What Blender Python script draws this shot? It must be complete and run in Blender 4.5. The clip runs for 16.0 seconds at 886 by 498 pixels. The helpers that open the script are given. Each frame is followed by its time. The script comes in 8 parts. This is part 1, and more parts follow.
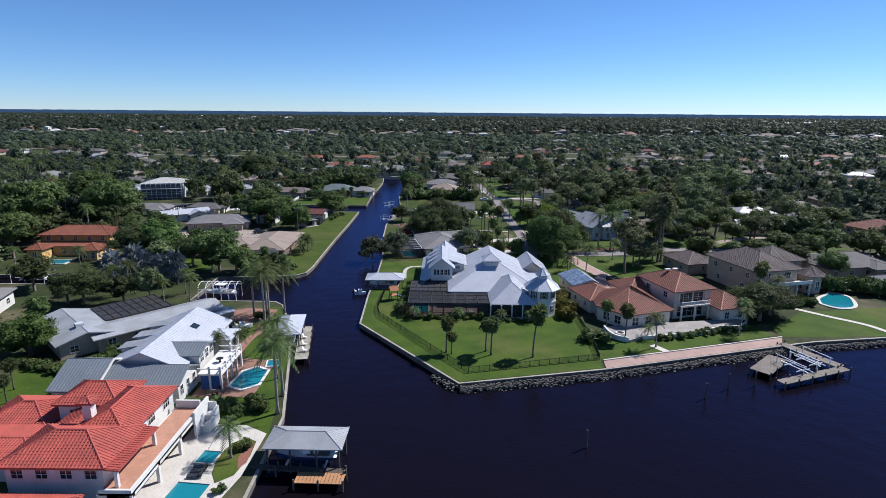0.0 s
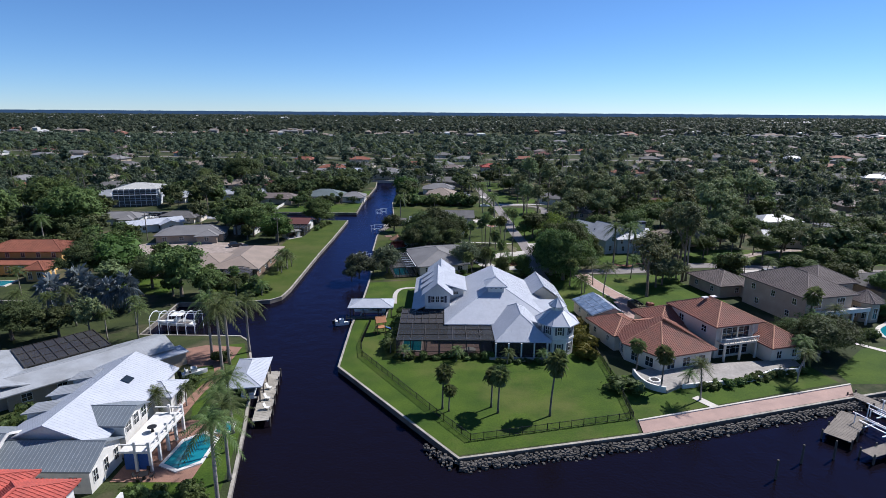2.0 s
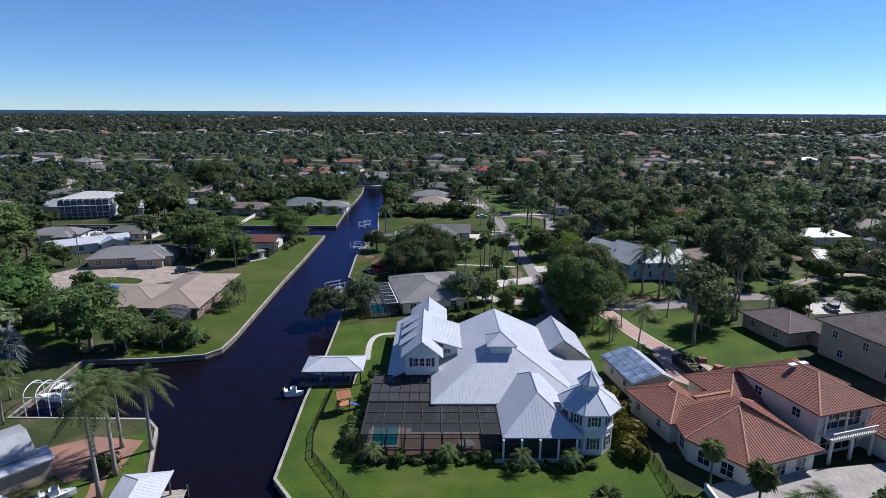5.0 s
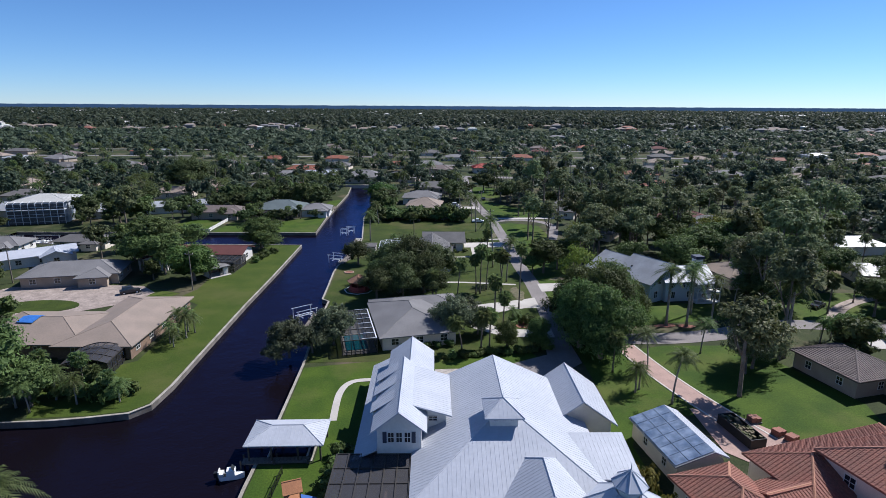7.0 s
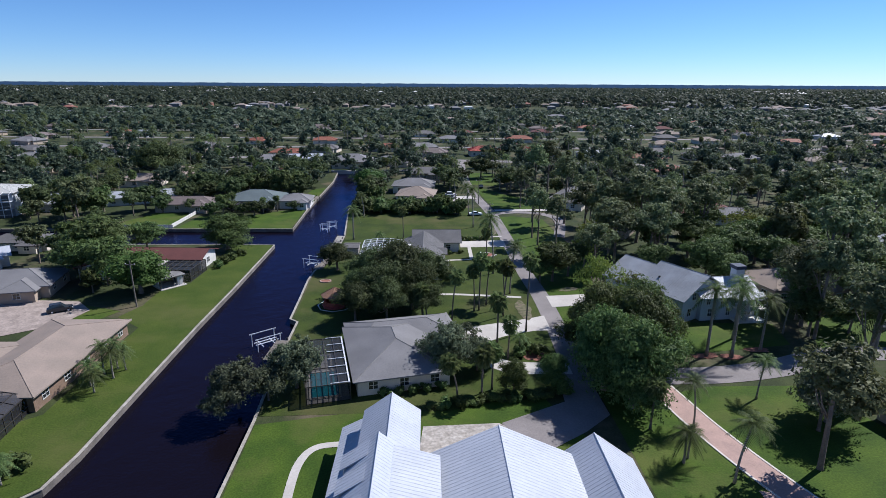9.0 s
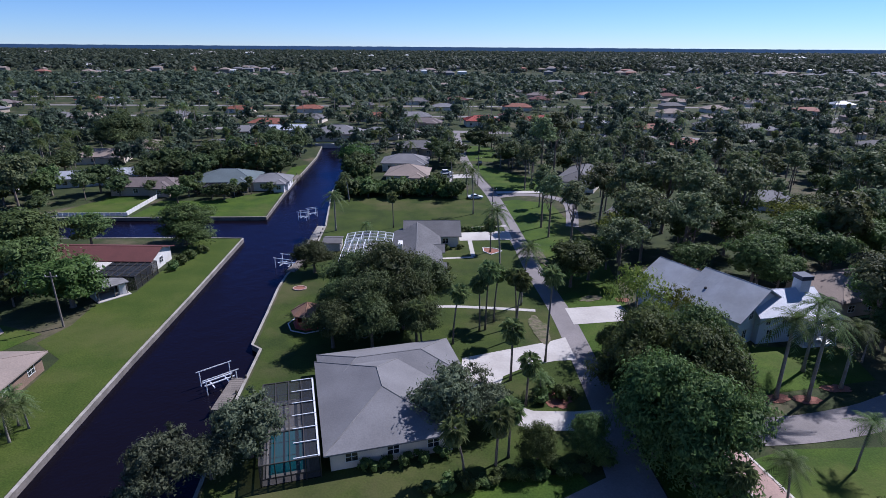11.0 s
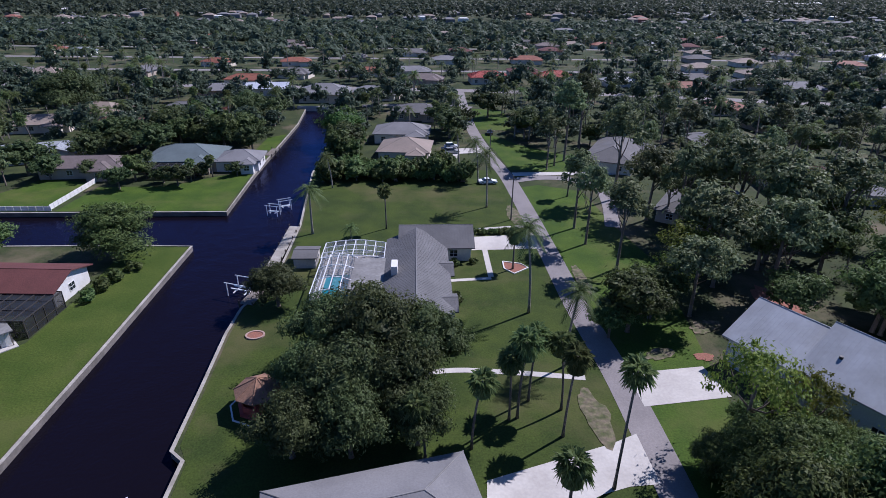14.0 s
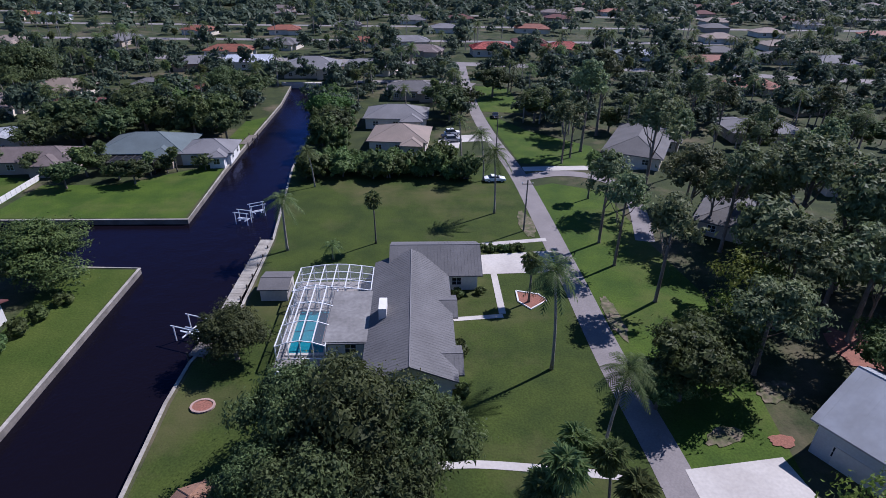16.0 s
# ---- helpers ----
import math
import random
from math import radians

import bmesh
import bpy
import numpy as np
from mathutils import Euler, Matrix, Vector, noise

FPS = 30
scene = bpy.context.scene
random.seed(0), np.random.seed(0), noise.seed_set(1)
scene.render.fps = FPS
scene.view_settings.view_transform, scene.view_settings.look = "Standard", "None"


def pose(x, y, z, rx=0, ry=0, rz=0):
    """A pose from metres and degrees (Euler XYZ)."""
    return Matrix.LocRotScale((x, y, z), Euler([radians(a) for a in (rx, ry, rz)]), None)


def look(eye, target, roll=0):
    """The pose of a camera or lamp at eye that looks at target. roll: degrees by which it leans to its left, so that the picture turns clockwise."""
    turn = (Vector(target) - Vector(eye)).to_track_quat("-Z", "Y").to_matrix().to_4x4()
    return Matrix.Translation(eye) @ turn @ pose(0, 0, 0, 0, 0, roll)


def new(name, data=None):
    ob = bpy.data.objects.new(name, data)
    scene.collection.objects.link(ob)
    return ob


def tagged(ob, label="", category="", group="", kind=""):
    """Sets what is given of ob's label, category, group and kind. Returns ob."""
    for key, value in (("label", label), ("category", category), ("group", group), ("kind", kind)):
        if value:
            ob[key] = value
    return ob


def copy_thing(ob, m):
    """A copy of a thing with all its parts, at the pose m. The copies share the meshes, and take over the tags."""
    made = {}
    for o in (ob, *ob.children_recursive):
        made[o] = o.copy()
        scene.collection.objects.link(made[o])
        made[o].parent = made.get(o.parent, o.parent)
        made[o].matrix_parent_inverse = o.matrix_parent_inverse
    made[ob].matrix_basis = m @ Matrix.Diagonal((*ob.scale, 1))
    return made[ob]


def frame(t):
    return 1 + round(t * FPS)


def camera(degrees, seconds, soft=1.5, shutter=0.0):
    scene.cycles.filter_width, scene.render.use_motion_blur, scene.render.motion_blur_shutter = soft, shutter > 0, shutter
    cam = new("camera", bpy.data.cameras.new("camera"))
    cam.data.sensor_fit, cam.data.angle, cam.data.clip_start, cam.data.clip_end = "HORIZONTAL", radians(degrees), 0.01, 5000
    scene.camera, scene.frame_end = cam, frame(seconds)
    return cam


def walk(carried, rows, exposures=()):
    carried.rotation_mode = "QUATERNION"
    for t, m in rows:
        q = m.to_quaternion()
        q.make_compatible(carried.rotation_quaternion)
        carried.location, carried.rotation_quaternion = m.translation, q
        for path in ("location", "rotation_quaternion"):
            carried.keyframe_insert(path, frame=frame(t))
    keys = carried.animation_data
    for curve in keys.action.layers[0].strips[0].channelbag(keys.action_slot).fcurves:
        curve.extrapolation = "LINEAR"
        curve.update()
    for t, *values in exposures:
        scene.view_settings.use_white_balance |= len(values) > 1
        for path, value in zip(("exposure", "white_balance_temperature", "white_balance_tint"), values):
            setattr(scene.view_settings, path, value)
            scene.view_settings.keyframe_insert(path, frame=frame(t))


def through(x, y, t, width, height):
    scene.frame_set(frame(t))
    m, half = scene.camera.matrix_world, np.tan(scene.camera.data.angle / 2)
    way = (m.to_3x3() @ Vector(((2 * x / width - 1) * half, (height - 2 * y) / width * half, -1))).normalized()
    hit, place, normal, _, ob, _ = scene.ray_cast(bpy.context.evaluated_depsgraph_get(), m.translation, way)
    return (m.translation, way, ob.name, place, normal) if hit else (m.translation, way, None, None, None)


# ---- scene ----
cam = camera(77.1, 16.0, 0.85)
METRES, EYE, TILT, LEAN, TURN = 176.5, 45.4, 1.35, 0.0, 0.1
ROWS = [
    (0.0, 0.0, 0.0, 0.0, 0.12, -15.23, -0.43),
    (0.5, 0.0002, 0.0301, -0.001, 0.01, -15.22, -0.43),
    (1.0, 0.0007, 0.0606, -0.0017, -0.06, -15.24, -0.42),
    (1.5, 0.0012, 0.0912, -0.0026, -0.12, -15.23, -0.4),
    (2.0, 0.0019, 0.1218, -0.0037, -0.16, -15.23, -0.39),
    (2.5, 0.0032, 0.1523, -0.005, -0.19, -15.23, -0.37),
    (3.0, 0.0045, 0.1829, -0.0065, -0.25, -15.23, -0.35),
    (3.5, 0.0057, 0.2134, -0.0082, -0.29, -15.23, -0.35),
    (4.0, 0.0073, 0.244, -0.01, -0.37, -15.23, -0.34),
    (6.5, 0.0186, 0.4007, -0.0133, -0.98, -15.52, -0.33),
    (7.0, 0.0211, 0.4328, -0.0139, -1.07, -15.85, -0.35),
    (7.5, 0.0235, 0.4652, -0.0142, -1.16, -16.19, -0.37),
    (8.0, 0.0255, 0.4974, -0.0146, -1.26, -16.65, -0.36),
    (8.5, 0.0274, 0.5303, -0.0153, -1.33, -17.16, -0.36),
    (9.0, 0.0283, 0.5634, -0.0158, -1.52, -17.99, -0.34),
    (11.5, 0.026, 0.7258, -0.0196, -2.34, -22.23, -0.47),
    (12.0, 0.0252, 0.758, -0.0207, -2.36, -23.07, -0.48),
    (12.5, 0.0247, 0.7897, -0.0219, -2.38, -23.9, -0.46),
    (13.0, 0.0245, 0.8211, -0.0225, -2.38, -24.71, -0.48),
    (13.5, 0.0243, 0.8523, -0.0231, -2.39, -25.56, -0.52),
    (14.0, 0.0248, 0.8831, -0.024, -2.39, -26.34, -0.58),
    (14.5, 0.025, 0.9135, -0.0249, -2.45, -27.14, -0.63),
    (15.0, 0.0258, 0.9432, -0.0257, -2.47, -27.95, -0.69),
    (15.5, 0.0271, 0.9716, -0.0266, -2.45, -28.74, -0.72),
    (16.0, 0.0279, 0.9986, -0.0267, -2.45, -29.55, -0.78),
]
walk(cam, [(t, pose(0, 0, EYE, TILT, LEAN, TURN) @ pose(METRES * x, METRES * y, METRES * z, 90 + pitch, roll, yaw)) for t, x, y, z, yaw, pitch, roll in ROWS],
     [(0.0, 0.55, 5300, 10), (8.5, 0.55, 5200, 10), (11.5, 0.45, 4950, 19), (16, 0.45, 5000, 20)])

# ---- light ----
SUN = Vector((0.78, 0.50, 1.0)).normalized()
sky = bpy.data.worlds.new("sky")
scene.world = sky
sky.use_nodes = True
sky_nodes = sky.node_tree.nodes
sky_tex = sky_nodes.new("ShaderNodeTexSky")
sky_tex.sky_type, sky_tex.sun_disc = "NISHITA", False
sky_tex.sun_elevation = math.asin(SUN.z)
sky_tex.sun_rotation = math.atan2(SUN.x, SUN.y)
sky_tex.air_density, sky_tex.dust_density, sky_tex.ozone_density = 1.0, 0.0, 6.0
sky_tex.altitude = 2500
sky_nodes["Background"].inputs["Strength"].default_value = 0.07
sky.node_tree.links.new(sky_tex.outputs[0], sky_nodes["Background"].inputs["Color"])
sun_data = bpy.data.lights.new("sun", "SUN")
sun_data.energy, sun_data.angle, sun_data.color = 5.0, radians(0.55), (1.0, 0.85, 0.68)
sun = new("sun", sun_data)
sun.matrix_world = look(SUN * 300 + Vector((0, 150, 0)), (0, 150, 0))


# ---- materials ----
def mat(name, col, rough=0.7, metal=0.0, var=0.18, fine=6.0, broad=0.35, bump=0.15, tint=None, per_object=0.0, spec=0.5):
    """A surface with fine grain and broad stains, in metres; tint: a second colour of the broad stains."""
    m = bpy.data.materials.new(name)
    m.use_nodes = True
    n, link = m.node_tree.nodes, m.node_tree.links.new
    bsdf = n["Principled BSDF"]
    bsdf.inputs["Roughness"].default_value, bsdf.inputs["Metallic"].default_value = rough, metal
    bsdf.inputs["Specular IOR Level"].default_value = spec
    geo = n.new("ShaderNodeNewGeometry")
    a, b = n.new("ShaderNodeTexNoise"), n.new("ShaderNodeTexNoise")
    a.inputs["Scale"].default_value, b.inputs["Scale"].default_value = fine, broad
    a.inputs["Detail"].default_value, b.inputs["Detail"].default_value = 3, 4
    for tex in (a, b):
        link(geo.outputs["Position"], tex.inputs["Vector"])
    ramp = n.new("ShaderNodeValToRGB")
    ramp.color_ramp.elements[0].position, ramp.color_ramp.elements[1].position = 0.36, 0.66
    link(b.outputs[0], ramp.inputs[0])
    tint = tint or [c * (1 - var) for c in col]
    ramp.color_ramp.elements[0].color, ramp.color_ramp.elements[1].color = (*tint, 1), (*col, 1)
    hsv = n.new("ShaderNodeHueSaturation")
    link(ramp.outputs[0], hsv.inputs["Color"])
    grain = n.new("ShaderNodeMapRange")
    grain.inputs[1].default_value, grain.inputs[2].default_value = 0.25, 0.75
    grain.inputs[3].default_value, grain.inputs[4].default_value = 1 - var, 1 + var
    link(a.outputs[0], grain.inputs[0])
    out = grain.outputs[0]
    if per_object:
        info, rng, mul = n.new("ShaderNodeObjectInfo"), n.new("ShaderNodeMapRange"), n.new("ShaderNodeMath")
        rng.inputs[3].default_value, rng.inputs[4].default_value = 1 - per_object, 1 + per_object
        link(info.outputs["Random"], rng.inputs[0])
        mul.operation = "MULTIPLY"
        link(rng.outputs[0], mul.inputs[0]), link(out, mul.inputs[1])
        out = mul.outputs[0]
    link(out, hsv.inputs["Value"])
    link(hsv.outputs[0], bsdf.inputs["Base Color"])
    if bump:
        bp = n.new("ShaderNodeBump")
        bp.inputs["Strength"].default_value, bp.inputs["Distance"].default_value = bump, 0.05
        link(a.outputs[0], bp.inputs["Height"]), link(bp.outputs[0], bsdf.inputs["Normal"])
    return m


def leaf_mat(name, col, tip, through=0.34):
    """Foliage: each clump has its own shade, each plant its own cast, and some light comes through."""
    m = bpy.data.materials.new(name)
    m.use_nodes = True
    n, link = m.node_tree.nodes, m.node_tree.links.new
    bsdf, out = n["Principled BSDF"], n["Material Output"]
    bsdf.inputs["Roughness"].default_value, bsdf.inputs["Specular IOR Level"].default_value = 0.6, 0.16
    geo, info = n.new("ShaderNodeNewGeometry"), n.new("ShaderNodeObjectInfo")
    ramp = n.new("ShaderNodeValToRGB")
    ramp.color_ramp.elements[0].color, ramp.color_ramp.elements[1].color = (*col, 1), (*tip, 1)
    link(geo.outputs["Random Per Island"], ramp.inputs[0])
    hsv = n.new("ShaderNodeHueSaturation")
    link(ramp.outputs[0], hsv.inputs["Color"])
    for node_in, low, high in (("Hue", 0.475, 0.52), ("Value", 0.55, 1.5)):
        rng = n.new("ShaderNodeMapRange")
        rng.inputs[3].default_value, rng.inputs[4].default_value = low, high
        if node_in == "Hue":
            link(info.outputs["Random"], rng.inputs[0])
        else:
            tex = n.new("ShaderNodeTexNoise")
            tex.inputs["Scale"].default_value = 0.045
            link(geo.outputs["Position"], tex.inputs["Vector"])
            mix = n.new("ShaderNodeMath")
            mix.operation = "ADD"
            link(tex.outputs[0], mix.inputs[0]), link(info.outputs["Random"], mix.inputs[1])
            rng.inputs[1].default_value, rng.inputs[2].default_value = 0.3, 1.7
            link(mix.outputs[0], rng.inputs[0])
        link(rng.outputs[0], hsv.inputs[node_in])
    link(hsv.outputs[0], bsdf.inputs["Base Color"])
    trans, mixs = n.new("ShaderNodeBsdfTranslucent"), n.new("ShaderNodeMixShader")
    link(hsv.outputs[0], trans.inputs["Color"])
    mixs.inputs[0].default_value = through
    link(bsdf.outputs[0], mixs.inputs[1]), link(trans.outputs[0], mixs.inputs[2])
    link(mixs.outputs[0], out.inputs["Surface"])
    return m


def lawn_mat(name, col, dry, dark):
    """Mown grass: blades, worn and dry patches, soft mowing stripes."""
    m = mat(name, col, 0.9, 0, 0.3, 4.0, 0.2, 0.6, dark, spec=0.15)
    n, link = m.node_tree.nodes, m.node_tree.links.new
    bsdf = n["Principled BSDF"]
    hsv = [x for x in n if x.bl_idname == "ShaderNodeHueSaturation"][0]
    geo = [x for x in n if x.bl_idname == "ShaderNodeNewGeometry"][0]
    tex, ramp, mix = n.new("ShaderNodeTexNoise"), n.new("ShaderNodeValToRGB"), n.new("ShaderNodeMix")
    tex.inputs["Scale"].default_value, tex.inputs["Detail"].default_value = 0.055, 6
    tex.inputs["Roughness"].default_value = 0.65
    link(geo.outputs["Position"], tex.inputs["Vector"])
    ramp.color_ramp.elements[0].position, ramp.color_ramp.elements[1].position = 0.5, 0.72
    link(tex.outputs[0], ramp.inputs[0])
    mix.data_type = "RGBA"
    link(ramp.outputs[0], mix.inputs[0]), link(hsv.outputs[0], mix.inputs[6])
    mix.inputs[7].default_value = (*dry, 1)
    link(mix.outputs[2], bsdf.inputs["Base Color"])
    return m


def water_mat(name, col, rough, scale, bump, wide):
    m = mat(name, col, rough, 0, 0.1, 0.02, 0.01, 0)
    n, link = m.node_tree.nodes, m.node_tree.links.new
    bsdf = n["Principled BSDF"]
    bsdf.inputs["IOR"].default_value = 1.333
    geo = [x for x in n if x.bl_idname == "ShaderNodeNewGeometry"][0]
    heights = []
    for s, d in ((scale, 4), (wide, 2)):
        tex = n.new("ShaderNodeTexNoise")
        tex.inputs["Scale"].default_value, tex.inputs["Detail"].default_value = s, d
        link(geo.outputs["Position"], tex.inputs["Vector"])
        heights.append(tex)
    add, bp = n.new("ShaderNodeMath"), n.new("ShaderNodeBump")
    add.operation = "MULTIPLY_ADD"
    add.inputs[1].default_value = 0.5
    link(heights[0].outputs[0], add.inputs[0]), link(heights[1].outputs[0], add.inputs[2])
    bp.inputs["Strength"].default_value, bp.inputs["Distance"].default_value = bump, 0.4
    link(add.outputs[0], bp.inputs["Height"]), link(bp.outputs[0], bsdf.inputs["Normal"])
    return m


def river_mat(name, body, gloss, rough, scale, bump, wide):
    """Dark water: a near-black body under a rippled gloss that grows towards grazing views."""
    m = water_mat(name, body, rough, scale, bump, wide)
    n, link = m.node_tree.nodes, m.node_tree.links.new
    bump_node = [x for x in n if x.bl_idname == "ShaderNodeBump"][0]
    under, shine, fres, mixs = n.new("ShaderNodeBsdfDiffuse"), n.new("ShaderNodeBsdfGlossy"), n.new("ShaderNodeFresnel"), n.new("ShaderNodeMixShader")
    under.inputs["Color"].default_value, shine.inputs["Color"].default_value = (*body, 1), (*gloss, 1)
    shine.inputs["Roughness"].default_value, fres.inputs["IOR"].default_value = rough, 1.25
    for node in (shine, fres):
        link(bump_node.outputs[0], node.inputs["Normal"])
    link(fres.outputs[0], mixs.inputs[0]), link(under.outputs[0], mixs.inputs[1]), link(shine.outputs[0], mixs.inputs[2])
    link(mixs.outputs[0], n["Material Output"].inputs["Surface"])
    return m


def glass_mat(name, col, rough=0.06):
    return mat(name, col, rough, 0.0, 0.3, 0.8, 0.2, 0, spec=0.8)


def screen_mat(name, col, clear):
    """Insect screen: a dark mesh that lets part of the light by."""
    m = mat(name, col, 0.6, 0, 0.1, 4, 0.5, 0)
    n, link = m.node_tree.nodes, m.node_tree.links.new
    clear_node, mixs = n.new("ShaderNodeBsdfTransparent"), n.new("ShaderNodeMixShader")
    mixs.inputs[0].default_value = clear
    link(n["Principled BSDF"].outputs[0], mixs.inputs[1]), link(clear_node.outputs[0], mixs.inputs[2])
    link(mixs.outputs[0], n["Material Output"].inputs["Surface"])
    return m


WHITE = mat("white_paint", (0.66, 0.65, 0.62), 0.6, 0, 0.07, 3, 0.4, 0.05, (0.57, 0.56, 0.53))
CREAM = mat("cream_stucco", (0.66, 0.60, 0.50), 0.85, 0, 0.08, 14, 0.4, 0.2, (0.58, 0.52, 0.43))
TAN = mat("tan_stucco", (0.40, 0.335, 0.265), 0.85, 0, 0.1, 14, 0.4, 0.2, (0.34, 0.28, 0.22))
YELLOW = mat("ochre_stucco", (0.62, 0.40, 0.14), 0.85, 0, 0.1, 14, 0.4, 0.2)
GREYWALL = mat("grey_siding", (0.48, 0.52, 0.56), 0.7, 0, 0.08, 5, 0.4, 0.1)
METAL = mat("white_metal_roof", (0.43, 0.45, 0.50), 0.5, 0.0, 0.05, 2, 0.25, 0.04, (0.39, 0.41, 0.46), spec=0.3)
METAL_GREY = mat("grey_metal_roof", (0.33, 0.345, 0.37), 0.5, 0.0, 0.05, 2, 0.3, 0.05, (0.26, 0.27, 0.28))
METAL_BLUE = mat("slate_blue_metal_roof", (0.155, 0.18, 0.205), 0.4, 0.0, 0.08, 2, 0.3, 0.05)
TILE_RED = mat("red_clay_tile", (0.375, 0.074, 0.053), 0.75, 0, 0.22, 5, 0.5, 0.3, (0.29, 0.060, 0.045))
TILE_TERRA = mat("terracotta_tile", (0.245, 0.095, 0.064), 0.8, 0, 0.25, 4, 0.5, 0.3, (0.20, 0.088, 0.062))
TILE_BROWN = mat("brown_tile", (0.145, 0.116, 0.107), 0.8, 0, 0.2, 4, 0.5, 0.3)
TILE_ORANGE = mat("orange_clay_tile", (0.215, 0.072, 0.04), 0.8, 0, 0.25, 4, 0.5, 0.3)
SHINGLE_GREY = mat("grey_shingle", (0.182, 0.178, 0.182), 0.9, 0, 0.12, 5, 0.2, 0.25, (0.142, 0.139, 0.143))
SHINGLE_DARK = mat("charcoal_shingle", (0.12, 0.115, 0.115), 0.9, 0, 0.2, 5, 0.3, 0.3)
SHINGLE_TAN = mat("tan_shingle", (0.25, 0.20, 0.165), 0.9, 0, 0.14, 5, 0.25, 0.3, (0.21, 0.172, 0.142))
SHINGLE_TEAL = mat("teal_grey_shingle", (0.105, 0.132, 0.138), 0.9, 0, 0.16, 5, 0.3, 0.3)
SHINGLE_RED = mat("red_brown_shingle", (0.105, 0.034, 0.03), 0.9, 0, 0.2, 5, 0.3, 0.3)
FLAT_ROOF = mat("weathered_flat_roof", (0.21, 0.205, 0.2), 0.9, 0, 0.2, 2, 0.35, 0.15, (0.15, 0.145, 0.14))
WALL_DARK = mat("waterstained_concrete", (0.17, 0.15, 0.125), 0.9, 0, 0.2, 3, 0.4, 0.25, (0.10, 0.09, 0.075))
CONCRETE = mat("concrete", (0.46, 0.435, 0.40), 0.9, 0, 0.09, 3, 0.22, 0.15, (0.38, 0.355, 0.325))
PALE_DECK = mat("pale_stone_paving", (0.52, 0.49, 0.44), 0.8, 0, 0.12, 3, 0.4, 0.1)
PINK_PAVER = mat("pink_paver", (0.37, 0.255, 0.215), 0.9, 0, 0.14, 6, 0.4, 0.2, (0.30, 0.21, 0.18))
BRICK_PATH = mat("brick_paving", (0.25, 0.14, 0.10), 0.9, 0, 0.2, 8, 0.5, 0.2)
ASPHALT = mat("worn_asphalt", (0.215, 0.195, 0.19), 0.95, 0, 0.14, 5, 0.2, 0.2, (0.17, 0.155, 0.15))
TERRACOTTA_FLOOR = mat("terracotta_floor", (0.43, 0.23, 0.15), 0.7, 0, 0.15, 5, 0.8, 0.1)
WOOD = mat("weathered_wood", (0.19, 0.165, 0.14), 0.85, 0, 0.25, 6, 0.6, 0.2)
WOOD_WARM = mat("oiled_deck_wood", (0.42, 0.22, 0.10), 0.7, 0, 0.2, 6, 0.6, 0.2)
CEDAR = mat("cedar", (0.40, 0.18, 0.08), 0.8, 0, 0.2, 6, 0.6, 0.2)
DARKWOOD = mat("dark_piling", (0.09, 0.075, 0.06), 0.9, 0, 0.2, 6, 0.6, 0.2)
BARK = mat("bark", (0.20, 0.165, 0.13), 0.95, 0, 0.25, 5, 0.6, 0.5, (0.14, 0.11, 0.085))
SABAL_BARK = mat("sabal_bark", (0.145, 0.125, 0.105), 0.95, 0, 0.25, 7, 0.8, 0.4, (0.10, 0.088, 0.075))
PALM_BARK = mat("palm_bark", (0.29, 0.26, 0.225), 0.95, 0, 0.2, 7, 0.8, 0.4, (0.22, 0.195, 0.165))
ROCK = mat("riprap_rock", (0.095, 0.086, 0.076), 0.9, 0, 0.4, 1.2, 0.6, 0.4, (0.055, 0.05, 0.045))
MULCH = mat("red_mulch", (0.23, 0.095, 0.065), 0.95, 0, 0.3, 6, 0.8, 0.4, (0.20, 0.09, 0.06))
CAP = mat("weathered_wall_cap", (0.36, 0.335, 0.29), 0.9, 0, 0.2, 3, 0.4, 0.2, (0.24, 0.22, 0.185))
GRAVEL = mat("shell_gravel", (0.40, 0.37, 0.335), 0.95, 0, 0.3, 2.5, 0.9, 0.5, (0.26, 0.235, 0.205))
DRIVE = mat("worn_shell_drive", (0.33, 0.275, 0.24), 0.95, 0, 0.25, 2.5, 0.5, 0.3, (0.23, 0.19, 0.165))
# Greyer than the pale paving: the terrace's shade is put into this colour.
TERRACE = mat("shade_toned_grey_stone", (0.30, 0.28, 0.26), 0.85, 0, 0.2, 3, 0.5, 0.15, (0.23, 0.215, 0.20))
TILE_ASH = mat("ash_grey_tile", (0.130, 0.127, 0.130), 0.9, 0, 0.18, 5, 0.3, 0.3, (0.102, 0.10, 0.102))
SAND = mat("bare_earth", (0.150, 0.120, 0.082), 0.95, 0, 0.4, 2, 0.9, 0.4, (0.062, 0.072, 0.022))
ALU = mat("white_aluminium", (0.78, 0.79, 0.80), 0.4, 0.2, 0.05, 3, 0.5, 0)
BRONZE = mat("bronze_frame", (0.05, 0.045, 0.04), 0.5, 0.2, 0.1, 3, 0.5, 0)
BLACK = mat("black_metal", (0.02, 0.02, 0.022), 0.5, 0.3, 0.1, 3, 0.5, 0)
GLASS = glass_mat("window_glass", (0.025, 0.032, 0.04))
SHUTTER = mat("navy_shutter", (0.03, 0.04, 0.07), 0.6, 0, 0.1, 3, 0.5, 0)
CLOTH_BLUE = mat("blue_canvas", (0.03, 0.09, 0.32), 0.8, 0, 0.15, 3, 0.5, 0.1)
SCREEN = screen_mat("dark_insect_screen", (0.022, 0.022, 0.026), 0.34)
SCREEN_ROOF = screen_mat("dense_roof_screen", (0.045, 0.044, 0.05), 0.28)
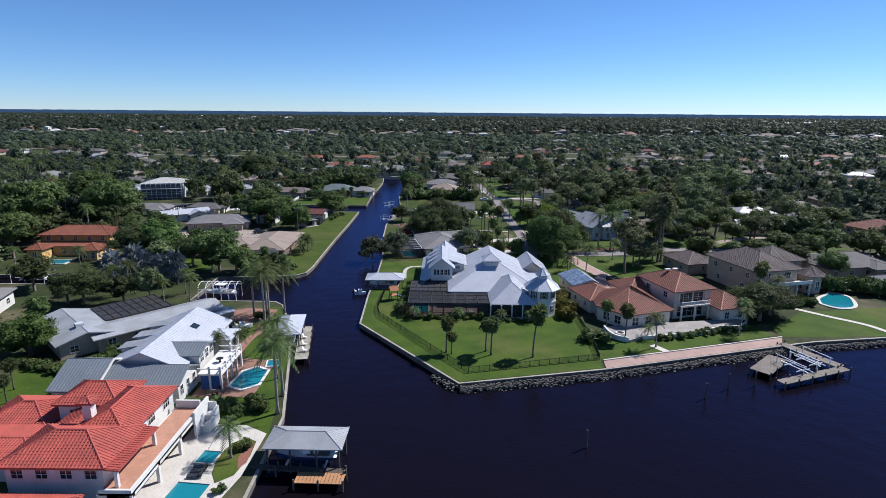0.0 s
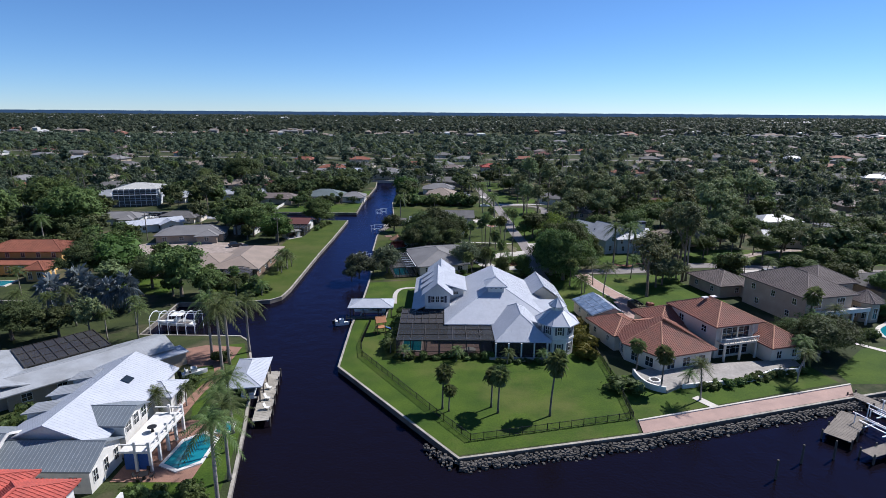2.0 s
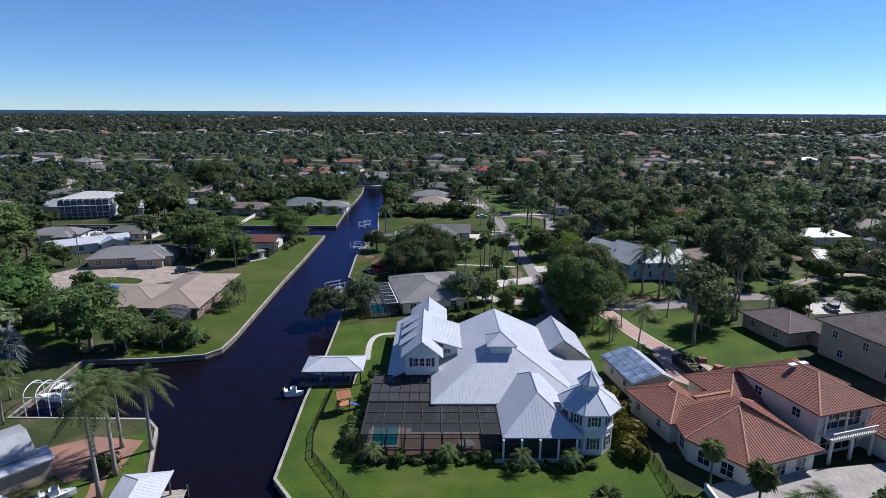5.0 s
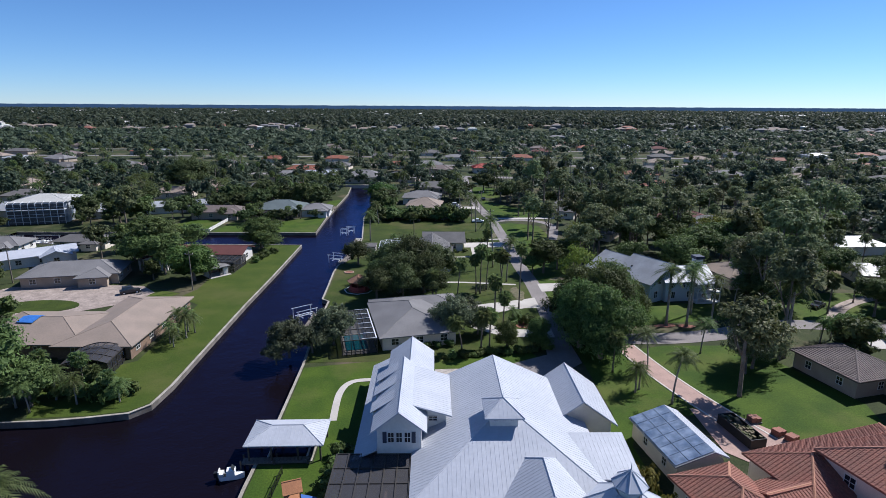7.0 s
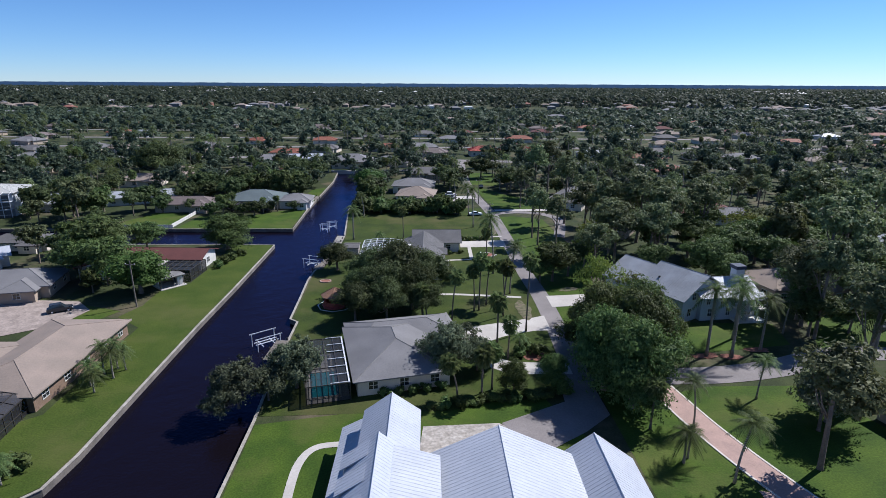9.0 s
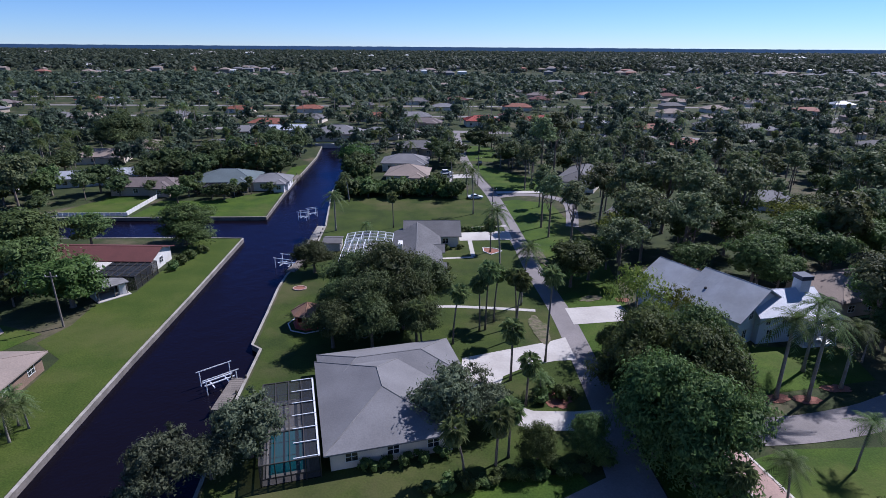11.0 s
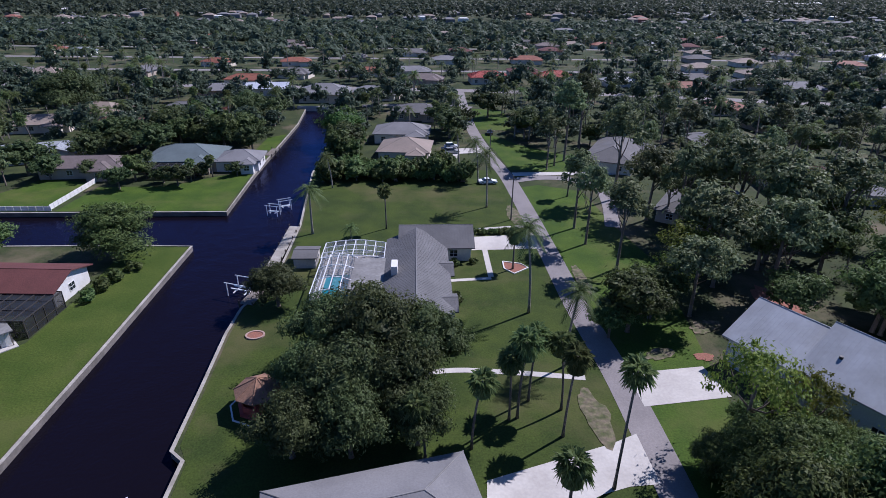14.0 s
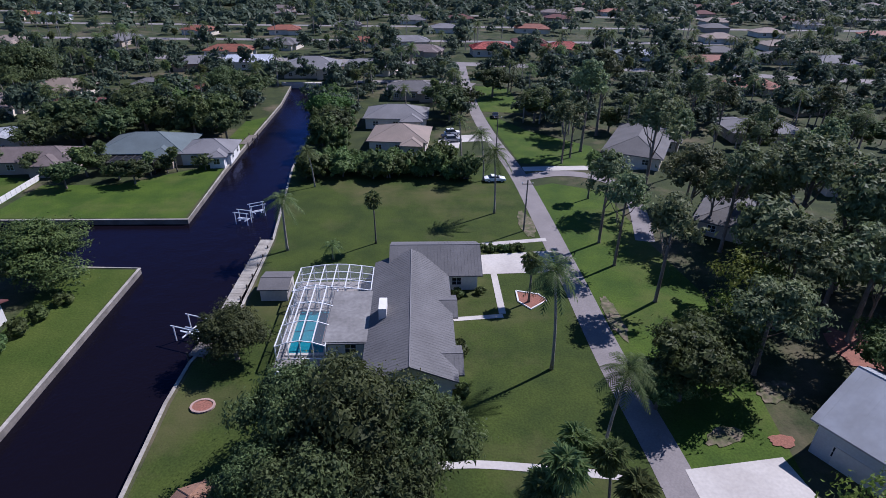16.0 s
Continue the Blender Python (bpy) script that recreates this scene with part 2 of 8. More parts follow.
SCREEN_PALE = screen_mat("pale_insect_screen", (0.30, 0.31, 0.33), 0.86)
SCREEN_THIN = screen_mat("thin_dark_screen", (0.028, 0.03, 0.034), 0.45)
RUBBER = mat("tyre_rubber", (0.02, 0.02, 0.02), 0.8, 0, 0.1, 3, 0.5, 0)
CAR_WHITE = mat("white_car_paint", (0.75, 0.76, 0.77), 0.25, 0, 0.03, 2, 0.5, 0)
CAR_DARK = mat("dark_car_paint", (0.03, 0.035, 0.045), 0.25, 0, 0.03, 2, 0.5, 0)
CAR_SILVER = mat("silver_car_paint", (0.38, 0.39, 0.41), 0.3, 0.3, 0.03, 2, 0.5, 0)
GEL = mat("white_gelcoat", (0.80, 0.80, 0.79), 0.3, 0, 0.05, 2, 0.5, 0)
HULL_BLUE = mat("navy_hull", (0.03, 0.05, 0.13), 0.3, 0, 0.05, 2, 0.5, 0)
SOLAR = mat("solar_panel", (0.10, 0.14, 0.22), 0.25, 0.1, 0.25, 1.0, 0.6, 0, (0.22, 0.27, 0.36))
GROUND = lawn_mat("rough_ground", (0.046, 0.058, 0.020), (0.14, 0.112, 0.075), (0.028, 0.038, 0.015))
LAWN = lawn_mat("mown_lawn", (0.057, 0.092, 0.010), (0.092, 0.102, 0.026), (0.036, 0.066, 0.008))
LAWN_DULL = lawn_mat("dull_lawn", (0.060, 0.082, 0.013), (0.080, 0.088, 0.024), (0.042, 0.066, 0.009))
LAWN_PALE = lawn_mat("thin_lawn", (0.047, 0.066, 0.011), (0.082, 0.079, 0.030), (0.030, 0.046, 0.009))
WATER = river_mat("tannin_water", (0.0052, 0.0040, 0.0064), (0.36, 0.43, 0.80), 0.09, 2.2, 0.30, 0.3)
POOL = water_mat("pool_water", (0.025, 0.19, 0.24), 0.08, 1.5, 0.08, 0.5)
LEAF_OAK = leaf_mat("oak_leaf", (0.044, 0.064, 0.024), (0.100, 0.128, 0.046))
LEAF_BROAD = leaf_mat("broad_leaf", (0.054, 0.082, 0.025), (0.128, 0.176, 0.054))
LEAF_LIGHT = leaf_mat("light_leaf", (0.085, 0.115, 0.018), (0.19, 0.22, 0.042), 0.35)
LEAF_PINE = leaf_mat("pine_needle", (0.086, 0.112, 0.050), (0.190, 0.222, 0.096))
LEAF_SAGE = leaf_mat("sage_leaf", (0.072, 0.092, 0.052), (0.145, 0.170, 0.098))
LEAF_PALM = leaf_mat("palm_leaf", (0.085, 0.118, 0.042), (0.205, 0.245, 0.096), 0.45)
LEAF_FROND = leaf_mat("frond_leaf", (0.056, 0.086, 0.028), (0.140, 0.182, 0.062), 0.42)
LEAF_SILVER = leaf_mat("silver_palm_leaf", (0.12, 0.14, 0.145), (0.22, 0.25, 0.26), 0.1)
LEAF_HEDGE = leaf_mat("hedge_leaf", (0.050, 0.078, 0.024), (0.124, 0.168, 0.048))
LEAF_GOLD = leaf_mat("golden_leaf", (0.075, 0.085, 0.012), (0.2, 0.19, 0.03), 0.3)
# Greyed and blued: aerial haze is put into the far crowns' leaf colour.
LEAF_FAR = leaf_mat("hazed_woodland_leaf", (0.040, 0.056, 0.036), (0.082, 0.101, 0.062), 0.36)
LEAF_LUSH = leaf_mat("lush_leaf", (0.046, 0.090, 0.020), (0.105, 0.175, 0.042))


# ---- mesh building ----
class Shape:
    """Vertices and faces in plain lists, turned into one mesh."""

    def __init__(self):
        self.v, self.f = [], []

    def add(self, verts, faces):
        k = len(self.v)
        self.v += [tuple(p) for p in verts]
        self.f += [tuple(i + k for i in face) for face in faces]
        return self

    def poly(self, pts):
        return self.add(pts, [range(len(pts))])

    def box(self, x0, x1, y0, y1, z0, z1):
        v = [(x, y, z) for z in (z0, z1) for y in (y0, y1) for x in (x0, x1)]
        return self.add(v, [(0, 2, 3, 1), (4, 5, 7, 6), (0, 1, 5, 4), (2, 6, 7, 3), (0, 4, 6, 2), (1, 3, 7, 5)])

    def prism(self, pts, z0, z1):
        n = len(pts)
        v = [(x, y, z0) for x, y in pts] + [(x, y, z1) for x, y in pts]
        return self.add(v, [tuple(range(n))[::-1], tuple(range(n, 2 * n))] + [(i, (i + 1) % n, n + (i + 1) % n, n + i) for i in range(n)])

    def tube(self, pts, radii, n=6):
        pts = [Vector(p) for p in pts]
        if not isinstance(radii, (list, tuple)):
            radii = [radii] * len(pts)
        rings = []
        for i, p in enumerate(pts):
            d = (pts[min(i + 1, len(pts) - 1)] - pts[max(i - 1, 0)]).normalized()
            u = d.orthogonal().normalized() if abs(d.z) < 0.9 else (Vector((1, 0, 0)) - d * d.x).normalized()
            w = d.cross(u)
            rings += [p + (u * math.cos(2 * math.pi * k / n) + w * math.sin(2 * math.pi * k / n)) * radii[i] for k in range(n)]
        m = len(pts)
        faces = [(i * n + k, i * n + (k + 1) % n, (i + 1) * n + (k + 1) % n, (i + 1) * n + k) for i in range(m - 1) for k in range(n)]
        return self.add(rings, faces + [tuple(range(n))[::-1], tuple(range((m - 1) * n, m * n))])

    def beam(self, a, b, w, h):
        """A straight bar of width w and height h from a to b."""
        a, b = Vector(a), Vector(b)
        d = (b - a).normalized()
        side = d.cross(Vector((0, 0, 1)))
        side = (side.normalized() if side.length > 1e-4 else Vector((1, 0, 0))) * w / 2
        top = side.cross(d).normalized() * h / 2
        ring = [(-1, -1), (1, -1), (1, 1), (-1, 1)]
        v = [p + side * i + top * j for p in (a, b) for i, j in ring]
        return self.add(v, [(3, 2, 1, 0), (4, 5, 6, 7), (0, 1, 5, 4), (1, 2, 6, 5), (2, 3, 7, 6), (3, 0, 4, 7)])

    def mesh(self, name, material, smooth=False):
        me = bpy.data.meshes.new(name)
        me.from_pydata(self.v, [], self.f)
        me.materials.append(material)
        if smooth:
            me.polygons.foreach_set("use_smooth", [True] * len(me.polygons))
        me.update()
        return me


def part(name, shape, material, parent=None, label="", smooth=False, at=None):
    data = shape if isinstance(shape, bpy.types.Mesh) else shape.mesh(name, material, smooth)
    ob = new(name, data)
    ob.parent = parent
    if at is not None:
        ob.matrix_basis = at
    return tagged(ob, label)


def thing(name, label, category, at=None, group="", kind=""):
    ob = new(name)
    if at is not None:
        ob.matrix_basis = at
    return tagged(ob, label, category, group, kind)


def solo(name, shape, material, label, category, at=None, group="", kind="", smooth=False):
    return tagged(part(name, shape, material, None, label, smooth, at), category=category, group=group, kind=kind)


def ribbon(points, width):
    """The outline of a strip of even width along a line of (x, y)."""
    p = [Vector(q) for q in points]
    left, right = [], []
    for i, q in enumerate(p):
        d = (p[min(i + 1, len(p) - 1)] - p[max(i - 1, 0)]).normalized()
        nrm = Vector((-d.y, d.x)) * width / 2
        left.append(tuple(q + nrm)), right.append(tuple(q - nrm))
    return left, right


def strip(points, width, z0, z1):
    left, right = ribbon(points, width)
    n = len(points)
    v = [(*p, z) for a, b in zip(left, right) for p, z in ((a, z0), (b, z0), (b, z1), (a, z1))]
    f = [(4 * i + k, 4 * i + (k + 1) % 4, 4 * i + 4 + (k + 1) % 4, 4 * i + 4 + k) for i in range(n - 1) for k in range(4)]
    return Shape().add(v, f + [(3, 2, 1, 0), (4 * n - 4, 4 * n - 3, 4 * n - 2, 4 * n - 1)])


def smooth_line(points, per=6):
    """A rounded line through the points."""
    p = [Vector((*q, 0)) if len(q) == 2 else Vector(q) for q in points]
    out = []
    for i in range(len(p) - 1):
        a, b, c, d = p[max(i - 1, 0)], p[i], p[i + 1], p[min(i + 2, len(p) - 1)]
        for k in range(per):
            t = k / per
            out.append(0.5 * (2 * b + (c - a) * t + (2 * a - 5 * b + 4 * c - d) * t * t + (3 * b - a - 3 * c + d) * t ** 3))
    out.append(p[-1])
    return [tuple(q)[:len(points[0])] for q in out]


def inside(x, y, poly):
    hit = False
    j = len(poly) - 1
    for i in range(len(poly)):
        (xi, yi), (xj, yj) = poly[i], poly[j]
        if (yi > y) != (yj > y) and x < (xj - xi) * (y - yi) / (yj - yi) + xi:
            hit = not hit
        j = i
    return hit


# ---- roofs and houses ----
def roof_planes(kind, x0, x1, y0, y1, z, pitch):
    """Planes, ridge lines and top of a hip, gable or flat roof over a rectangle."""
    xm, ym, w, d = (x0 + x1) / 2, (y0 + y1) / 2, x1 - x0, y1 - y0
    c = [Vector((x0, y0, z)), Vector((x1, y0, z)), Vector((x1, y1, z)), Vector((x0, y1, z))]
    if kind == "flat":
        return [c], [], z
    along_x = w >= d if kind == "hip" else kind == "gable_x"
    r = min(w, d) / 2 if kind == "hip" else (d if along_x else w) / 2
    top, cut = z + r * pitch, (r - 0.05 if kind == "hip" else 0)
    if along_x:
        a, b = Vector((x0 + cut, ym, top)), Vector((x1 - cut, ym, top))
        planes = [[c[0], c[1], b, a], [c[2], c[3], a, b]] + ([[c[3], c[0], a], [c[1], c[2], b]] if kind == "hip" else [])
        hips = [(c[0], a), (c[3], a), (c[1], b), (c[2], b)]
    else:
        a, b = Vector((xm, y0 + cut, top)), Vector((xm, y1 - cut, top))
        planes = [[c[1], c[2], b, a], [c[3], c[0], a, b]] + ([[c[0], c[1], a], [c[2], c[3], b]] if kind == "hip" else [])
        hips = [(c[0], a), (c[1], a), (c[2], b), (c[3], b)]
    return planes, [(a, b)] + (hips if kind == "hip" else []), top


def rib_lines(plane, gap):
    """Lines of steepest fall across a convex plane, gap metres apart."""
    nrm = (plane[1] - plane[0]).cross(plane[2] - plane[1]).normalized()
    level = Vector((-nrm.y, nrm.x, 0))
    if level.length < 1e-3:
        level = Vector((1, 0, 0))
    level.normalize()
    fall = nrm.cross(level).normalized()
    us, vs = [p.dot(level) for p in plane], [p.dot(fall) for p in plane]
    base = plane[0] - level * us[0] - fall * vs[0]
    u, out = min(us) + gap / 2, []
    while u < max(us):
        cuts = []
        for i in range(len(plane)):
            j = (i + 1) % len(plane)
            if (us[i] > u) != (us[j] > u):
                cuts.append(vs[i] + (vs[j] - vs[i]) * (u - us[i]) / (us[j] - us[i]))
        if len(cuts) == 2 and abs(cuts[0] - cuts[1]) > 0.3:
            out.append((base + level * u + fall * min(cuts), base + level * u + fall * max(cuts), level, nrm))
        u += gap
    return out


def course_lines(plane, gap):
    """Level lines across a convex sloping plane, gap metres apart down the slope, with its uphill direction."""
    nrm = (plane[1] - plane[0]).cross(plane[2] - plane[1]).normalized()
    up = Vector((0, 0, 1)) - nrm * nrm.z
    if up.length < 1e-3:
        return []
    up.normalize()
    level = up.cross(nrm)
    us, vs = [p.dot(up) for p in plane], [p.dot(level) for p in plane]
    base = plane[0] - up * us[0] - level * vs[0]
    u, out = min(us) + 0.03, []
    while u < max(us):
        cuts = []
        for i in range(len(plane)):
            j = (i + 1) % len(plane)
            if (us[i] > u) != (us[j] > u):
                cuts.append(vs[i] + (vs[j] - vs[i]) * (u - us[i]) / (us[j] - us[i]))
        if len(cuts) == 2 and abs(cuts[0] - cuts[1]) > 0.4:
            out.append((base + up * u + level * min(cuts), base + up * u + level * max(cuts), up, nrm))
        u += gap
    return out


RIBS = {"seam": (0.5, 0.042, 0.018), "tile": (0.44, 0.24, 0.09)}


def roof(parent, planes, ridges, material, ribs="", cap=None, thick=0.2, name="roof", label=""):
    """A roof slab with eaves, ribs down its slopes and caps on its ridges."""
    s, rb = Shape(), Shape()
    down = Vector((0, 0, -thick))
    keyed, edges = {}, {}

    def corner(p):
        k = (round(p.x, 3), round(p.y, 3), round(p.z, 3))
        if k not in keyed:
            keyed[k] = len(s.v)
            s.v.append(tuple(p))
        return keyed[k]

    for pl in planes:
        up_ids, low_ids = [corner(p) for p in pl], [corner(p + down) for p in pl]
        s.f += [tuple(up_ids), tuple(low_ids[::-1])]
        for i in range(len(pl)):
            j = (i + 1) % len(pl)
            edge = (min(up_ids[i], up_ids[j]), max(up_ids[i], up_ids[j]))
            edges.setdefault(edge, []).append((up_ids[i], low_ids[i], low_ids[j], up_ids[j]))
        if ribs:
            gap, wide, high = RIBS[ribs]
            for a, b, level, nrm in rib_lines(pl, gap):
                if ribs == "seam":
                    sec = [level * -wide / 2, level * -wide / 2 + nrm * high, level * wide / 2 + nrm * high, level * wide / 2]
                else:
                    sec = [level * -wide / 2, level * -wide / 4 + nrm * high, level * wide / 4 + nrm * high, level * wide / 2]
                rb.add([p + q for p in (a, b) for q in sec], [(0, 4, 5, 1), (1, 5, 6, 2), (2, 6, 7, 3), (0, 1, 2, 3), (7, 6, 5, 4)])
        if ribs == "tile":
            for a, b, up, nrm in course_lines(pl, 0.42):
                d = (b - a).normalized()
                lift, back = nrm * 0.05, up * 0.38
                rb.add([a, b, b + lift, a + lift, b + back - d * 0.15, a + back + d * 0.15], [(0, 1, 2, 3), (3, 2, 4, 5), (0, 3, 5), (1, 4, 2)])
    s.f += [quads[0] for quads in edges.values() if len(quads) == 1]
    top = part(name, s, material, parent, label)
    if ribs:
        tagged(part("seaming" if ribs == "seam" else "tiling", rb, METAL_GREY if material == METAL_BLUE else material, top), kind="stuff")
    if ridges:
        caps = Shape()
        for a, b in ridges:
            if (a - b).length > 0.2:
                caps.tube([a, b], 0.15 if ribs == "tile" else 0.07, 6)
                if ribs or name in ("turret_roof", "lantern_roof", "gazebo_roof"):
                    part("ridge_cap", caps, cap or material, top)
                    caps = Shape()
        if caps.v:
            part("ridge_cap", caps, cap or material, top)
    return top


def lattice(xs, zs, depth):
    """A flat frame with openings in every second cell, as one connected body standing in the xz plane."""
    s, nx, nz = Shape(), len(xs), len(zs)
    for y in (depth, -0.02):
        s.v += [(x, y, z) for z in zs for x in xs]
    at = lambda i, j, k: k * nx * nz + j * nx + i
    solid = lambda i, j: 0 <= i < nx - 1 and 0 <= j < nz - 1 and (i % 2 == 0 or j % 2 == 0)
    for j in range(nz - 1):
        for i in range(nx - 1):
            if not solid(i, j):
                continue
            s.f += [(at(i + 1, j, 0), at(i, j, 0), at(i, j + 1, 0), at(i + 1, j + 1, 0)), (at(i, j, 1), at(i + 1, j, 1), at(i + 1, j + 1, 1), at(i, j + 1, 1))]
            for di, dj, p, q in ((-1, 0, (i, j), (i, j + 1)), (1, 0, (i + 1, j + 1), (i + 1, j)), (0, -1, (i + 1, j), (i, j)), (0, 1, (i, j + 1), (i + 1, j + 1))):
                if not solid(i + di, j + dj):
                    s.f.append((at(*p, 0), at(*p, 1), at(*q, 1), at(*q, 0)))
    return s


WINDOWS = {}


def window(parent, at, w, h, frame_mat=None, bars=1, shutters=False):
    """A framed window with mullions and a dark pane, proud of the wall; at looks out along its own y."""
    frame_mat = frame_mat or WHITE
    key = (round(w, 2), round(h, 2), frame_mat.name, bars)
    if key not in WINDOWS:
        t = 0.09
        cuts = [-w / 2, -w / 2 + t]
        for i in range(bars):
            x = -w / 2 + w * (i + 1) / (bars + 1)
            cuts += [x - 0.03, x + 0.03]
        s = lattice(cuts + [w / 2 - t, w / 2], [0, t, h * 0.5 - 0.025, h * 0.5 + 0.025, h - t, h], 0.07)
        WINDOWS[key] = (s.mesh("window", frame_mat), Shape().box(-w / 2 + 0.02, w / 2 - 0.02, -0.02, 0.025, 0.02, h - 0.02).mesh("pane", GLASS))
    win = part("window", WINDOWS[key][0], None, parent, at=at)
    part("pane", WINDOWS[key][1], None, win)
    if shutters:
        for sx in (-1, 1):
            sh = Shape().box(sx * (w / 2 + 0.32) - 0.24, sx * (w / 2 + 0.32) + 0.24, 0, 0.06, 0, h)
            part("shutter", sh, SHUTTER, win, "dark navy louvred shutter")
    return win




def wall_pose(vol, side, u, z, out=0.0):
    """The pose of something on a wall of a volume: u runs from 0 to 1 along it."""
    x0, x1, y0, y1 = vol
    if side in "SN":
        return pose(x0 + (x1 - x0) * u, (y0 - out) if side == "S" else (y1 + out), z, 0, 0, 180 if side == "S" else 0)
    return pose((x0 - out) if side == "W" else (x1 + out), y0 + (y1 - y0) * u, z, 0, 0, 90 if side == "W" else -90)


def volume(parent, x0, x1, y0, y1, eave, kind, pitch, wall_mat, roof_mat, ribs="", over=0.6, base=0.0, cap=None, wins=(), wall_label="", roof_label="", frame_mat=None):
    """Walls, roof and windows over one rectangle. wins: (side, count, sill, width, height)."""
    s = Shape()
    s.box(x0, x1, y0, y1, base, eave + 0.02)
    planes, ridges, top = roof_planes(kind, x0 - over, x1 + over, y0 - over, y1 + over, eave + (0.1 if kind == "flat" else 0.0), pitch)
    if kind == "gable_x":
        for x in (x0, x1):
            s.add([(x, y0, eave), (x, y1, eave), (x, (y0 + y1) / 2, eave + (y1 - y0) / 2 * pitch)], [(0, 1, 2)])
    if kind == "gable_y":
        for y in (y0, y1):
            s.add([(x0, y, eave), (x1, y, eave), ((x0 + x1) / 2, y, eave + (x1 - x0) / 2 * pitch)], [(0, 1, 2)])
    body = part("wall", s, wall_mat, parent, wall_label)
    roof(parent, planes, ridges, roof_mat, "" if kind == "flat" else ribs, cap, label=roof_label)
    for side, count, sill, w, h in wins:
        for i in range(count):
            window(body, wall_pose((x0, x1, y0, y1), side, (i + 0.5) / count, sill), w, h, frame_mat, 1 if w < 1.8 else 2)
    return top


def door(parent, at, w=1.0, h=2.1, material=None, name="door"):
    """A panelled door leaf in a frame, with a handle."""
    s = Shape()
    for box in ((-w / 2 - 0.1, -w / 2, 0, h), (w / 2, w / 2 + 0.1, 0, h), (-w / 2 - 0.1, w / 2 + 0.1, h, h + 0.1)):
        s.box(box[0], box[1], -0.02, 0.08, box[2], box[3])
    d = part("door_frame", s, WHITE, parent, at=at)
    leaf = Shape().box(-w / 2, w / 2, -0.02, 0.03, 0.02, h)
    for i in range(4):
        leaf.box(-w / 2 + 0.1, w / 2 - 0.1, 0.03, 0.045, 0.12 + i * h / 4.2, 0.12 + i * h / 4.2 + h / 6)
    part(name, leaf, material or WHITE, d)
    return d


def screen_cage(name, label, at, w, d, h, frame_mat, screen, ribs=6, group="", dome=0.0, roof_screen=None):
    """A screened pool enclosure: posts, beams and mesh on its sides and roof."""
    cage = thing(name, label, "screen enclosure", at, group)
    fr = Shape()
    bars = []
    for i in range(ribs + 1):
        x = -w / 2 + w * i / ribs
        up = h + dome * math.sin(math.pi * i / ribs)
        bars.append((x, up))
        fr.beam((x, -d / 2, 0), (x, -d / 2, up), 0.12, 0.12)
        fr.beam((x, d / 2, 0), (x, d / 2, up), 0.12, 0.12)
        fr.beam((x, -d / 2, up), (x, d / 2, up), 0.12, 0.16)
    for (xa, za), (xb, zb) in zip(bars, bars[1:]):
        for k in range(4):
            y = -d / 2 + d * k / 3
            fr.beam((xa, y, za), (xb, y, zb), 0.1, 0.12)
    for y in (-d / 2, d / 2):
        fr.beam((-w / 2, y, 1.0), (w / 2, y, 1.0), 0.08, 0.08)
    for x in (-w / 2, w / 2):
        fr.beam((x, -d / 2, 1.0), (x, d / 2, 1.0), 0.08, 0.08)
        for k in range(1, 4):
            fr.beam((x, -d / 2 + d * k / 4, 0), (x, -d / 2 + d * k / 4, h), 0.1, 0.1)
    part("frame", fr, frame_mat, cage)
    sc = Shape()
    for y in (-d / 2 + 0.02, d / 2 - 0.02):
        sc.add([(-w / 2, y, 0), (w / 2, y, 0), (w / 2, y, h), (-w / 2, y, h)], [(0, 1, 2, 3)])
    for x in (-w / 2 + 0.02, w / 2 - 0.02):
        sc.add([(x, -d / 2, 0), (x, d / 2, 0), (x, d / 2, h), (x, -d / 2, h)], [(0, 1, 2, 3)])
    part("side_screen", sc, screen, cage)
    rf = Shape()
    for (xa, za), (xb, zb) in zip(bars, bars[1:]):
        rf.add([(xa, -d / 2, za - 0.05), (xb, -d / 2, zb - 0.05), (xb, d / 2, zb - 0.05), (xa, d / 2, za - 0.05)], [(0, 1, 2, 3)])
    part("roof_screen", rf, roof_screen or screen, cage)
    return cage


def pool(name, label, outline, z=0.06, rim=0.5, rim_mat=None):
    """A pool: coping round it and water a hand's width below."""
    p = thing(name, label, "swimming pool")
    cx, cy = sum(q[0] for q in outline) / len(outline), sum(q[1] for q in outline) / len(outline)
    grown = []
    for x, y in outline:
        d = math.hypot(x - cx, y - cy)
        grown.append((cx + (x - cx) * (d + rim) / d, cy + (y - cy) * (d + rim) / d))
    s, n = Shape(), len(outline)
    for i in range(n):
        j = (i + 1) % n
        s.prism([outline[i], grown[i], grown[j], outline[j]][::-1], z - 0.3, z + 0.12)
    part("coping", s, rim_mat or PALE_DECK, p)
    part("water", Shape().prism(outline, z - 0.3, z), POOL, p, "clear turquoise water")
    return p


def ellipse(cx, cy, rx, ry, n=20, rot=0.0):
    c, s = math.cos(radians(rot)), math.sin(radians(rot))
    return [(cx + rx * math.cos(a) * c - ry * math.sin(a) * s, cy + rx * math.cos(a) * s + ry * math.sin(a) * c) for a in (2 * math.pi * k / n for k in range(n))]


def rect(cx, cy, w, d, rot=0.0):
    c, s = math.cos(radians(rot)), math.sin(radians(rot))
    return [(cx + x * c - y * s, cy + x * s + y * c) for x, y in ((-w / 2, -d / 2), (w / 2, -d / 2), (w / 2, d / 2), (-w / 2, d / 2))]


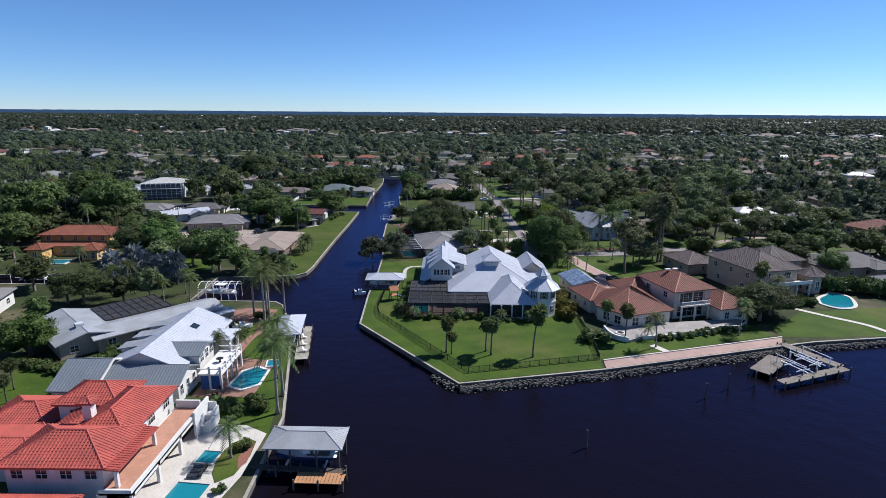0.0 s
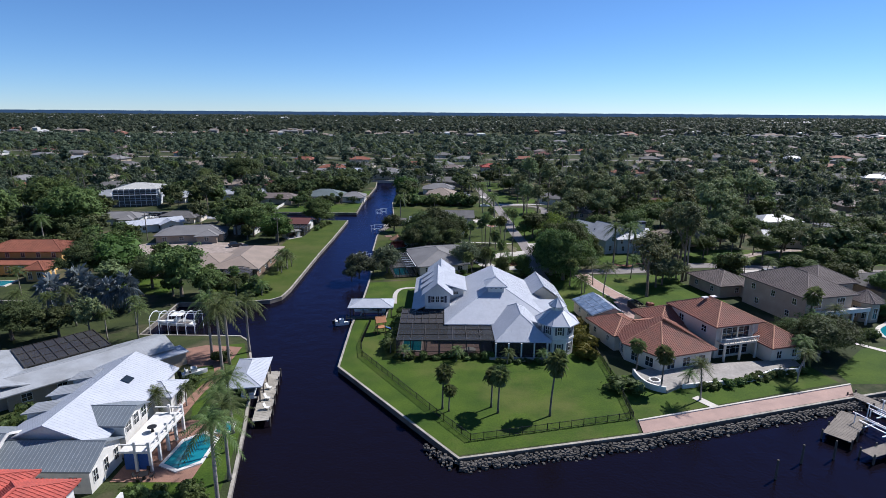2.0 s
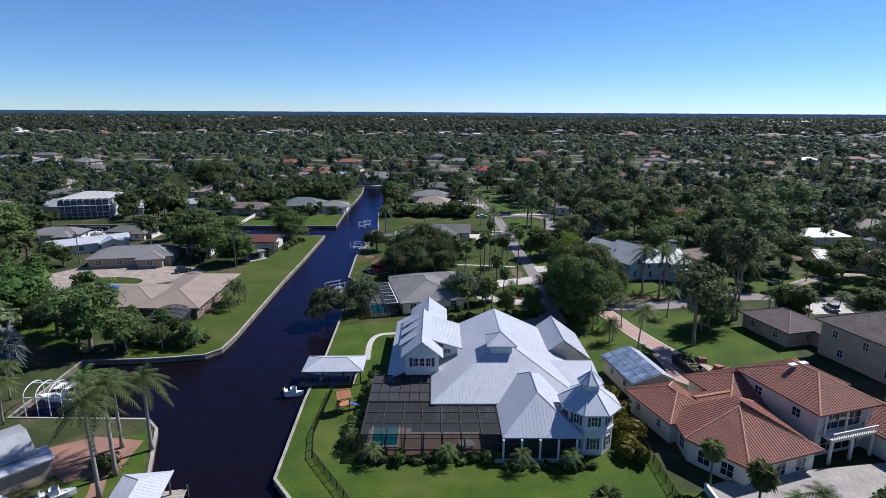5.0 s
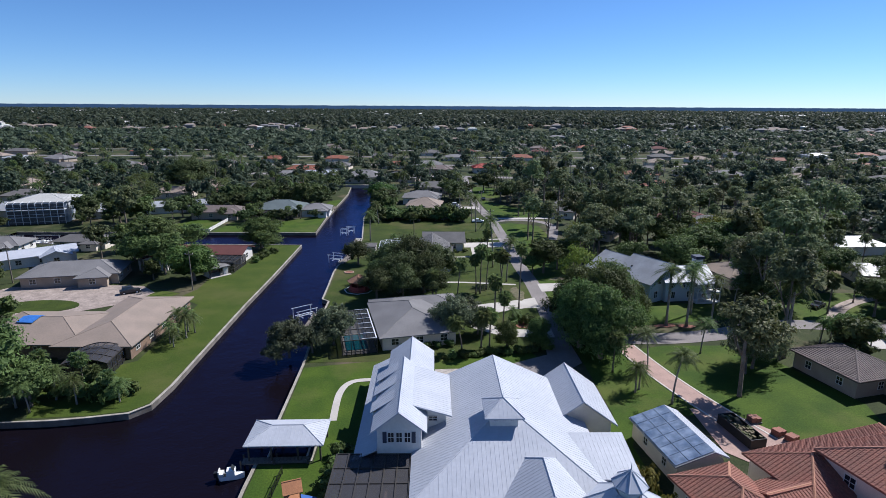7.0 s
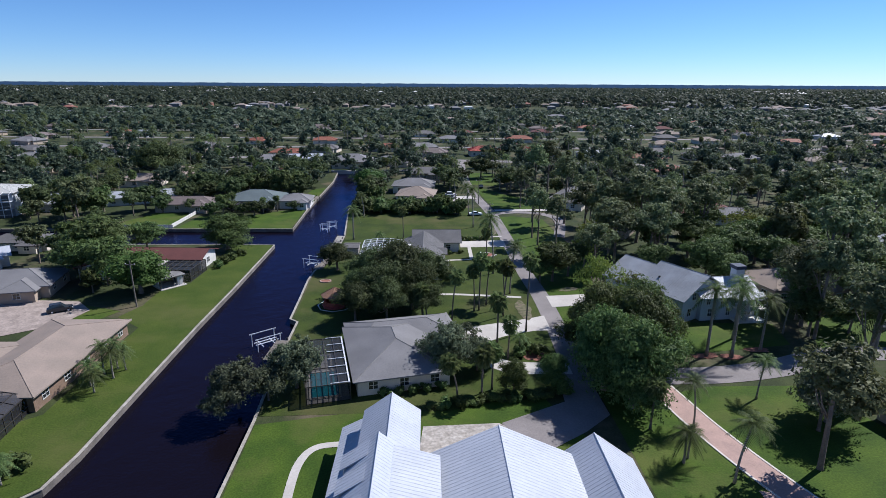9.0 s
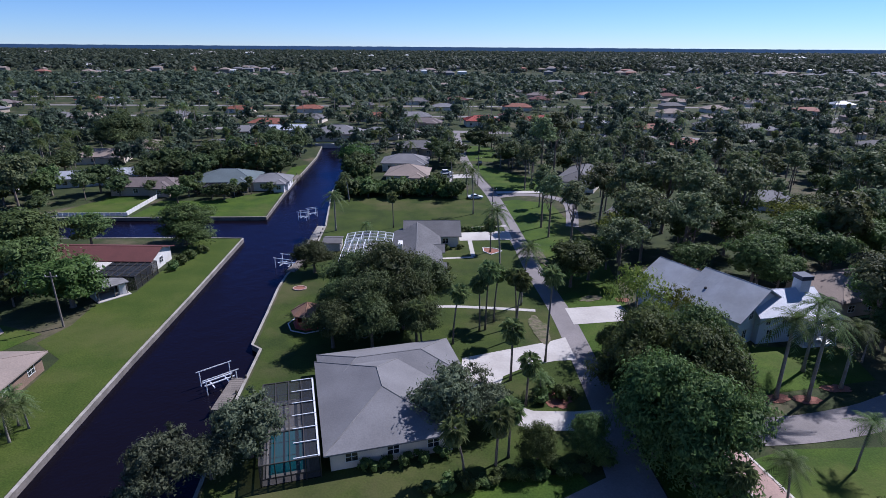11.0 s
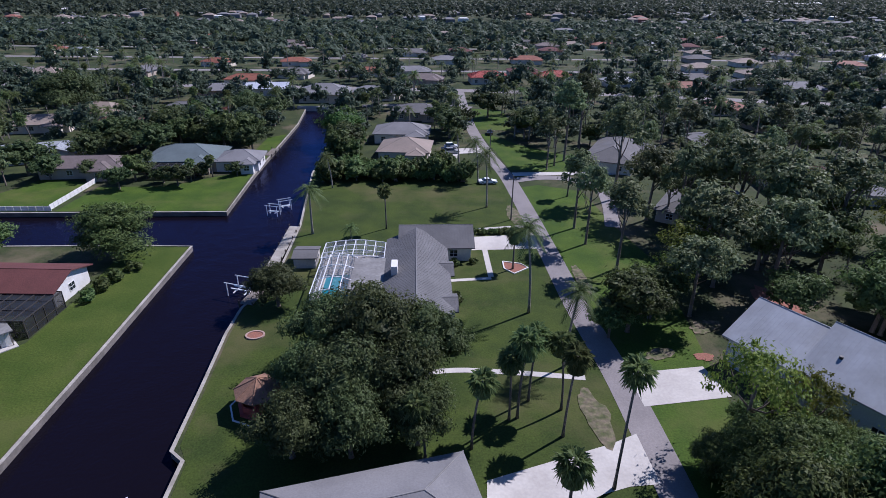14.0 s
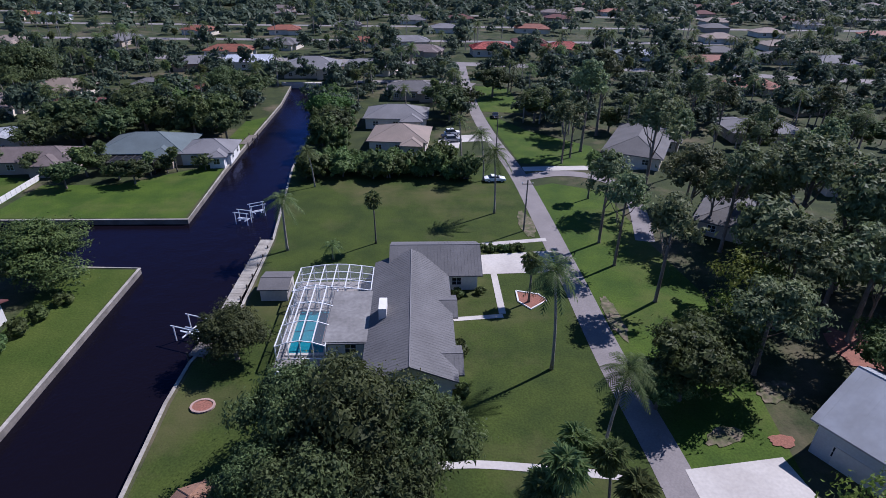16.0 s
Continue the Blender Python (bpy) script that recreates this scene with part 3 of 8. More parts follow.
# ---- plants ----
def crown_mesh(name, lobes, count, size, material, seed, core=0.72, droop=0.0, cores=99, tuft=26):
    """A crown of small leaves gathered in tufts round uneven lobes, over a dark inner mass."""
    r = np.random.RandomState(seed)
    lobes = np.array(lobes, float)
    area = lobes[:, 3] * lobes[:, 4]
    tufts = max(12, count // tuft)
    pick = r.choice(len(lobes), tufts, p=area / area.sum())
    d = r.normal(size=(tufts, 3))
    d[:, 2] = np.abs(d[:, 2]) - 0.45 * r.rand(tufts)
    d /= np.linalg.norm(d, axis=1)[:, None]
    mid = lobes[pick, :3] + d * lobes[pick, 3:6] * (0.62 + 0.52 * r.rand(tufts))[:, None]
    spread = lobes[pick, 3] * (0.13 + 0.22 * r.rand(tufts))
    own = r.randint(0, tufts, count)
    off = r.normal(size=(count, 3))
    pos = mid[own] + off * spread[own][:, None] * [0.8, 0.8, 0.5]
    pos[:, 2] -= droop * np.abs(r.normal(size=count)) * spread[own] * 1.2
    nrm = d[own] * 0.7 + off * 0.28 + r.normal(size=(count, 3)) * 0.42 + np.array([0, 0, 0.35])
    nrm /= np.linalg.norm(nrm, axis=1)[:, None]
    t = np.cross(nrm, r.normal(size=(count, 3)))
    t[:, 2] -= droop
    t /= np.linalg.norm(t, axis=1)[:, None]
    b = np.cross(nrm, t)
    L = (size * (0.6 + 0.8 * r.rand(count)))[:, None]
    v = np.stack([pos - t * L - b * L * 0.45, pos - t * L * 0.7 + b * L * 0.6, pos + t * L * 1.1], 1).reshape(-1, 3)
    verts, faces = [v], [np.arange(count * 3).reshape(-1, 3)]
    k = len(v)
    if core:
        for lob in lobes[:cores]:
            ring = [(0, 0, -1)] + [(math.cos(a + z) * math.sqrt(1 - z * z), math.sin(a + z) * math.sqrt(1 - z * z), z) for z in (-0.5, 0.1, 0.65) for a in np.arange(6) * math.pi / 3] + [(0, 0, 1)]
            verts.append(lob[:3] + np.array(ring) * (0.8 + 0.4 * r.rand(20, 1)) * lob[3:6] * core)
            fs = [(0, 1 + (q + 1) % 6, 1 + q) for q in range(6)] + [(19, 13 + q, 13 + (q + 1) % 6) for q in range(6)]
            for row in (1, 7):
                for q in range(6):
                    a0, a1 = row + q, row + (q + 1) % 6
                    fs += [(a0, a1, a1 + 6), (a0, a1 + 6, a0 + 6)]
            faces.append(np.array(fs) + k)
            k += 20
    me = bpy.data.meshes.new(name)
    me.from_pydata(np.concatenate(verts).tolist(), [], np.concatenate(faces).tolist())
    me.materials.append(material)
    me.update()
    return me


def lobes_for(seed, r, z, tall, n):
    """n uneven lobes in a crown of radius r whose middle is at z, and smaller ones that break its outline."""
    q = random.Random(seed)
    out = [(0, 0, z, r * 0.6, r * 0.6, tall * 0.7)]
    for i in range(n):
        a = 2 * math.pi * (i + q.uniform(-0.45, 0.45)) / n
        d = r * q.uniform(0.34, 0.72)
        k = r * q.uniform(0.22, 0.46)
        out.append((d * math.cos(a), d * math.sin(a), z + tall * q.uniform(-0.45, 0.35), k, k, k * q.uniform(0.65, 1.0)))
    for i in range(n):
        a = q.uniform(0, 6.28)
        d = r * q.uniform(0.1, 0.55)
        k = r * q.uniform(0.16, 0.36)
        out.append((d * math.cos(a), d * math.sin(a), z + tall * q.uniform(0.3, 0.68) * (1 - 0.5 * d / r), k, k, k * q.uniform(0.7, 1.0)))
    return out


def trunk_shape(height, r0, lobes, seed, limbs=5):
    q = random.Random(seed)
    s = Shape()
    lean = Vector((q.uniform(-0.4, 0.4), q.uniform(-0.4, 0.4), 0))
    s.tube([(0, 0, -0.15), (0, 0, 0.25), lean * 0.5 + Vector((0, 0, height * 0.5)), lean + Vector((0, 0, height))], [r0 * 1.5, r0 * 1.05, r0 * 0.85, r0 * 0.5], 8)
    for lob in lobes[1:limbs + 1]:
        a, e = lean * 0.6 + Vector((0, 0, height * q.uniform(0.5, 0.75))), Vector(lob[:3])
        m = a.lerp(e, 0.5) + Vector((0, 0, -0.15 * (e - a).length))
        s.tube([a, m, e], [r0 * 0.45, r0 * 0.3, r0 * 0.1], 5)
    return s


TREES = {}


def tree_kind(key, name, label, r, z, tall, leaves, size, leaf, bark, seed, lobes=8, core=0.72, trunk=0.28, droop=0.0):
    TREES[key] = dict(name=name, label=label, r=r, z=z, tall=tall, leaves=leaves, size=size, leaf=leaf, bark=bark, seed=seed, lobes=lobes, core=core, trunk=trunk, droop=droop, proto=None)


def plant(key, x, y, r=None, turn=None, tall=1.0, z=0.0, group=""):
    """A plant of that kind with crown radius r metres (or height, for palms)."""
    k = TREES[key]
    scale = (r / k["r"]) if r else 1.0
    turn = turn if turn is not None else (x * 37.3 + y * 17.9) % 360
    m = pose(x, y, z, 0, 0, turn) @ Matrix.Diagonal((scale, scale, scale * tall, 1))
    if k["proto"] is None:
        k["proto"] = k["build"](k) if "build" in k else build_tree(k)
        k["proto"].matrix_basis = m
        k["unscaled"] = True
        ob = k["proto"]
    else:
        base = k["proto"].matrix_basis.copy()
        k["proto"].matrix_basis = Matrix.Identity(4)
        ob = copy_thing(k["proto"], m)
        k["proto"].matrix_basis = base
    if group:
        tagged(ob, group=group)
    return ob


def build_tree(k):
    lobes = lobes_for(k["seed"], k["r"], k["z"], k["tall"], k["lobes"])
    ob = thing(k["name"], k["label"], "tree")
    part("trunk", trunk_shape(k["z"], k["trunk"], lobes, k["seed"]), k["bark"], ob, smooth=True)
    part("crown", crown_mesh("crown", lobes, k["leaves"], k["size"], k["leaf"], k["seed"], k["core"], k["droop"]), None, ob)
    return ob


def frond(s, base, yaw, pitch, length, width, q, arch=1.0, pairs=13):
    """A feather frond: an arching rib with two rows of drooping leaflets."""
    d = Vector((math.cos(yaw), math.sin(yaw), 0))
    side = Vector((-d.y, d.x, 0))
    pts = []
    for i in range(pairs + 1):
        t = i / pairs
        out = length * (math.cos(pitch) * t + 0.06 * t * t)
        pts.append(base + d * out + Vector((0, 0, length * (math.sin(pitch) * t - 0.62 * arch * t * t))))
    for i in range(pairs):
        a, b = pts[i], pts[i + 1]
        t = (i + 0.5) / pairs
        w = width * math.sin(math.pi * min(0.12 + t * 0.86, 1.0)) ** 0.7
        along = (b - a).normalized()
        for sg in (-1, 1):
            tip = a.lerp(b, 0.9) + side * sg * w + along * w * 0.45 + Vector((0, 0, -w * q.uniform(0.25, 0.6)))
            s.add([a, a.lerp(b, 0.7), tip], [(0, 1, 2)] if sg > 0 else [(1, 0, 2)])
    return pts


def build_palm(k):
    """A palm: ringed trunk, and a head of feather or fan leaves."""
    q = random.Random(k["seed"])
    ob = thing(k["name"], k["label"], "palm tree")
    h, lean = k["r"], k.get("lean", 0.4)
    pts = [(lean * (i / 8) ** 2, 0, h * i / 8 - (0.15 if i == 0 else 0)) for i in range(9)]
    r0 = k["trunk"]
    part("trunk", Shape().tube(pts, [r0 * (1.5 if i == 0 else 1.05 - 0.04 * i) for i in range(9)], 8), k["bark"], ob, smooth=True)
    top = Vector(pts[-1])
    s = Shape()
    if k["fan"]:
        for i in range(k["leaves"]):
            yaw = i * 2.39996
            pitch = radians(80 - 168 * (i / k["leaves"]) ** 0.9)
            d = Vector((math.cos(yaw) * math.cos(pitch), math.sin(yaw) * math.cos(pitch), math.sin(pitch)))
            L = k["size"] * q.uniform(0.8, 1.1)
            c = top + d * L * 0.5
            side = d.cross(Vector((0, 0, 1))).normalized()
            upv = side.cross(d)
            for j in range(13):
                a = radians(-112 + 224 * j / 12 + q.uniform(-6, 6))
                rad = L * q.uniform(0.52, 0.78) * (1.0 if abs(a) < 1.3 else 0.8)
                way = d * math.cos(a) + side * math.sin(a) + upv * (-0.22 * abs(math.sin(a)))
                across = way.cross(upv).normalized() * L * 0.062
                mid = c + way * rad * 0.55
                tip = c + way * rad - Vector((0, 0, rad * q.uniform(0.2, 0.5)))
                s.add([c, mid - across, tip, mid + across], [(0, 1, 2), (0, 2, 3)])
            s.add([top, top + side * 0.03, c], [(0, 1, 2)])
        if k.get("skirt"):
            for i in range(14):
                yaw = i * 2.4
                d = Vector((math.cos(yaw), math.sin(yaw), 0))
                a = top + d * r0 * 1.1 + Vector((0, 0, -0.1))
                e = top + d * (0.55 * k["size"]) + Vector((0, 0, -1.1 * k["size"]))
                w = Vector((-d.y, d.x, 0)) * 0.3
                s.add([a, e - w, e + w], [(0, 1, 2)])
    else:
        if k.get("shaft"):
            part("crownshaft", Shape().tube([top - Vector((0, 0, 1.3)), top - Vector((0, 0, 0.5)), top + Vector((0, 0, 0.3))], [r0 * 0.8, r0 * 0.95, r0 * 0.5], 8), LEAF_HEDGE, ob, "smooth green crownshaft", True)
        for i in range(k["leaves"]):
            f = i / k["leaves"]
            frond(s, top + Vector((0, 0, 0.15)), i * 2.39996, radians(72 - 98 * f), k["size"] * q.uniform(0.8, 1.1), k["size"] * 0.25, q, 0.85 + 0.45 * f, 17)
    part("crown", s, k["leaf"], ob)
    return ob


def palm_kind(key, name, label, h, leaves, size, leaf, seed, fan, trunk=0.19, lean=0.3, shaft=False, skirt=False):
    TREES[key] = dict(name=name, label=label, r=h, leaves=leaves, size=size, leaf=leaf, bark=SABAL_BARK if fan else PALM_BARK, seed=seed, fan=fan, trunk=trunk, lean=lean, shaft=shaft, skirt=skirt, proto=None, build=build_palm)


def palm(key, x, y, h, turn=None, group=""):
    """A palm of height h: the head keeps about its size, so the plant is stretched upright only in part."""
    if key in ("sabal", "sabal2") and h > 8.6:
        key = "sabal_high" if h > 12 else "sabal_tall"
    k = TREES[key]
    s = (h / k["r"]) ** 0.45
    return plant(key, x, y, k["r"] * s, turn, (h / k["r"]) / s, group=group)


OAK, SAGE = "dark green live oak with a wide dense crown on the lawn", "grey-green tree with a loose open crown"
tree_kind("oak", "oak_tree", OAK, 7.0, 5.6, 3.8, 17000, 0.21, LEAF_OAK, BARK, 1, 11, 0.60, 0.45)
tree_kind("oak2", "oak_tree", OAK, 7.0, 6.0, 4.4, 17000, 0.21, LEAF_OAK, BARK, 2, 10, 0.58, 0.42)
tree_kind("broad", "broadleaf_tree", "leafy green shade tree with a rounded crown", 6.0, 6.2, 4.8, 8500, 0.27, LEAF_BROAD, BARK, 3, 9, 0.62, 0.34)
tree_kind("broad2", "broadleaf_tree", "tall green shade tree with an uneven crown", 6.0, 7.4, 5.4, 8500, 0.27, LEAF_BROAD, BARK, 4, 8, 0.58, 0.34)
tree_kind("ficus", "ficus_tree", "dense rounded ficus tree with glossy dark leaves", 6.0, 4.4, 4.2, 9000, 0.26, LEAF_LUSH, BARK, 5, 11, 0.74, 0.4)
tree_kind("light", "yellow_green_tree", "open tree with yellow-green new leaves", 5.5, 7.2, 3.8, 2400, 0.21, LEAF_LIGHT, BARK, 6, 9, 0.0, 0.26)
tree_kind("sage", "sage_tree", SAGE, 4.5, 4.4, 3.6, 6500, 0.20, LEAF_SAGE, BARK, 7, 10, 0.42, 0.22, 0.6)
tree_kind("brush", "bottlebrush_tree", "dense grey-green bottlebrush tree on a forked trunk", 5.5, 4.6, 3.6, 9000, 0.19, LEAF_PINE, BARK, 18, 11, 0.5, 0.26, 0.4)
tree_kind("open", "open_tree", "grey-green tree with bare forking limbs and thin foliage", 4.5, 5.4, 2.8, 3000, 0.20, LEAF_SAGE, BARK, 17, 9, 0.0, 0.24, 0.3)
tree_kind("pine", "pine_tree", "tall slash pine with a bare trunk and tufted crown", 5.5, 11.0, 4.4, 5000, 0.27, LEAF_PINE, BARK, 8, 11, 0.25, 0.3)
tree_kind("pine2", "pine_tree", "tall slash pine with a thin high crown", 4.5, 13.0, 5.0, 3200, 0.27, LEAF_PINE, BARK, 9, 9, 0.22, 0.27)
tree_kind("dark", "shade_tree", "very large dark green shade tree with foliage near the ground", 6.5, 5.6, 6.4, 22000, 0.19, LEAF_HEDGE, BARK, 14, 16, 0.5, 0.45)
tree_kind("thick", "thicket_tree", "low dense thicket tree", 4.0, 2.3, 2.4, 2000, 0.34, LEAF_BROAD, BARK, 15, 8, 0.7, 0.2)
tree_kind("mid", "broadleaf_tree", "dark green shade tree among houses", 6.0, 5.4, 4.6, 2600, 0.42, LEAF_OAK, BARK, 11, 8, 0.64, 0.34)
tree_kind("mid2", "broadleaf_tree", "green shade tree with a rounded crown among houses", 6.0, 6.0, 5.0, 2600, 0.42, LEAF_BROAD, BARK, 12, 8, 0.62, 0.34)
tree_kind("mid3", "broadleaf_tree", "slender tree with an open crown among houses", 5.0, 7.4, 5.2, 2200, 0.40, LEAF_PINE, BARK, 13, 8, 0.48, 0.26)
palm_kind("sabal", "sabal_palm", "sabal palm with a round head of fan leaves", 7.0, 34, 1.65, LEAF_PALM, 21, True, 0.16, 0.25, skirt=True)
palm_kind("sabal2", "sabal_palm", "leaning sabal palm with a shaggy fan-leaved head", 7.0, 32, 1.7, LEAF_PALM, 22, True, 0.15, 1.3, skirt=True)
palm_kind("sabal_tall", "sabal_palm", "tall sabal palm with a round spiky head of fan leaves", 10.2, 32, 1.7, LEAF_PALM, 28, True, 0.15, 0.9, skirt=True)
palm_kind("sabal_high", "sabal_palm", "very tall slender sabal palm with a small head", 14.3, 30, 1.6, LEAF_PALM, 29, True, 0.15, 0.3)
palm_kind("coco", "coconut_palm", "tall coconut palm with arching feather fronds", 11.0, 26, 3.3, LEAF_FROND, 23, False, 0.17, 1.0)
palm_kind("royal", "royal_palm", "royal palm with a smooth grey trunk and green crownshaft", 11.0, 24, 3.5, LEAF_FROND, 24, False, 0.24, 0.1, shaft=True)
palm_kind("pygmy", "date_palm", "small date palm with a bushy head of fronds", 3.4, 24, 2.1, LEAF_FROND, 25, False, 0.13, 0.2)
palm_kind("silver", "bismarck_palm", "silver-blue bismarck palm with large fan leaves", 4.0, 26, 2.6, LEAF_SILVER, 26, True, 0.22, 0.1)


def bush_mesh(w, d, h, count, size, leaf, seed):
    """A clipped or loose shrub mass as lobes over a rectangle."""
    q = random.Random(seed)
    n = max(3, int(w * d / 1.6))
    lobes = [(q.uniform(-w / 2, w / 2) * 0.8, q.uniform(-d / 2, d / 2) * 0.8, h * q.uniform(0.4, 0.55), max(w / n, d / 2, 0.5) * q.uniform(0.5, 0.75), max(d / 2, 0.5) * q.uniform(0.55, 0.8), h * q.uniform(0.4, 0.55)) for _ in range(n)]
    return crown_mesh("foliage", lobes, count, size, leaf, seed, 0.8)


BUSH = {}


def bush(x, y, w, d, h, leaf=None, turn=0.0, label="rounded green garden shrub", name="shrub", variant=0):
    leaf = leaf or LEAF_HEDGE
    key = (leaf.name, variant)
    if key not in BUSH:
        BUSH[key] = bush_mesh(3.0, 3.0, 1.6, 1100, 0.17, leaf, 70 + variant)
    ob = tagged(new(name, BUSH[key]), label, "shrub")
    ob.matrix_basis = pose(x, y, 0, 0, 0, turn) @ Matrix.Diagonal((w / 3.0, d / 3.0, h / 1.6, 1))
    return ob


# ---- ground, water, roads ----
SHORE = [(-4500, -260), (-70, -260), (-23.4, 30), (-23.8, 60), (-24.3, 76), (-28.6, 95), (-33.0, 112), (-38.5, 126), (-41, 128.6),
         (-62, 129), (-63, 148.6), (-52, 149.4), (-47.4, 150.1), (-41.8, 151.3), (-39.7, 153.8), (-39.2, 160), (-39.4, 178), (-39.6, 198), (-39.4, 220), (-39.6, 254.2),
         (-51, 254.8), (-145, 255), (-145, 272.6), (-38.6, 272.4), (-39.8, 300), (-40.2, 361), (-42.5, 389.5), (-28, 389.5), (-25.2, 330), (-24.6, 300), (-20.9, 264),
         (-20.6, 241), (-23.6, 231), (-23.8, 224), (-23.1, 212), (-22.6, 201.6), (-20.9, 200.2), (-20.5, 183), (-19.4, 167), (-18.9, 147.6), (-12.2, 147.6), (-12.2, 139.6),
         (-19.1, 139.2), (-19.1, 134), (-18.3, 114.7), (2.8, 87.3), (29.4, 93.2), (68.8, 104.6), (76.3, 106.6), (93, 109.2), (150, 117), (400, 190), (4500, 900)]
LAND = SHORE + [(4500, 4700), (-4500, 4700)]
BASIN = [(-136, 141), (-101, 141), (-101, 149.4), (-136, 149.4)]
WATER_Z = -0.95


def sheet(name, outline, z, material, label, category, hole=None):
    """A flat area of any outline, in triangles."""
    from mathutils.geometry import tessellate_polygon
    pts = [Vector((x, y, 0)) for x, y in outline]
    loops = [pts]
    if hole:
        loops.append([Vector((x, y, 0)) for x, y in hole])
        pts = pts + loops[1]
    s = Shape()
    s.add([(p.x, p.y, z) for p in pts], [t if (pts[t[1]] - pts[t[0]]).cross(pts[t[2]] - pts[t[0]]).z > 0 else t[::-1] for t in tessellate_polygon(loops)])
    return solo(name, s, material, label, category, kind="structure")


sheet("ground", LAND, 0.0, GROUND, "flat neighbourhood ground of rough grass and leaf litter", "ground", BASIN)
solo("water", Shape().poly([(-4700, -700, WATER_Z), (4700, -700, WATER_Z), (4700, 1500, WATER_Z), (-4700, 1500, WATER_Z)]), WATER, "dark tannin-brown river and canal water", "water", kind="structure")


def seawall(points, label, cap=0.42, high=0.1):
    """A concrete wall down into the water, with a pale cap along its top."""
    wall = thing("seawall", label, "seawall", kind="structure")
    part("wall", strip(points, 0.25, -2.4, 0.0), WALL_DARK, wall)
    s = strip(points, cap, 0.01, high)
    part("cap", s, CAP, wall)
    return wall


SW = "weathered concrete seawall with a pale cap along the water"
for run in (BASIN + BASIN[:1], [(-23.4, 30), (-23.8, 60), (-24.3, 76), (-28.6, 95), (-33.0, 112), (-38.5, 126), (-41, 128.6), (-62, 129), (-63, 148.6), (-52, 149.4)],
            [(-52, 149.4), (-47.4, 150.1), (-41.8, 151.3), (-39.7, 153.8), (-39.2, 160), (-39.4, 178), (-39.6, 198), (-39.4, 220), (-39.6, 254.2), (-51, 254.8), (-145, 255)],
            [(-145, 272.6), (-38.6, 272.4), (-39.8, 300), (-40.2, 361), (-42.5, 389.5), (-28, 389.5), (-25.2, 330), (-24.6, 300), (-20.9, 264)],
            [(-20.9, 264), (-20.6, 241), (-23.6, 231), (-23.8, 224), (-23.1, 212), (-22.6, 201.6), (-20.9, 200.2), (-20.5, 183), (-19.4, 167), (-18.9, 147.6), (-12.2, 147.6), (-12.2, 139.6), (-19.1, 139.2)],
            [(-19.1, 139.2), (-19.1, 134), (-18.3, 114.7), (2.8, 87.3), (29.4, 93.2)],
            [(29.4, 93.2), (68.8, 104.6), (76.3, 106.6), (93, 109.2), (150, 117)]):
    seawall(run, SW)

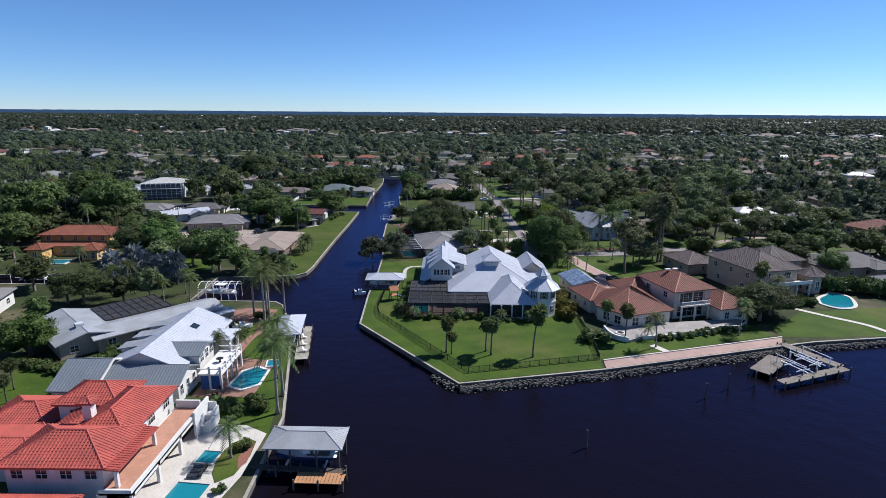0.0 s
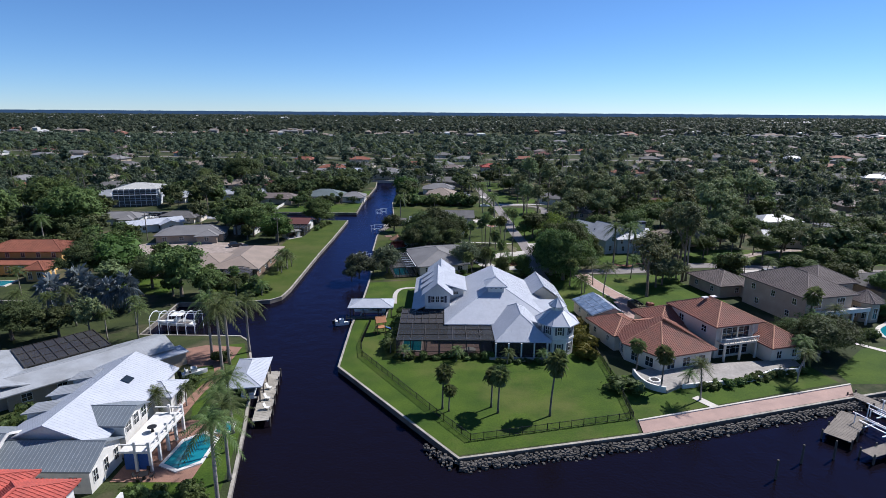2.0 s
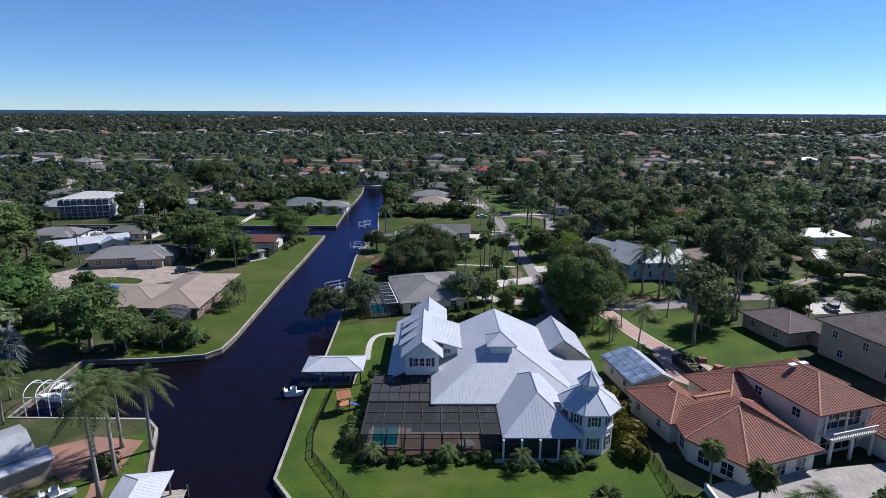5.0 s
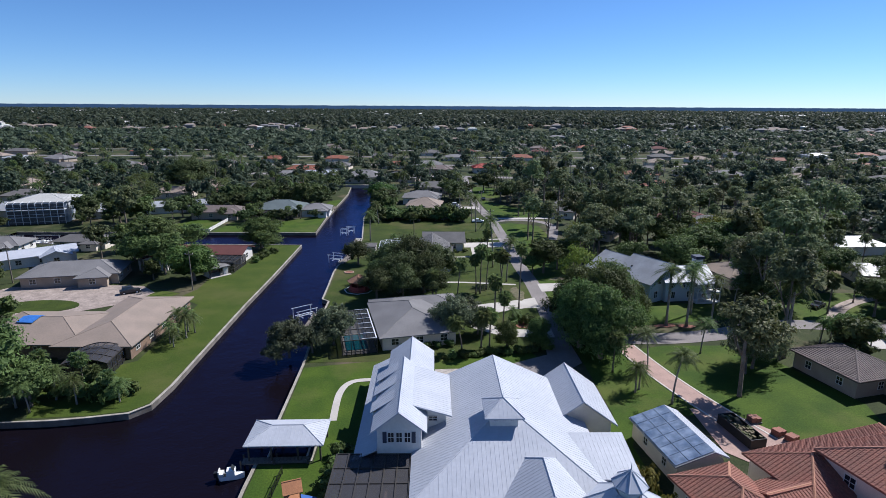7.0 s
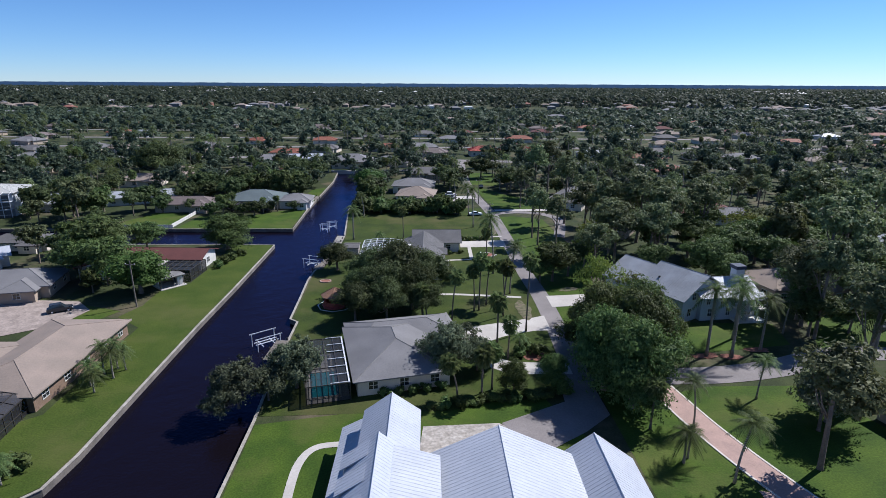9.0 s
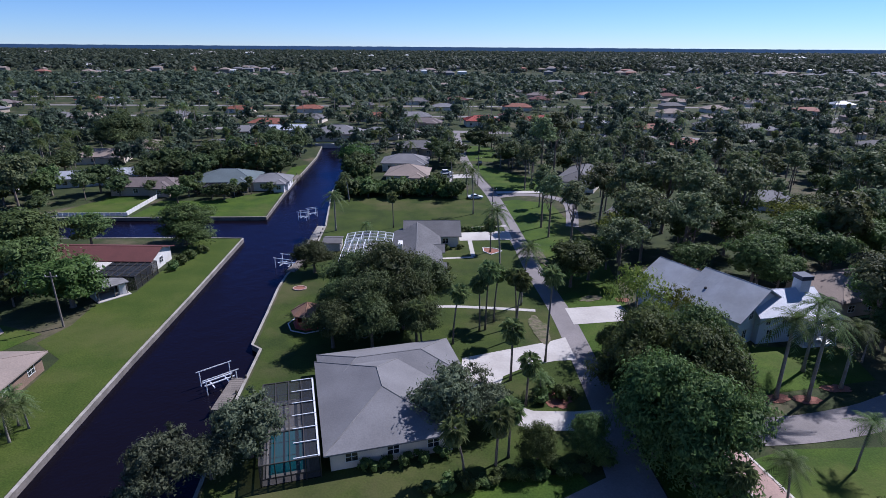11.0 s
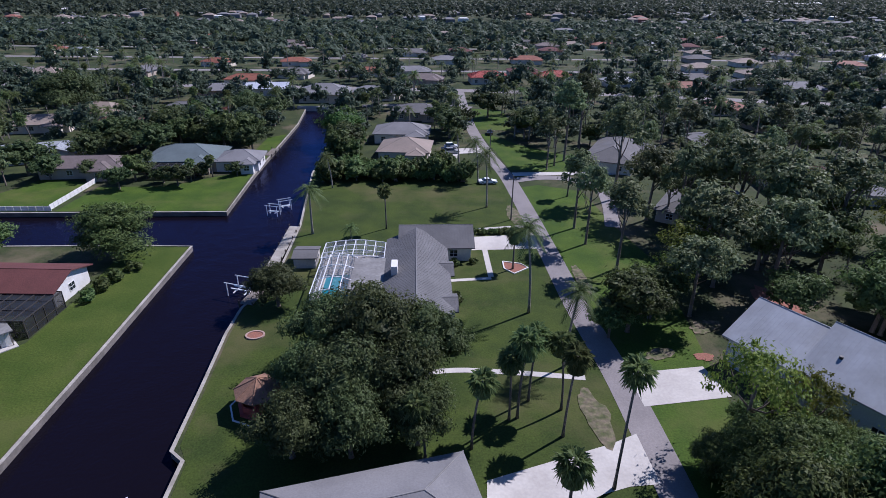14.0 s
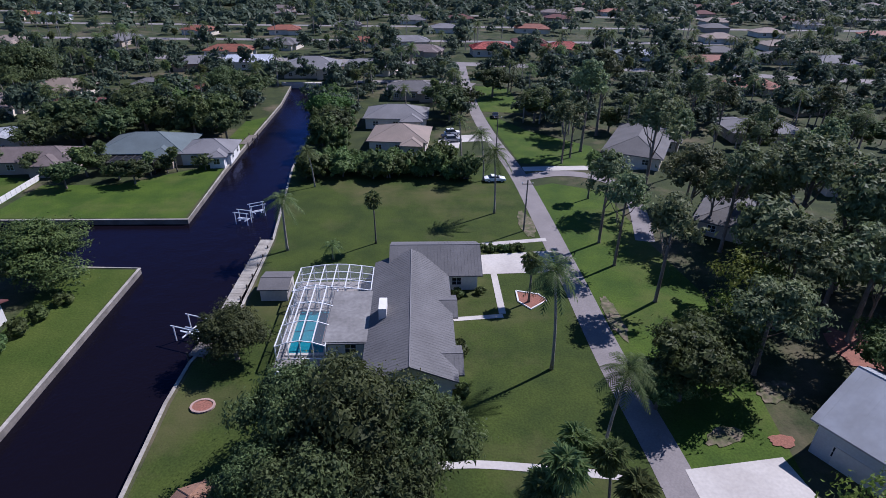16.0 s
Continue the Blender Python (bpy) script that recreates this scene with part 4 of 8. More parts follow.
LAWNS = [
    ("lawn", LAWN, "bright green mown lawn round the white house", [(-18.6, 115), (2.8, 87.9), (29.3, 93.8), (31.5, 108), (30.6, 150), (22, 172), (-5, 169), (-19.0, 166), (-18.4, 148), (-11.8, 148), (-11.8, 139), (-18.7, 138.6)]),
    ("lawn", LAWN, "green lawn before the terracotta-roofed house", [(30.0, 97.2), (69.5, 109.6), (68, 118), (45, 112), (31.5, 112)]),
    ("lawn", LAWN, "green lawn by the brown-roofed house", [(71, 109), (93, 110), (150, 118), (150, 126), (104, 128), (84, 124), (72, 114)]),
    ("lawn", LAWN, "mown garden beside the pink driveway", [(30.6, 142), (34, 150), (43.5, 150), (56, 138), (67, 138), (71, 153), (66, 168), (69, 175), (48, 175), (38.5, 172), (30.6, 176)]),
    ("lawn", LAWN_DULL, "long green lawn along the canal", [(-56, 150), (-47.4, 150.7), (-42.0, 151.9), (-40.1, 154.1), (-39.6, 160), (-39.8, 178), (-40.0, 198), (-39.8, 220), (-40, 253.8), (-51.5, 254.2), (-50.2, 236), (-50.6, 222.4), (-55.4, 217.0), (-55.0, 209), (-57, 203), (-50.5, 198), (-49.4, 169), (-60, 160)]),
    ("lawn", LAWN, "green corner lawn between two canals", [(-76, 273.2), (-39.3, 273), (-40.4, 300), (-40.8, 345), (-46, 340), (-46, 300), (-60, 290), (-75, 290)]),
    ("lawn", LAWN, "fenced green back lawn by the canal", [(-100, 273.4), (-77, 273.2), (-77, 293), (-92, 296)]),
    ("lawn", LAWN_PALE, "green lawns between the canal and the road", [(-22.0, 202.4), (-22.5, 212), (-23.2, 224), (-23.0, 231), (-20.0, 241), (-20.3, 263.6), (-24, 298), (-20, 303), (27.0, 303), (27.8, 250), (28.6, 211), (28.2, 176), (8, 169), (-18.9, 168), (-20.0, 183), (-20.4, 199.8)]),
    ("lawn", LAWN, "green verge beside the road", [(29.0, 182), (29.0, 256), (29.0, 288), (34, 290), (44, 285), (45, 262), (47, 245), (44, 225), (40, 200), (36, 183)]),
    ("lawn", LAWN, "front lawn of the grey two-storey house", [(40, 184), (70, 189), (72, 198), (55, 199), (44, 196)]),
    ("lawn", LAWN, "green back lawn between houses and trees", [(-86, 158), (-70, 154), (-68, 164), (-82, 170), (-88, 166)]),
    ("lawn", LAWN, "green garden behind the canal houses", [(-98, 196), (-76, 203), (-62, 198), (-58, 206), (-74, 212), (-100, 205)]),
    ("lawn", LAWN, "shaded lawn strip by the waterfront houses", [(-39, 78), (-24.8, 70), (-29, 95), (-33.5, 112), (-39, 125), (-49, 122), (-40, 104), (-37, 96)]),
    ("lawn", LAWN, "small lawn before the metal-roofed house", [(-76, 76), (-62, 74), (-62, 88), (-76, 92)]),
    ("lawn", LAWN, "green lawn beyond the cross street", [(74, 187), (106, 189), (140, 186), (140, 205), (95, 206), (80, 200)]),
    ("lawn", LAWN, "roadside lawn beyond the crossing", [(29, 303), (48, 300), (50, 316), (36, 330), (28, 345), (25, 345)]),
    ("lawn", LAWN, "roadside green near the avenue", [(24, 352), (38, 350), (38, 385), (26, 390)]),
]
for i, (nm, m, lab, outline) in enumerate(LAWNS):
    sheet(nm, outline, 0.02 + 0.0015 * i, m, lab, "lawn")


def paving(name, points, width, material, label, z=0.06, edge=None, category="road", curve=True):
    line = smooth_line(points) if curve and len(points) > 2 else points
    left, right = ribbon(line, width)
    road = tagged(thing(name, label, category, kind="structure"))
    sheet_shape = Shape()
    for i in range(len(line) - 1):
        sheet_shape.add([(*right[i], z), (*right[i + 1], z), (*left[i + 1], z), (*left[i], z)], [(0, 1, 2, 3)])
    part("surface", sheet_shape, material, road)
    if edge:
        for k, side in enumerate((left, right)):
            part("kerb", strip(side, 0.28, 0.0, z + 0.05), edge, road)
    return road


paving("road", [(28.0, 172), (29.0, 190), (29.4, 211), (28.5, 230), (28.3, 250), (27.9, 275), (27.0, 298), (24.2, 325), (22.5, 360), (23, 400), (24, 436)], 3.9, ASPHALT, "narrow worn asphalt road between palms")
paving("road", [(27.0, 180), (38, 178.5), (50, 178.4), (62, 180.5), (78, 185.5), (96, 183.5), (130, 179), (190, 183)], 5.2, ASPHALT, "grey residential cross street", 0.066)
paving("road", [(-260, 452), (-120, 450), (-20, 441), (35, 434.5), (106, 423), (189, 401), (330, 372)], 9, ASPHALT, "wide avenue beyond the canal", 0.07)
paving("road", [(27, 293), (36, 296), (44, 294), (49, 287), (48, 276), (44.5, 262)], 3.4, ASPHALT, "curving asphalt drive under pines", 0.072, category="driveway")
paving("road", [(29, 299), (40, 299.5), (58, 300)], 3.0, CONCRETE, "pale concrete drive", 0.078, category="driveway")
paving("road", [(88, 184), (97, 195), (112, 203), (135, 207), (165, 200)], 3.0, DRIVE, "curving pale drive on a lawn", 0.076, category="driveway")
paving("road", [(24, 324), (14, 322), (12, 315)], 6, CONCRETE, "pale parking area beside hedges", 0.074, category="driveway")
paving("road", [(26, 392), (10, 398), (-20, 396)], 4.5, ASPHALT, "side street by the canal end", 0.072)
paving("driveway", [(40.4, 174.8), (42.2, 165.5), (44.0, 158.6), (46.4, 151.4), (49.6, 143)], 4.0, PINK_PAVER, "pink paver driveway with pale edging", 0.08, PALE_DECK, "driveway")
sheet("driveway", [(42.8, 152.0), (48.6, 150.4), (54.6, 142.6), (57.2, 137.0), (48.5, 134.6), (42.6, 141.0)], 0.088, PINK_PAVER, "pink paver forecourt beside the garage", "driveway")
sheet("driveway", [(10.6, 196.6), (24.8, 201.2), (28.0, 202.6), (28.0, 195.6), (24.8, 195.4), (21.7, 194.5), (18.6, 193.0), (16.2, 191.4), (15.2, 188.6), (16.2, 184.9), (19.0, 183.2), (24.3, 182.9), (28.0, 183.2), (28.0, 179.0), (18.0, 179.2), (12.0, 183.6), (9.8, 190)], 0.084, CONCRETE, "pale concrete driveway curving round a planted island", "driveway")
sheet("driveway", [(30.6, 207.0), (30.6, 213.3), (41.2, 214.5), (42.0, 208.4)], 0.084, CONCRETE, "white concrete driveway", "driveway")
sheet("driveway", [(13.8, 251.2), (27.0, 251.7), (27.0, 258.8), (13.8, 257.4)], 0.084, CONCRETE, "pale concrete driveway by the hedge", "driveway")
sheet("driveway", [(13.6, 260.2), (27.0, 262.4), (27.0, 263.6), (13.6, 261.6)], 0.085, CONCRETE, "narrow pale concrete walk", "path")
sheet("driveway", [(3, 154), (18, 154), (19, 161.5), (14.5, 165.8), (4, 165.2)], 0.082, GRAVEL, "pale shell gravel forecourt in dappled shade", "driveway")
sheet("driveway", [(18.6, 158.6), (26.0, 163.6), (30.4, 167.5), (30.2, 178), (25.2, 178), (24.8, 171.0), (14.8, 165.8)], 0.086, ASPHALT, "worn asphalt drive in deep tree shade", "driveway")
sheet("driveway", [(-108, 201), (-101.6, 210.5), (-85, 212.6), (-69.5, 211.4), (-64.4, 206.5), (-66, 199.5), (-72, 195.5), (-80, 190.0), (-92, 188.4), (-108, 190)], 0.082, DRIVE, "worn shell driveway turning circle", "driveway")
solo("driveway_island", Shape().prism(ellipse(-85.5, 196.6, 8.6, 4.2, 28), 0.0, 0.16), LAWN_PALE, "oval island of thin grass and mulch in the driveway", "lawn", kind="structure")
sheet("driveway", [(88, 173), (98, 174), (100, 181), (90, 181)], 0.083, CONCRETE, "white concrete garage apron", "driveway")
paving("garden_path", [(-11.0, 149), (-11.3, 157), (-9.8, 160.8), (-6.0, 161.6)], 1.1, CONCRETE, "curving concrete garden path", 0.07, category="path")
paving("garden_path", [(3, 213.8), (10, 214.6), (25, 212.6)], 1.0, CONCRETE, "straight concrete walk across the lawn", 0.07, category="path")
paving("garden_path", [(16.3, 251.4), (16.2, 240.4)], 1.0, CONCRETE, "concrete front walk", 0.072, category="path", curve=False)
paving("garden_path", [(9.2, 239.2), (16.2, 239.9)], 0.9, CONCRETE, "concrete front walk to the porch", 0.076, category="path", curve=False)
paving("garden_path", [(-39.4, 94), (-39.6, 104), (-39.0, 112), (-43.5, 119), (-49, 121)], 1.7, BRICK_PATH, "red brick garden path", 0.07, category="path")
paving("garden_path", [(42, 104.2), (44.8, 99.6)], 1.5, PALE_DECK, "pale stone steps to the waterfront walk", 0.09, category="path", curve=False)
paving("garden_path", [(84.5, 126.5), (89, 121.5), (94, 116.4), (96, 111.5)], 1.3, PALE_DECK, "pale garden walk to the seawall", 0.09, category="path")
sheet("promenade", [(29.8, 93.4), (68.6, 104.8), (70.8, 108.6), (30.2, 96.6)], 0.14, PINK_PAVER, "pink paved waterfront walk", "promenade")
part("kerb", strip([(30.2, 96.7), (70.8, 108.7)], 0.3, 0, 0.3), PALE_DECK, bpy.data.objects["promenade"], "low pale edging wall")
sheet("deck", [(-37.4, 53), (-27.6, 53), (-25.6, 62), (-25.4, 71.5), (-29, 73.6), (-36.5, 74)], 0.05, PALE_DECK, "white stone pool deck", "pool deck")
sheet("deck", [(-41, 82), (-31, 82), (-31, 95.5), (-37, 96.5), (-41, 94)], 0.055, BRICK_PATH, "brick-paved pool terrace", "pool deck")
sheet("deck", [(-44, 114), (-38.6, 116), (-38.8, 123), (-46, 124), (-53, 120)], 0.056, BRICK_PATH, "red brick patio", "patio")
def bed(cx, cy, rx, ry, seed, turn=0.0):
    """An uneven rounded outline."""
    q, a0 = random.Random(seed), radians(turn)
    pts = []
    for k in range(22):
        a, r = 2 * math.pi * k / 22, q.uniform(0.78, 1.12)
        x, y = rx * r * math.cos(a), ry * r * math.sin(a)
        pts.append((cx + x * math.cos(a0) - y * math.sin(a0), cy + x * math.sin(a0) + y * math.cos(a0)))
    return pts


for i, (outline, m, lab) in enumerate(((bed(22.6, 185.6, 2.3, 1.9, 1), MULCH, "planted island bed of red mulch"), (bed(24.4, 205.6, 1.6, 5.0, 2, 4), SAND, "strip of bare earth beside the road"),
                                       (bed(52.6, 185.0, 2.4, 1.0, 3, 10), MULCH, "red mulch round a palm"), (bed(56.8, 184.6, 2.2, 1.0, 4), MULCH, "red mulch round a palm"), (bed(62.6, 187.0, 2.2, 1.0, 5), MULCH, "red mulch round a palm"),
                                       (bed(24.6, 269.5, 1.4, 6.0, 6), SAND, "bare earth beside the road"), (bed(31.6, 239.5, 1.2, 5.6, 7), SAND, "bare earth under pines"), (bed(36.6, 217.4, 2.4, 1.2, 10, 20), SAND, "bare earth under a tree"),
                                       (bed(42.4, 216.6, 1.5, 0.9, 11), MULCH, "red mulch bed at the lawn's corner"), (bed(61, 231, 3.4, 5.0, 8), MULCH, "reddish leaf litter under pines"), (bed(46, 224, 3.0, 1.6, 9, 30), SAND, "bare earth in pine shade"))):
    sheet("planting_bed", outline, 0.092 + i * 0.002, m, lab, "planting bed")

sheet("planting_bed", [(-30.2, 66.0), (-29.4, 69.0), (-27.8, 70.4), (-26.2, 69.4), (-25.9, 66.0), (-26.6, 62.0), (-28.4, 60.4), (-29.6, 62.4)], 0.118, LAWN, "grass bed round a date palm in the white deck", "planting bed")
sheet("planting_bed", [(-27.0, 69.6), (-26.2, 68.6), (-25.9, 64.6), (-26.6, 63.2), (-27.4, 65.6)], 0.122, MULCH, "red mulch at the edge of the grass bed", "planting bed")

# riprap along the point
rocks, rq = Shape(), random.Random(5)
for a, b, n in (((-1.5, 91.4), (2.8, 87.0), 60), ((2.8, 87.0), (29.4, 92.6), 620), ((29.4, 92.6), (68.8, 104.0), 900), ((70, 104.6), (93, 108.6), 420), ((93, 108.6), (150, 116.4), 300)):
    d = Vector((b[0] - a[0], b[1] - a[1], 0)).normalized()
    out = Vector((d.y, -d.x, 0))
    for _ in range(n):
        t, o, sz = rq.random(), abs(rq.gauss(0.1, 0.7)), rq.uniform(0.14, 0.34)
        c = Vector((*a, 0)).lerp(Vector((*b, 0)), t) + out * (0.25 + o) + Vector((0, 0, -0.3 - 0.42 * o))
        v = [c + Vector((rq.uniform(0.6, 1) * x, rq.uniform(0.6, 1) * y, rq.uniform(0.5, 0.9) * z)) * sz for x, y, z in ((-1, -1, -1), (1, -1, -1), (1, 1, -1), (-1, 1, -1), (-0.7, -0.7, 0.8), (0.7, -0.7, 0.8), (0.7, 0.7, 0.8), (-0.7, 0.7, 0.8))]
        rocks.add(v, [(0, 3, 2, 1), (4, 5, 6, 7), (0, 1, 5, 4), (1, 2, 6, 5), (2, 3, 7, 6), (3, 0, 4, 7)])
solo("riprap", rocks, ROCK, "dark riprap boulders piled along the seawall", "rocks", kind="stuff")

# ---- the white house on the point ----
def white_house():
    h = thing("white_house", "large white house with a white standing-seam metal roof, cupola and turret", "house")
    body = part("wall", Shape().box(1.8, 23.2, 127.6, 151.6, 0, 3.7).add([(1.8, 151.6, 3.7), (23.2, 151.6, 3.7), (12.5, 151.6, 8.6)], [(0, 1, 2)]), WHITE, h)
    v = [Vector(q) for q in ((1.0, 126.8, 3.6), (24.0, 126.8, 3.6), (12.5, 138.2, 8.9), (12.5, 152.4, 8.9), (24.0, 152.4, 3.6), (1.0, 152.4, 3.6))]
    roof(h, [[v[0], v[1], v[2]], [v[1], v[4], v[3], v[2]], [v[5], v[0], v[2], v[3]]], [(v[0], v[2]), (v[1], v[2]), (v[2], v[3])], METAL, "seam")
    for y in (130, 134, 138):
        window(body, pose(23.2, y, 1.0, 0, 0, -90), 1.2, 1.5)
    volume(h, 11.3, 20.4, 119.2, 134.5, 3.4, "hip", 0.68, WHITE, METAL, "seam", 0.8)
    volume(h, 19.4, 27.6, 142.6, 152.8, 3.5, "gable_y", 0.74, CREAM, METAL, "seam", 0.7, wins=(("E", 3, 0.9, 1.1, 1.5), ("S", 1, 0.9, 1.1, 1.5)))
    # two-storey wing
    b = Shape().box(-3.2, 2.2, 136.2, 150.2, 0, 7.0)
    b.add([(-3.2, 136.2, 7.0), (2.2, 136.2, 7.0), (-0.5, 136.2, 9.2)], [(0, 1, 2)])
    wing = part("wall", b, WHITE, h)
    pl, rd, _ = roof_planes("gable_y", -3.9, 2.9, 135.4, 150.6, 6.75, 0.80)
    roof(h, pl, rd, METAL, "seam")
    volume(h, -2.6, 3.2, 149.6, 159.4, 6.0, "gable_y", 0.72, WHITE, METAL, "seam", 0.6, wins=(("W", 2, 4.2, 1.1, 1.3), ("E", 2, 4.2, 1.1, 1.3)))
    for x in (-1.5, -0.5, 0.5):
        window(wing, pose(x, 136.2, 4.9, 0, 0, 180), 0.85, 1.5, WHITE, 1)
    part("shutter", Shape().box(-2.5, -2.02, 136.12, 136.19, 4.9, 6.4), SHUTTER, wing, "dark navy louvred shutter")
    part("shutter", Shape().box(1.02, 1.5, 136.12, 136.19, 4.9, 6.4), SHUTTER, wing, "dark navy louvred shutter")
    for y in (141.0, 145.2, 149.0):
        d = part("dormer", Shape().box(-4.1, -2.4, y - 1.0, y + 1.0, 6.0, 6.85), WHITE, h, "white shed dormer")
        v = [Vector(q) for q in ((-4.4, y + 1.25, 6.85), (-4.4, y - 1.25, 6.85), (-1.5, y - 1.25, 8.72), (-1.5, y + 1.25, 8.72))]
        roof(d, [v], [], METAL, "seam", name="dormer_roof", thick=0.14)
    part("wall", Shape().box(0.6, 5.3, 140.0, 149.6, 2.5, 6.9), WHITE, h)
    v = [Vector(q) for q in ((0.0, 139.2, 8.55), (6.0, 139.2, 6.7), (6.0, 150.2, 6.7), (0.0, 150.2, 8.55))]
    roof(h, [v], [], METAL, "seam", label="broad white shed roof over the wing")
    window(h, pose(3.6, 140.0, 5.5, 0, 0, 180), 1.2, 0.8)
    part("wall", Shape().box(22.8, 26.6, 130.4, 137.0, 0, 4.2), WHITE, h)
    v = [Vector(q) for q in ((19.4, 130.0, 4.2), (27.2, 130.0, 4.2), (27.2, 137.6, 5.3), (19.4, 137.6, 5.3))]
    roof(h, [v], [], METAL, "seam", label="low white metal roof beside the turret")
    pl = [[Vector((-6.2, 135.6, 2.9)), Vector((-3.2, 135.6, 4.4)), Vector((-3.2, 161, 4.4)), Vector((-6.2, 161, 2.9))][::-1]]
    pl[0] = [Vector((-6.2, 161, 2.9)), Vector((-6.2, 135.6, 2.9)), Vector((-3.2, 135.6, 4.4)), Vector((-3.2, 161, 4.4))]
    roof(h, pl, [], METAL, "seam", label="low white metal skirt roof")
    part("wall", Shape().box(-5.7, -3.2, 136.2, 160.5, 0, 2.85), WHITE, h)
    # cupola
    cup = part("cupola", Shape().box(10.4, 13.8, 135.4, 138.8, 6.5, 9.15), WHITE, h, "white square cupola with small windows")
    pl, rd, _ = roof_planes("hip", 9.75, 14.45, 134.75, 139.45, 9.0, 0.62)
    roof(cup, pl, rd, METAL, "seam", name="cupola_roof")
    for i in range(3):
        window(cup, pose(11.1 + 1.0 * i, 135.4, 8.3, 0, 0, 180), 0.6, 0.5)
        window(cup, pose(10.4, 136.1 + 1.0 * i, 8.4, 0, 0, 90), 0.6, 0.45)
    part("finial", Shape().tube([(12.1, 137.1, 10.3), (12.1, 137.1, 11.2)], [0.08, 0.02]), METAL, cup)
    # turret
    c = (22.7, 122.6)
    octo = lambda r: [(c[0] + r * math.cos(radians(22.5 + 45 * k)), c[1] + r * math.sin(radians(22.5 + 45 * k))) for k in range(8)]
    tur = part("turret", Shape().prism(octo(3.3), 0, 6.7), WHITE, h, "white octagonal two-storey turret")
    part("belt_course", Shape().prism(octo(3.42), 3.2, 3.6), WHITE, tur)
    pl = []
    o, t = octo(4.3), octo(1.3)
    for k in range(8):
        j = (k + 1) % 8
        pl.append([Vector((*o[k], 6.4)), Vector((*o[j], 6.4)), Vector((*t[j], 8.5)), Vector((*t[k], 8.5))])
    roof(tur, pl, [(p[0], p[3]) for p in pl], METAL, "", name="turret_roof")
    part("lantern", Shape().prism(octo(1.15), 8.2, 9.5), WHITE, tur)
    o = octo(1.75)
    pl = [[Vector((*o[k], 9.4)), Vector((*o[(k + 1) % 8], 9.4)), Vector((*c, 10.9))] for k in range(8)]
    roof(tur, pl, [(p[0], p[2]) for p in pl], METAL, "", name="lantern_roof", thick=0.12)
    part("finial", Shape().tube([(*c, 10.8), (*c, 11.7)], [0.07, 0.02]), METAL, tur)
    for k in range(8):
        a = radians(45 * k)
        for z in (0.9, 4.3):
            w = window(tur, pose(c[0] + 3.05 * math.cos(a), c[1] + 3.05 * math.sin(a), z, 0, 0, 45 * k - 90), 0.95, 1.7)
            for sx in (-0.68, 0.68):
                part("shutter", Shape().box(sx - 0.15, sx + 0.15, 0, 0.05, 0, 1.7), SHUTTER, w)
        window(tur, pose(c[0] + 1.06 * math.cos(a), c[1] + 1.06 * math.sin(a), 8.75, 0, 0, 45 * k - 90), 0.5, 0.5)
    # porch along the front
    por = part("porch", Shape().box(9.5, 20.2, 117.9, 119.2, 0, 0.45), PALE_DECK, h, "screened white porch with posts and steps")
    for x in (10.6, 13.0, 15.4, 17.8, 20.2):
        part("post", Shape().box(x - 0.13, x + 0.13, 117.95, 118.2, 0.45, 3.3), WHITE, por)
    part("porch_screen", Shape().box(10.6, 20.2, 118.3, 118.34, 0.45, 3.3), SCREEN, por)
    part("step", Shape().box(14.4, 16.4, 117.2, 117.9, 0, 0.3), PALE_DECK, por)
    part("wall", Shape().box(10.9, 20.3, 119.0, 119.16, 0.45, 3.3), GLASS, por, "dark sliding glass doors")
    window(h, pose(6, 127.6, 0.4, 0, 0, 180), 6.0, 2.4, WHITE, 4)
    part("vent_pipe", Shape().tube([(16.3, 127.2, 5.0), (16.3, 127.2, 6.0)], 0.09), WHITE, h)
    return h


white_house()
screen_cage("pool_enclosure", "dark bronze screened pool enclosure beside the white house", pose(1.2, 123.6, 0), 18.6, 8.4, 3.3, BRONZE, SCREEN, 7, roof_screen=SCREEN_THIN)
screen_cage("lanai_enclosure", "dark screened lanai roof behind the pool", pose(-3.6, 132.0, 0), 9.0, 8.2, 3.4, BRONZE, SCREEN, 6, roof_screen=SCREEN_ROOF)
sheet("deck", [(-8.1, 119.5), (10.5, 119.5), (10.5, 127.6), (1.8, 127.6), (1.0, 136), (-8.1, 136)], 0.1, PINK_PAVER, "pink paver pool deck inside the screen", "pool deck")
pool("swimming_pool", "turquoise rectangular pool inside the screen enclosure", [(-7.2, 121.6), (-3.6, 121.6), (-3.6, 128.6), (-7.2, 128.6)], 0.14)
solo("hot_tub", Shape().prism(ellipse(6.0, 121.6, 1.1, 1.1, 16), 0.1, 0.55).prism(ellipse(6.0, 121.6, 0.85, 0.85, 16), 0.55, 0.58), PALE_DECK, "round pale stone planter by the pool", "planter")


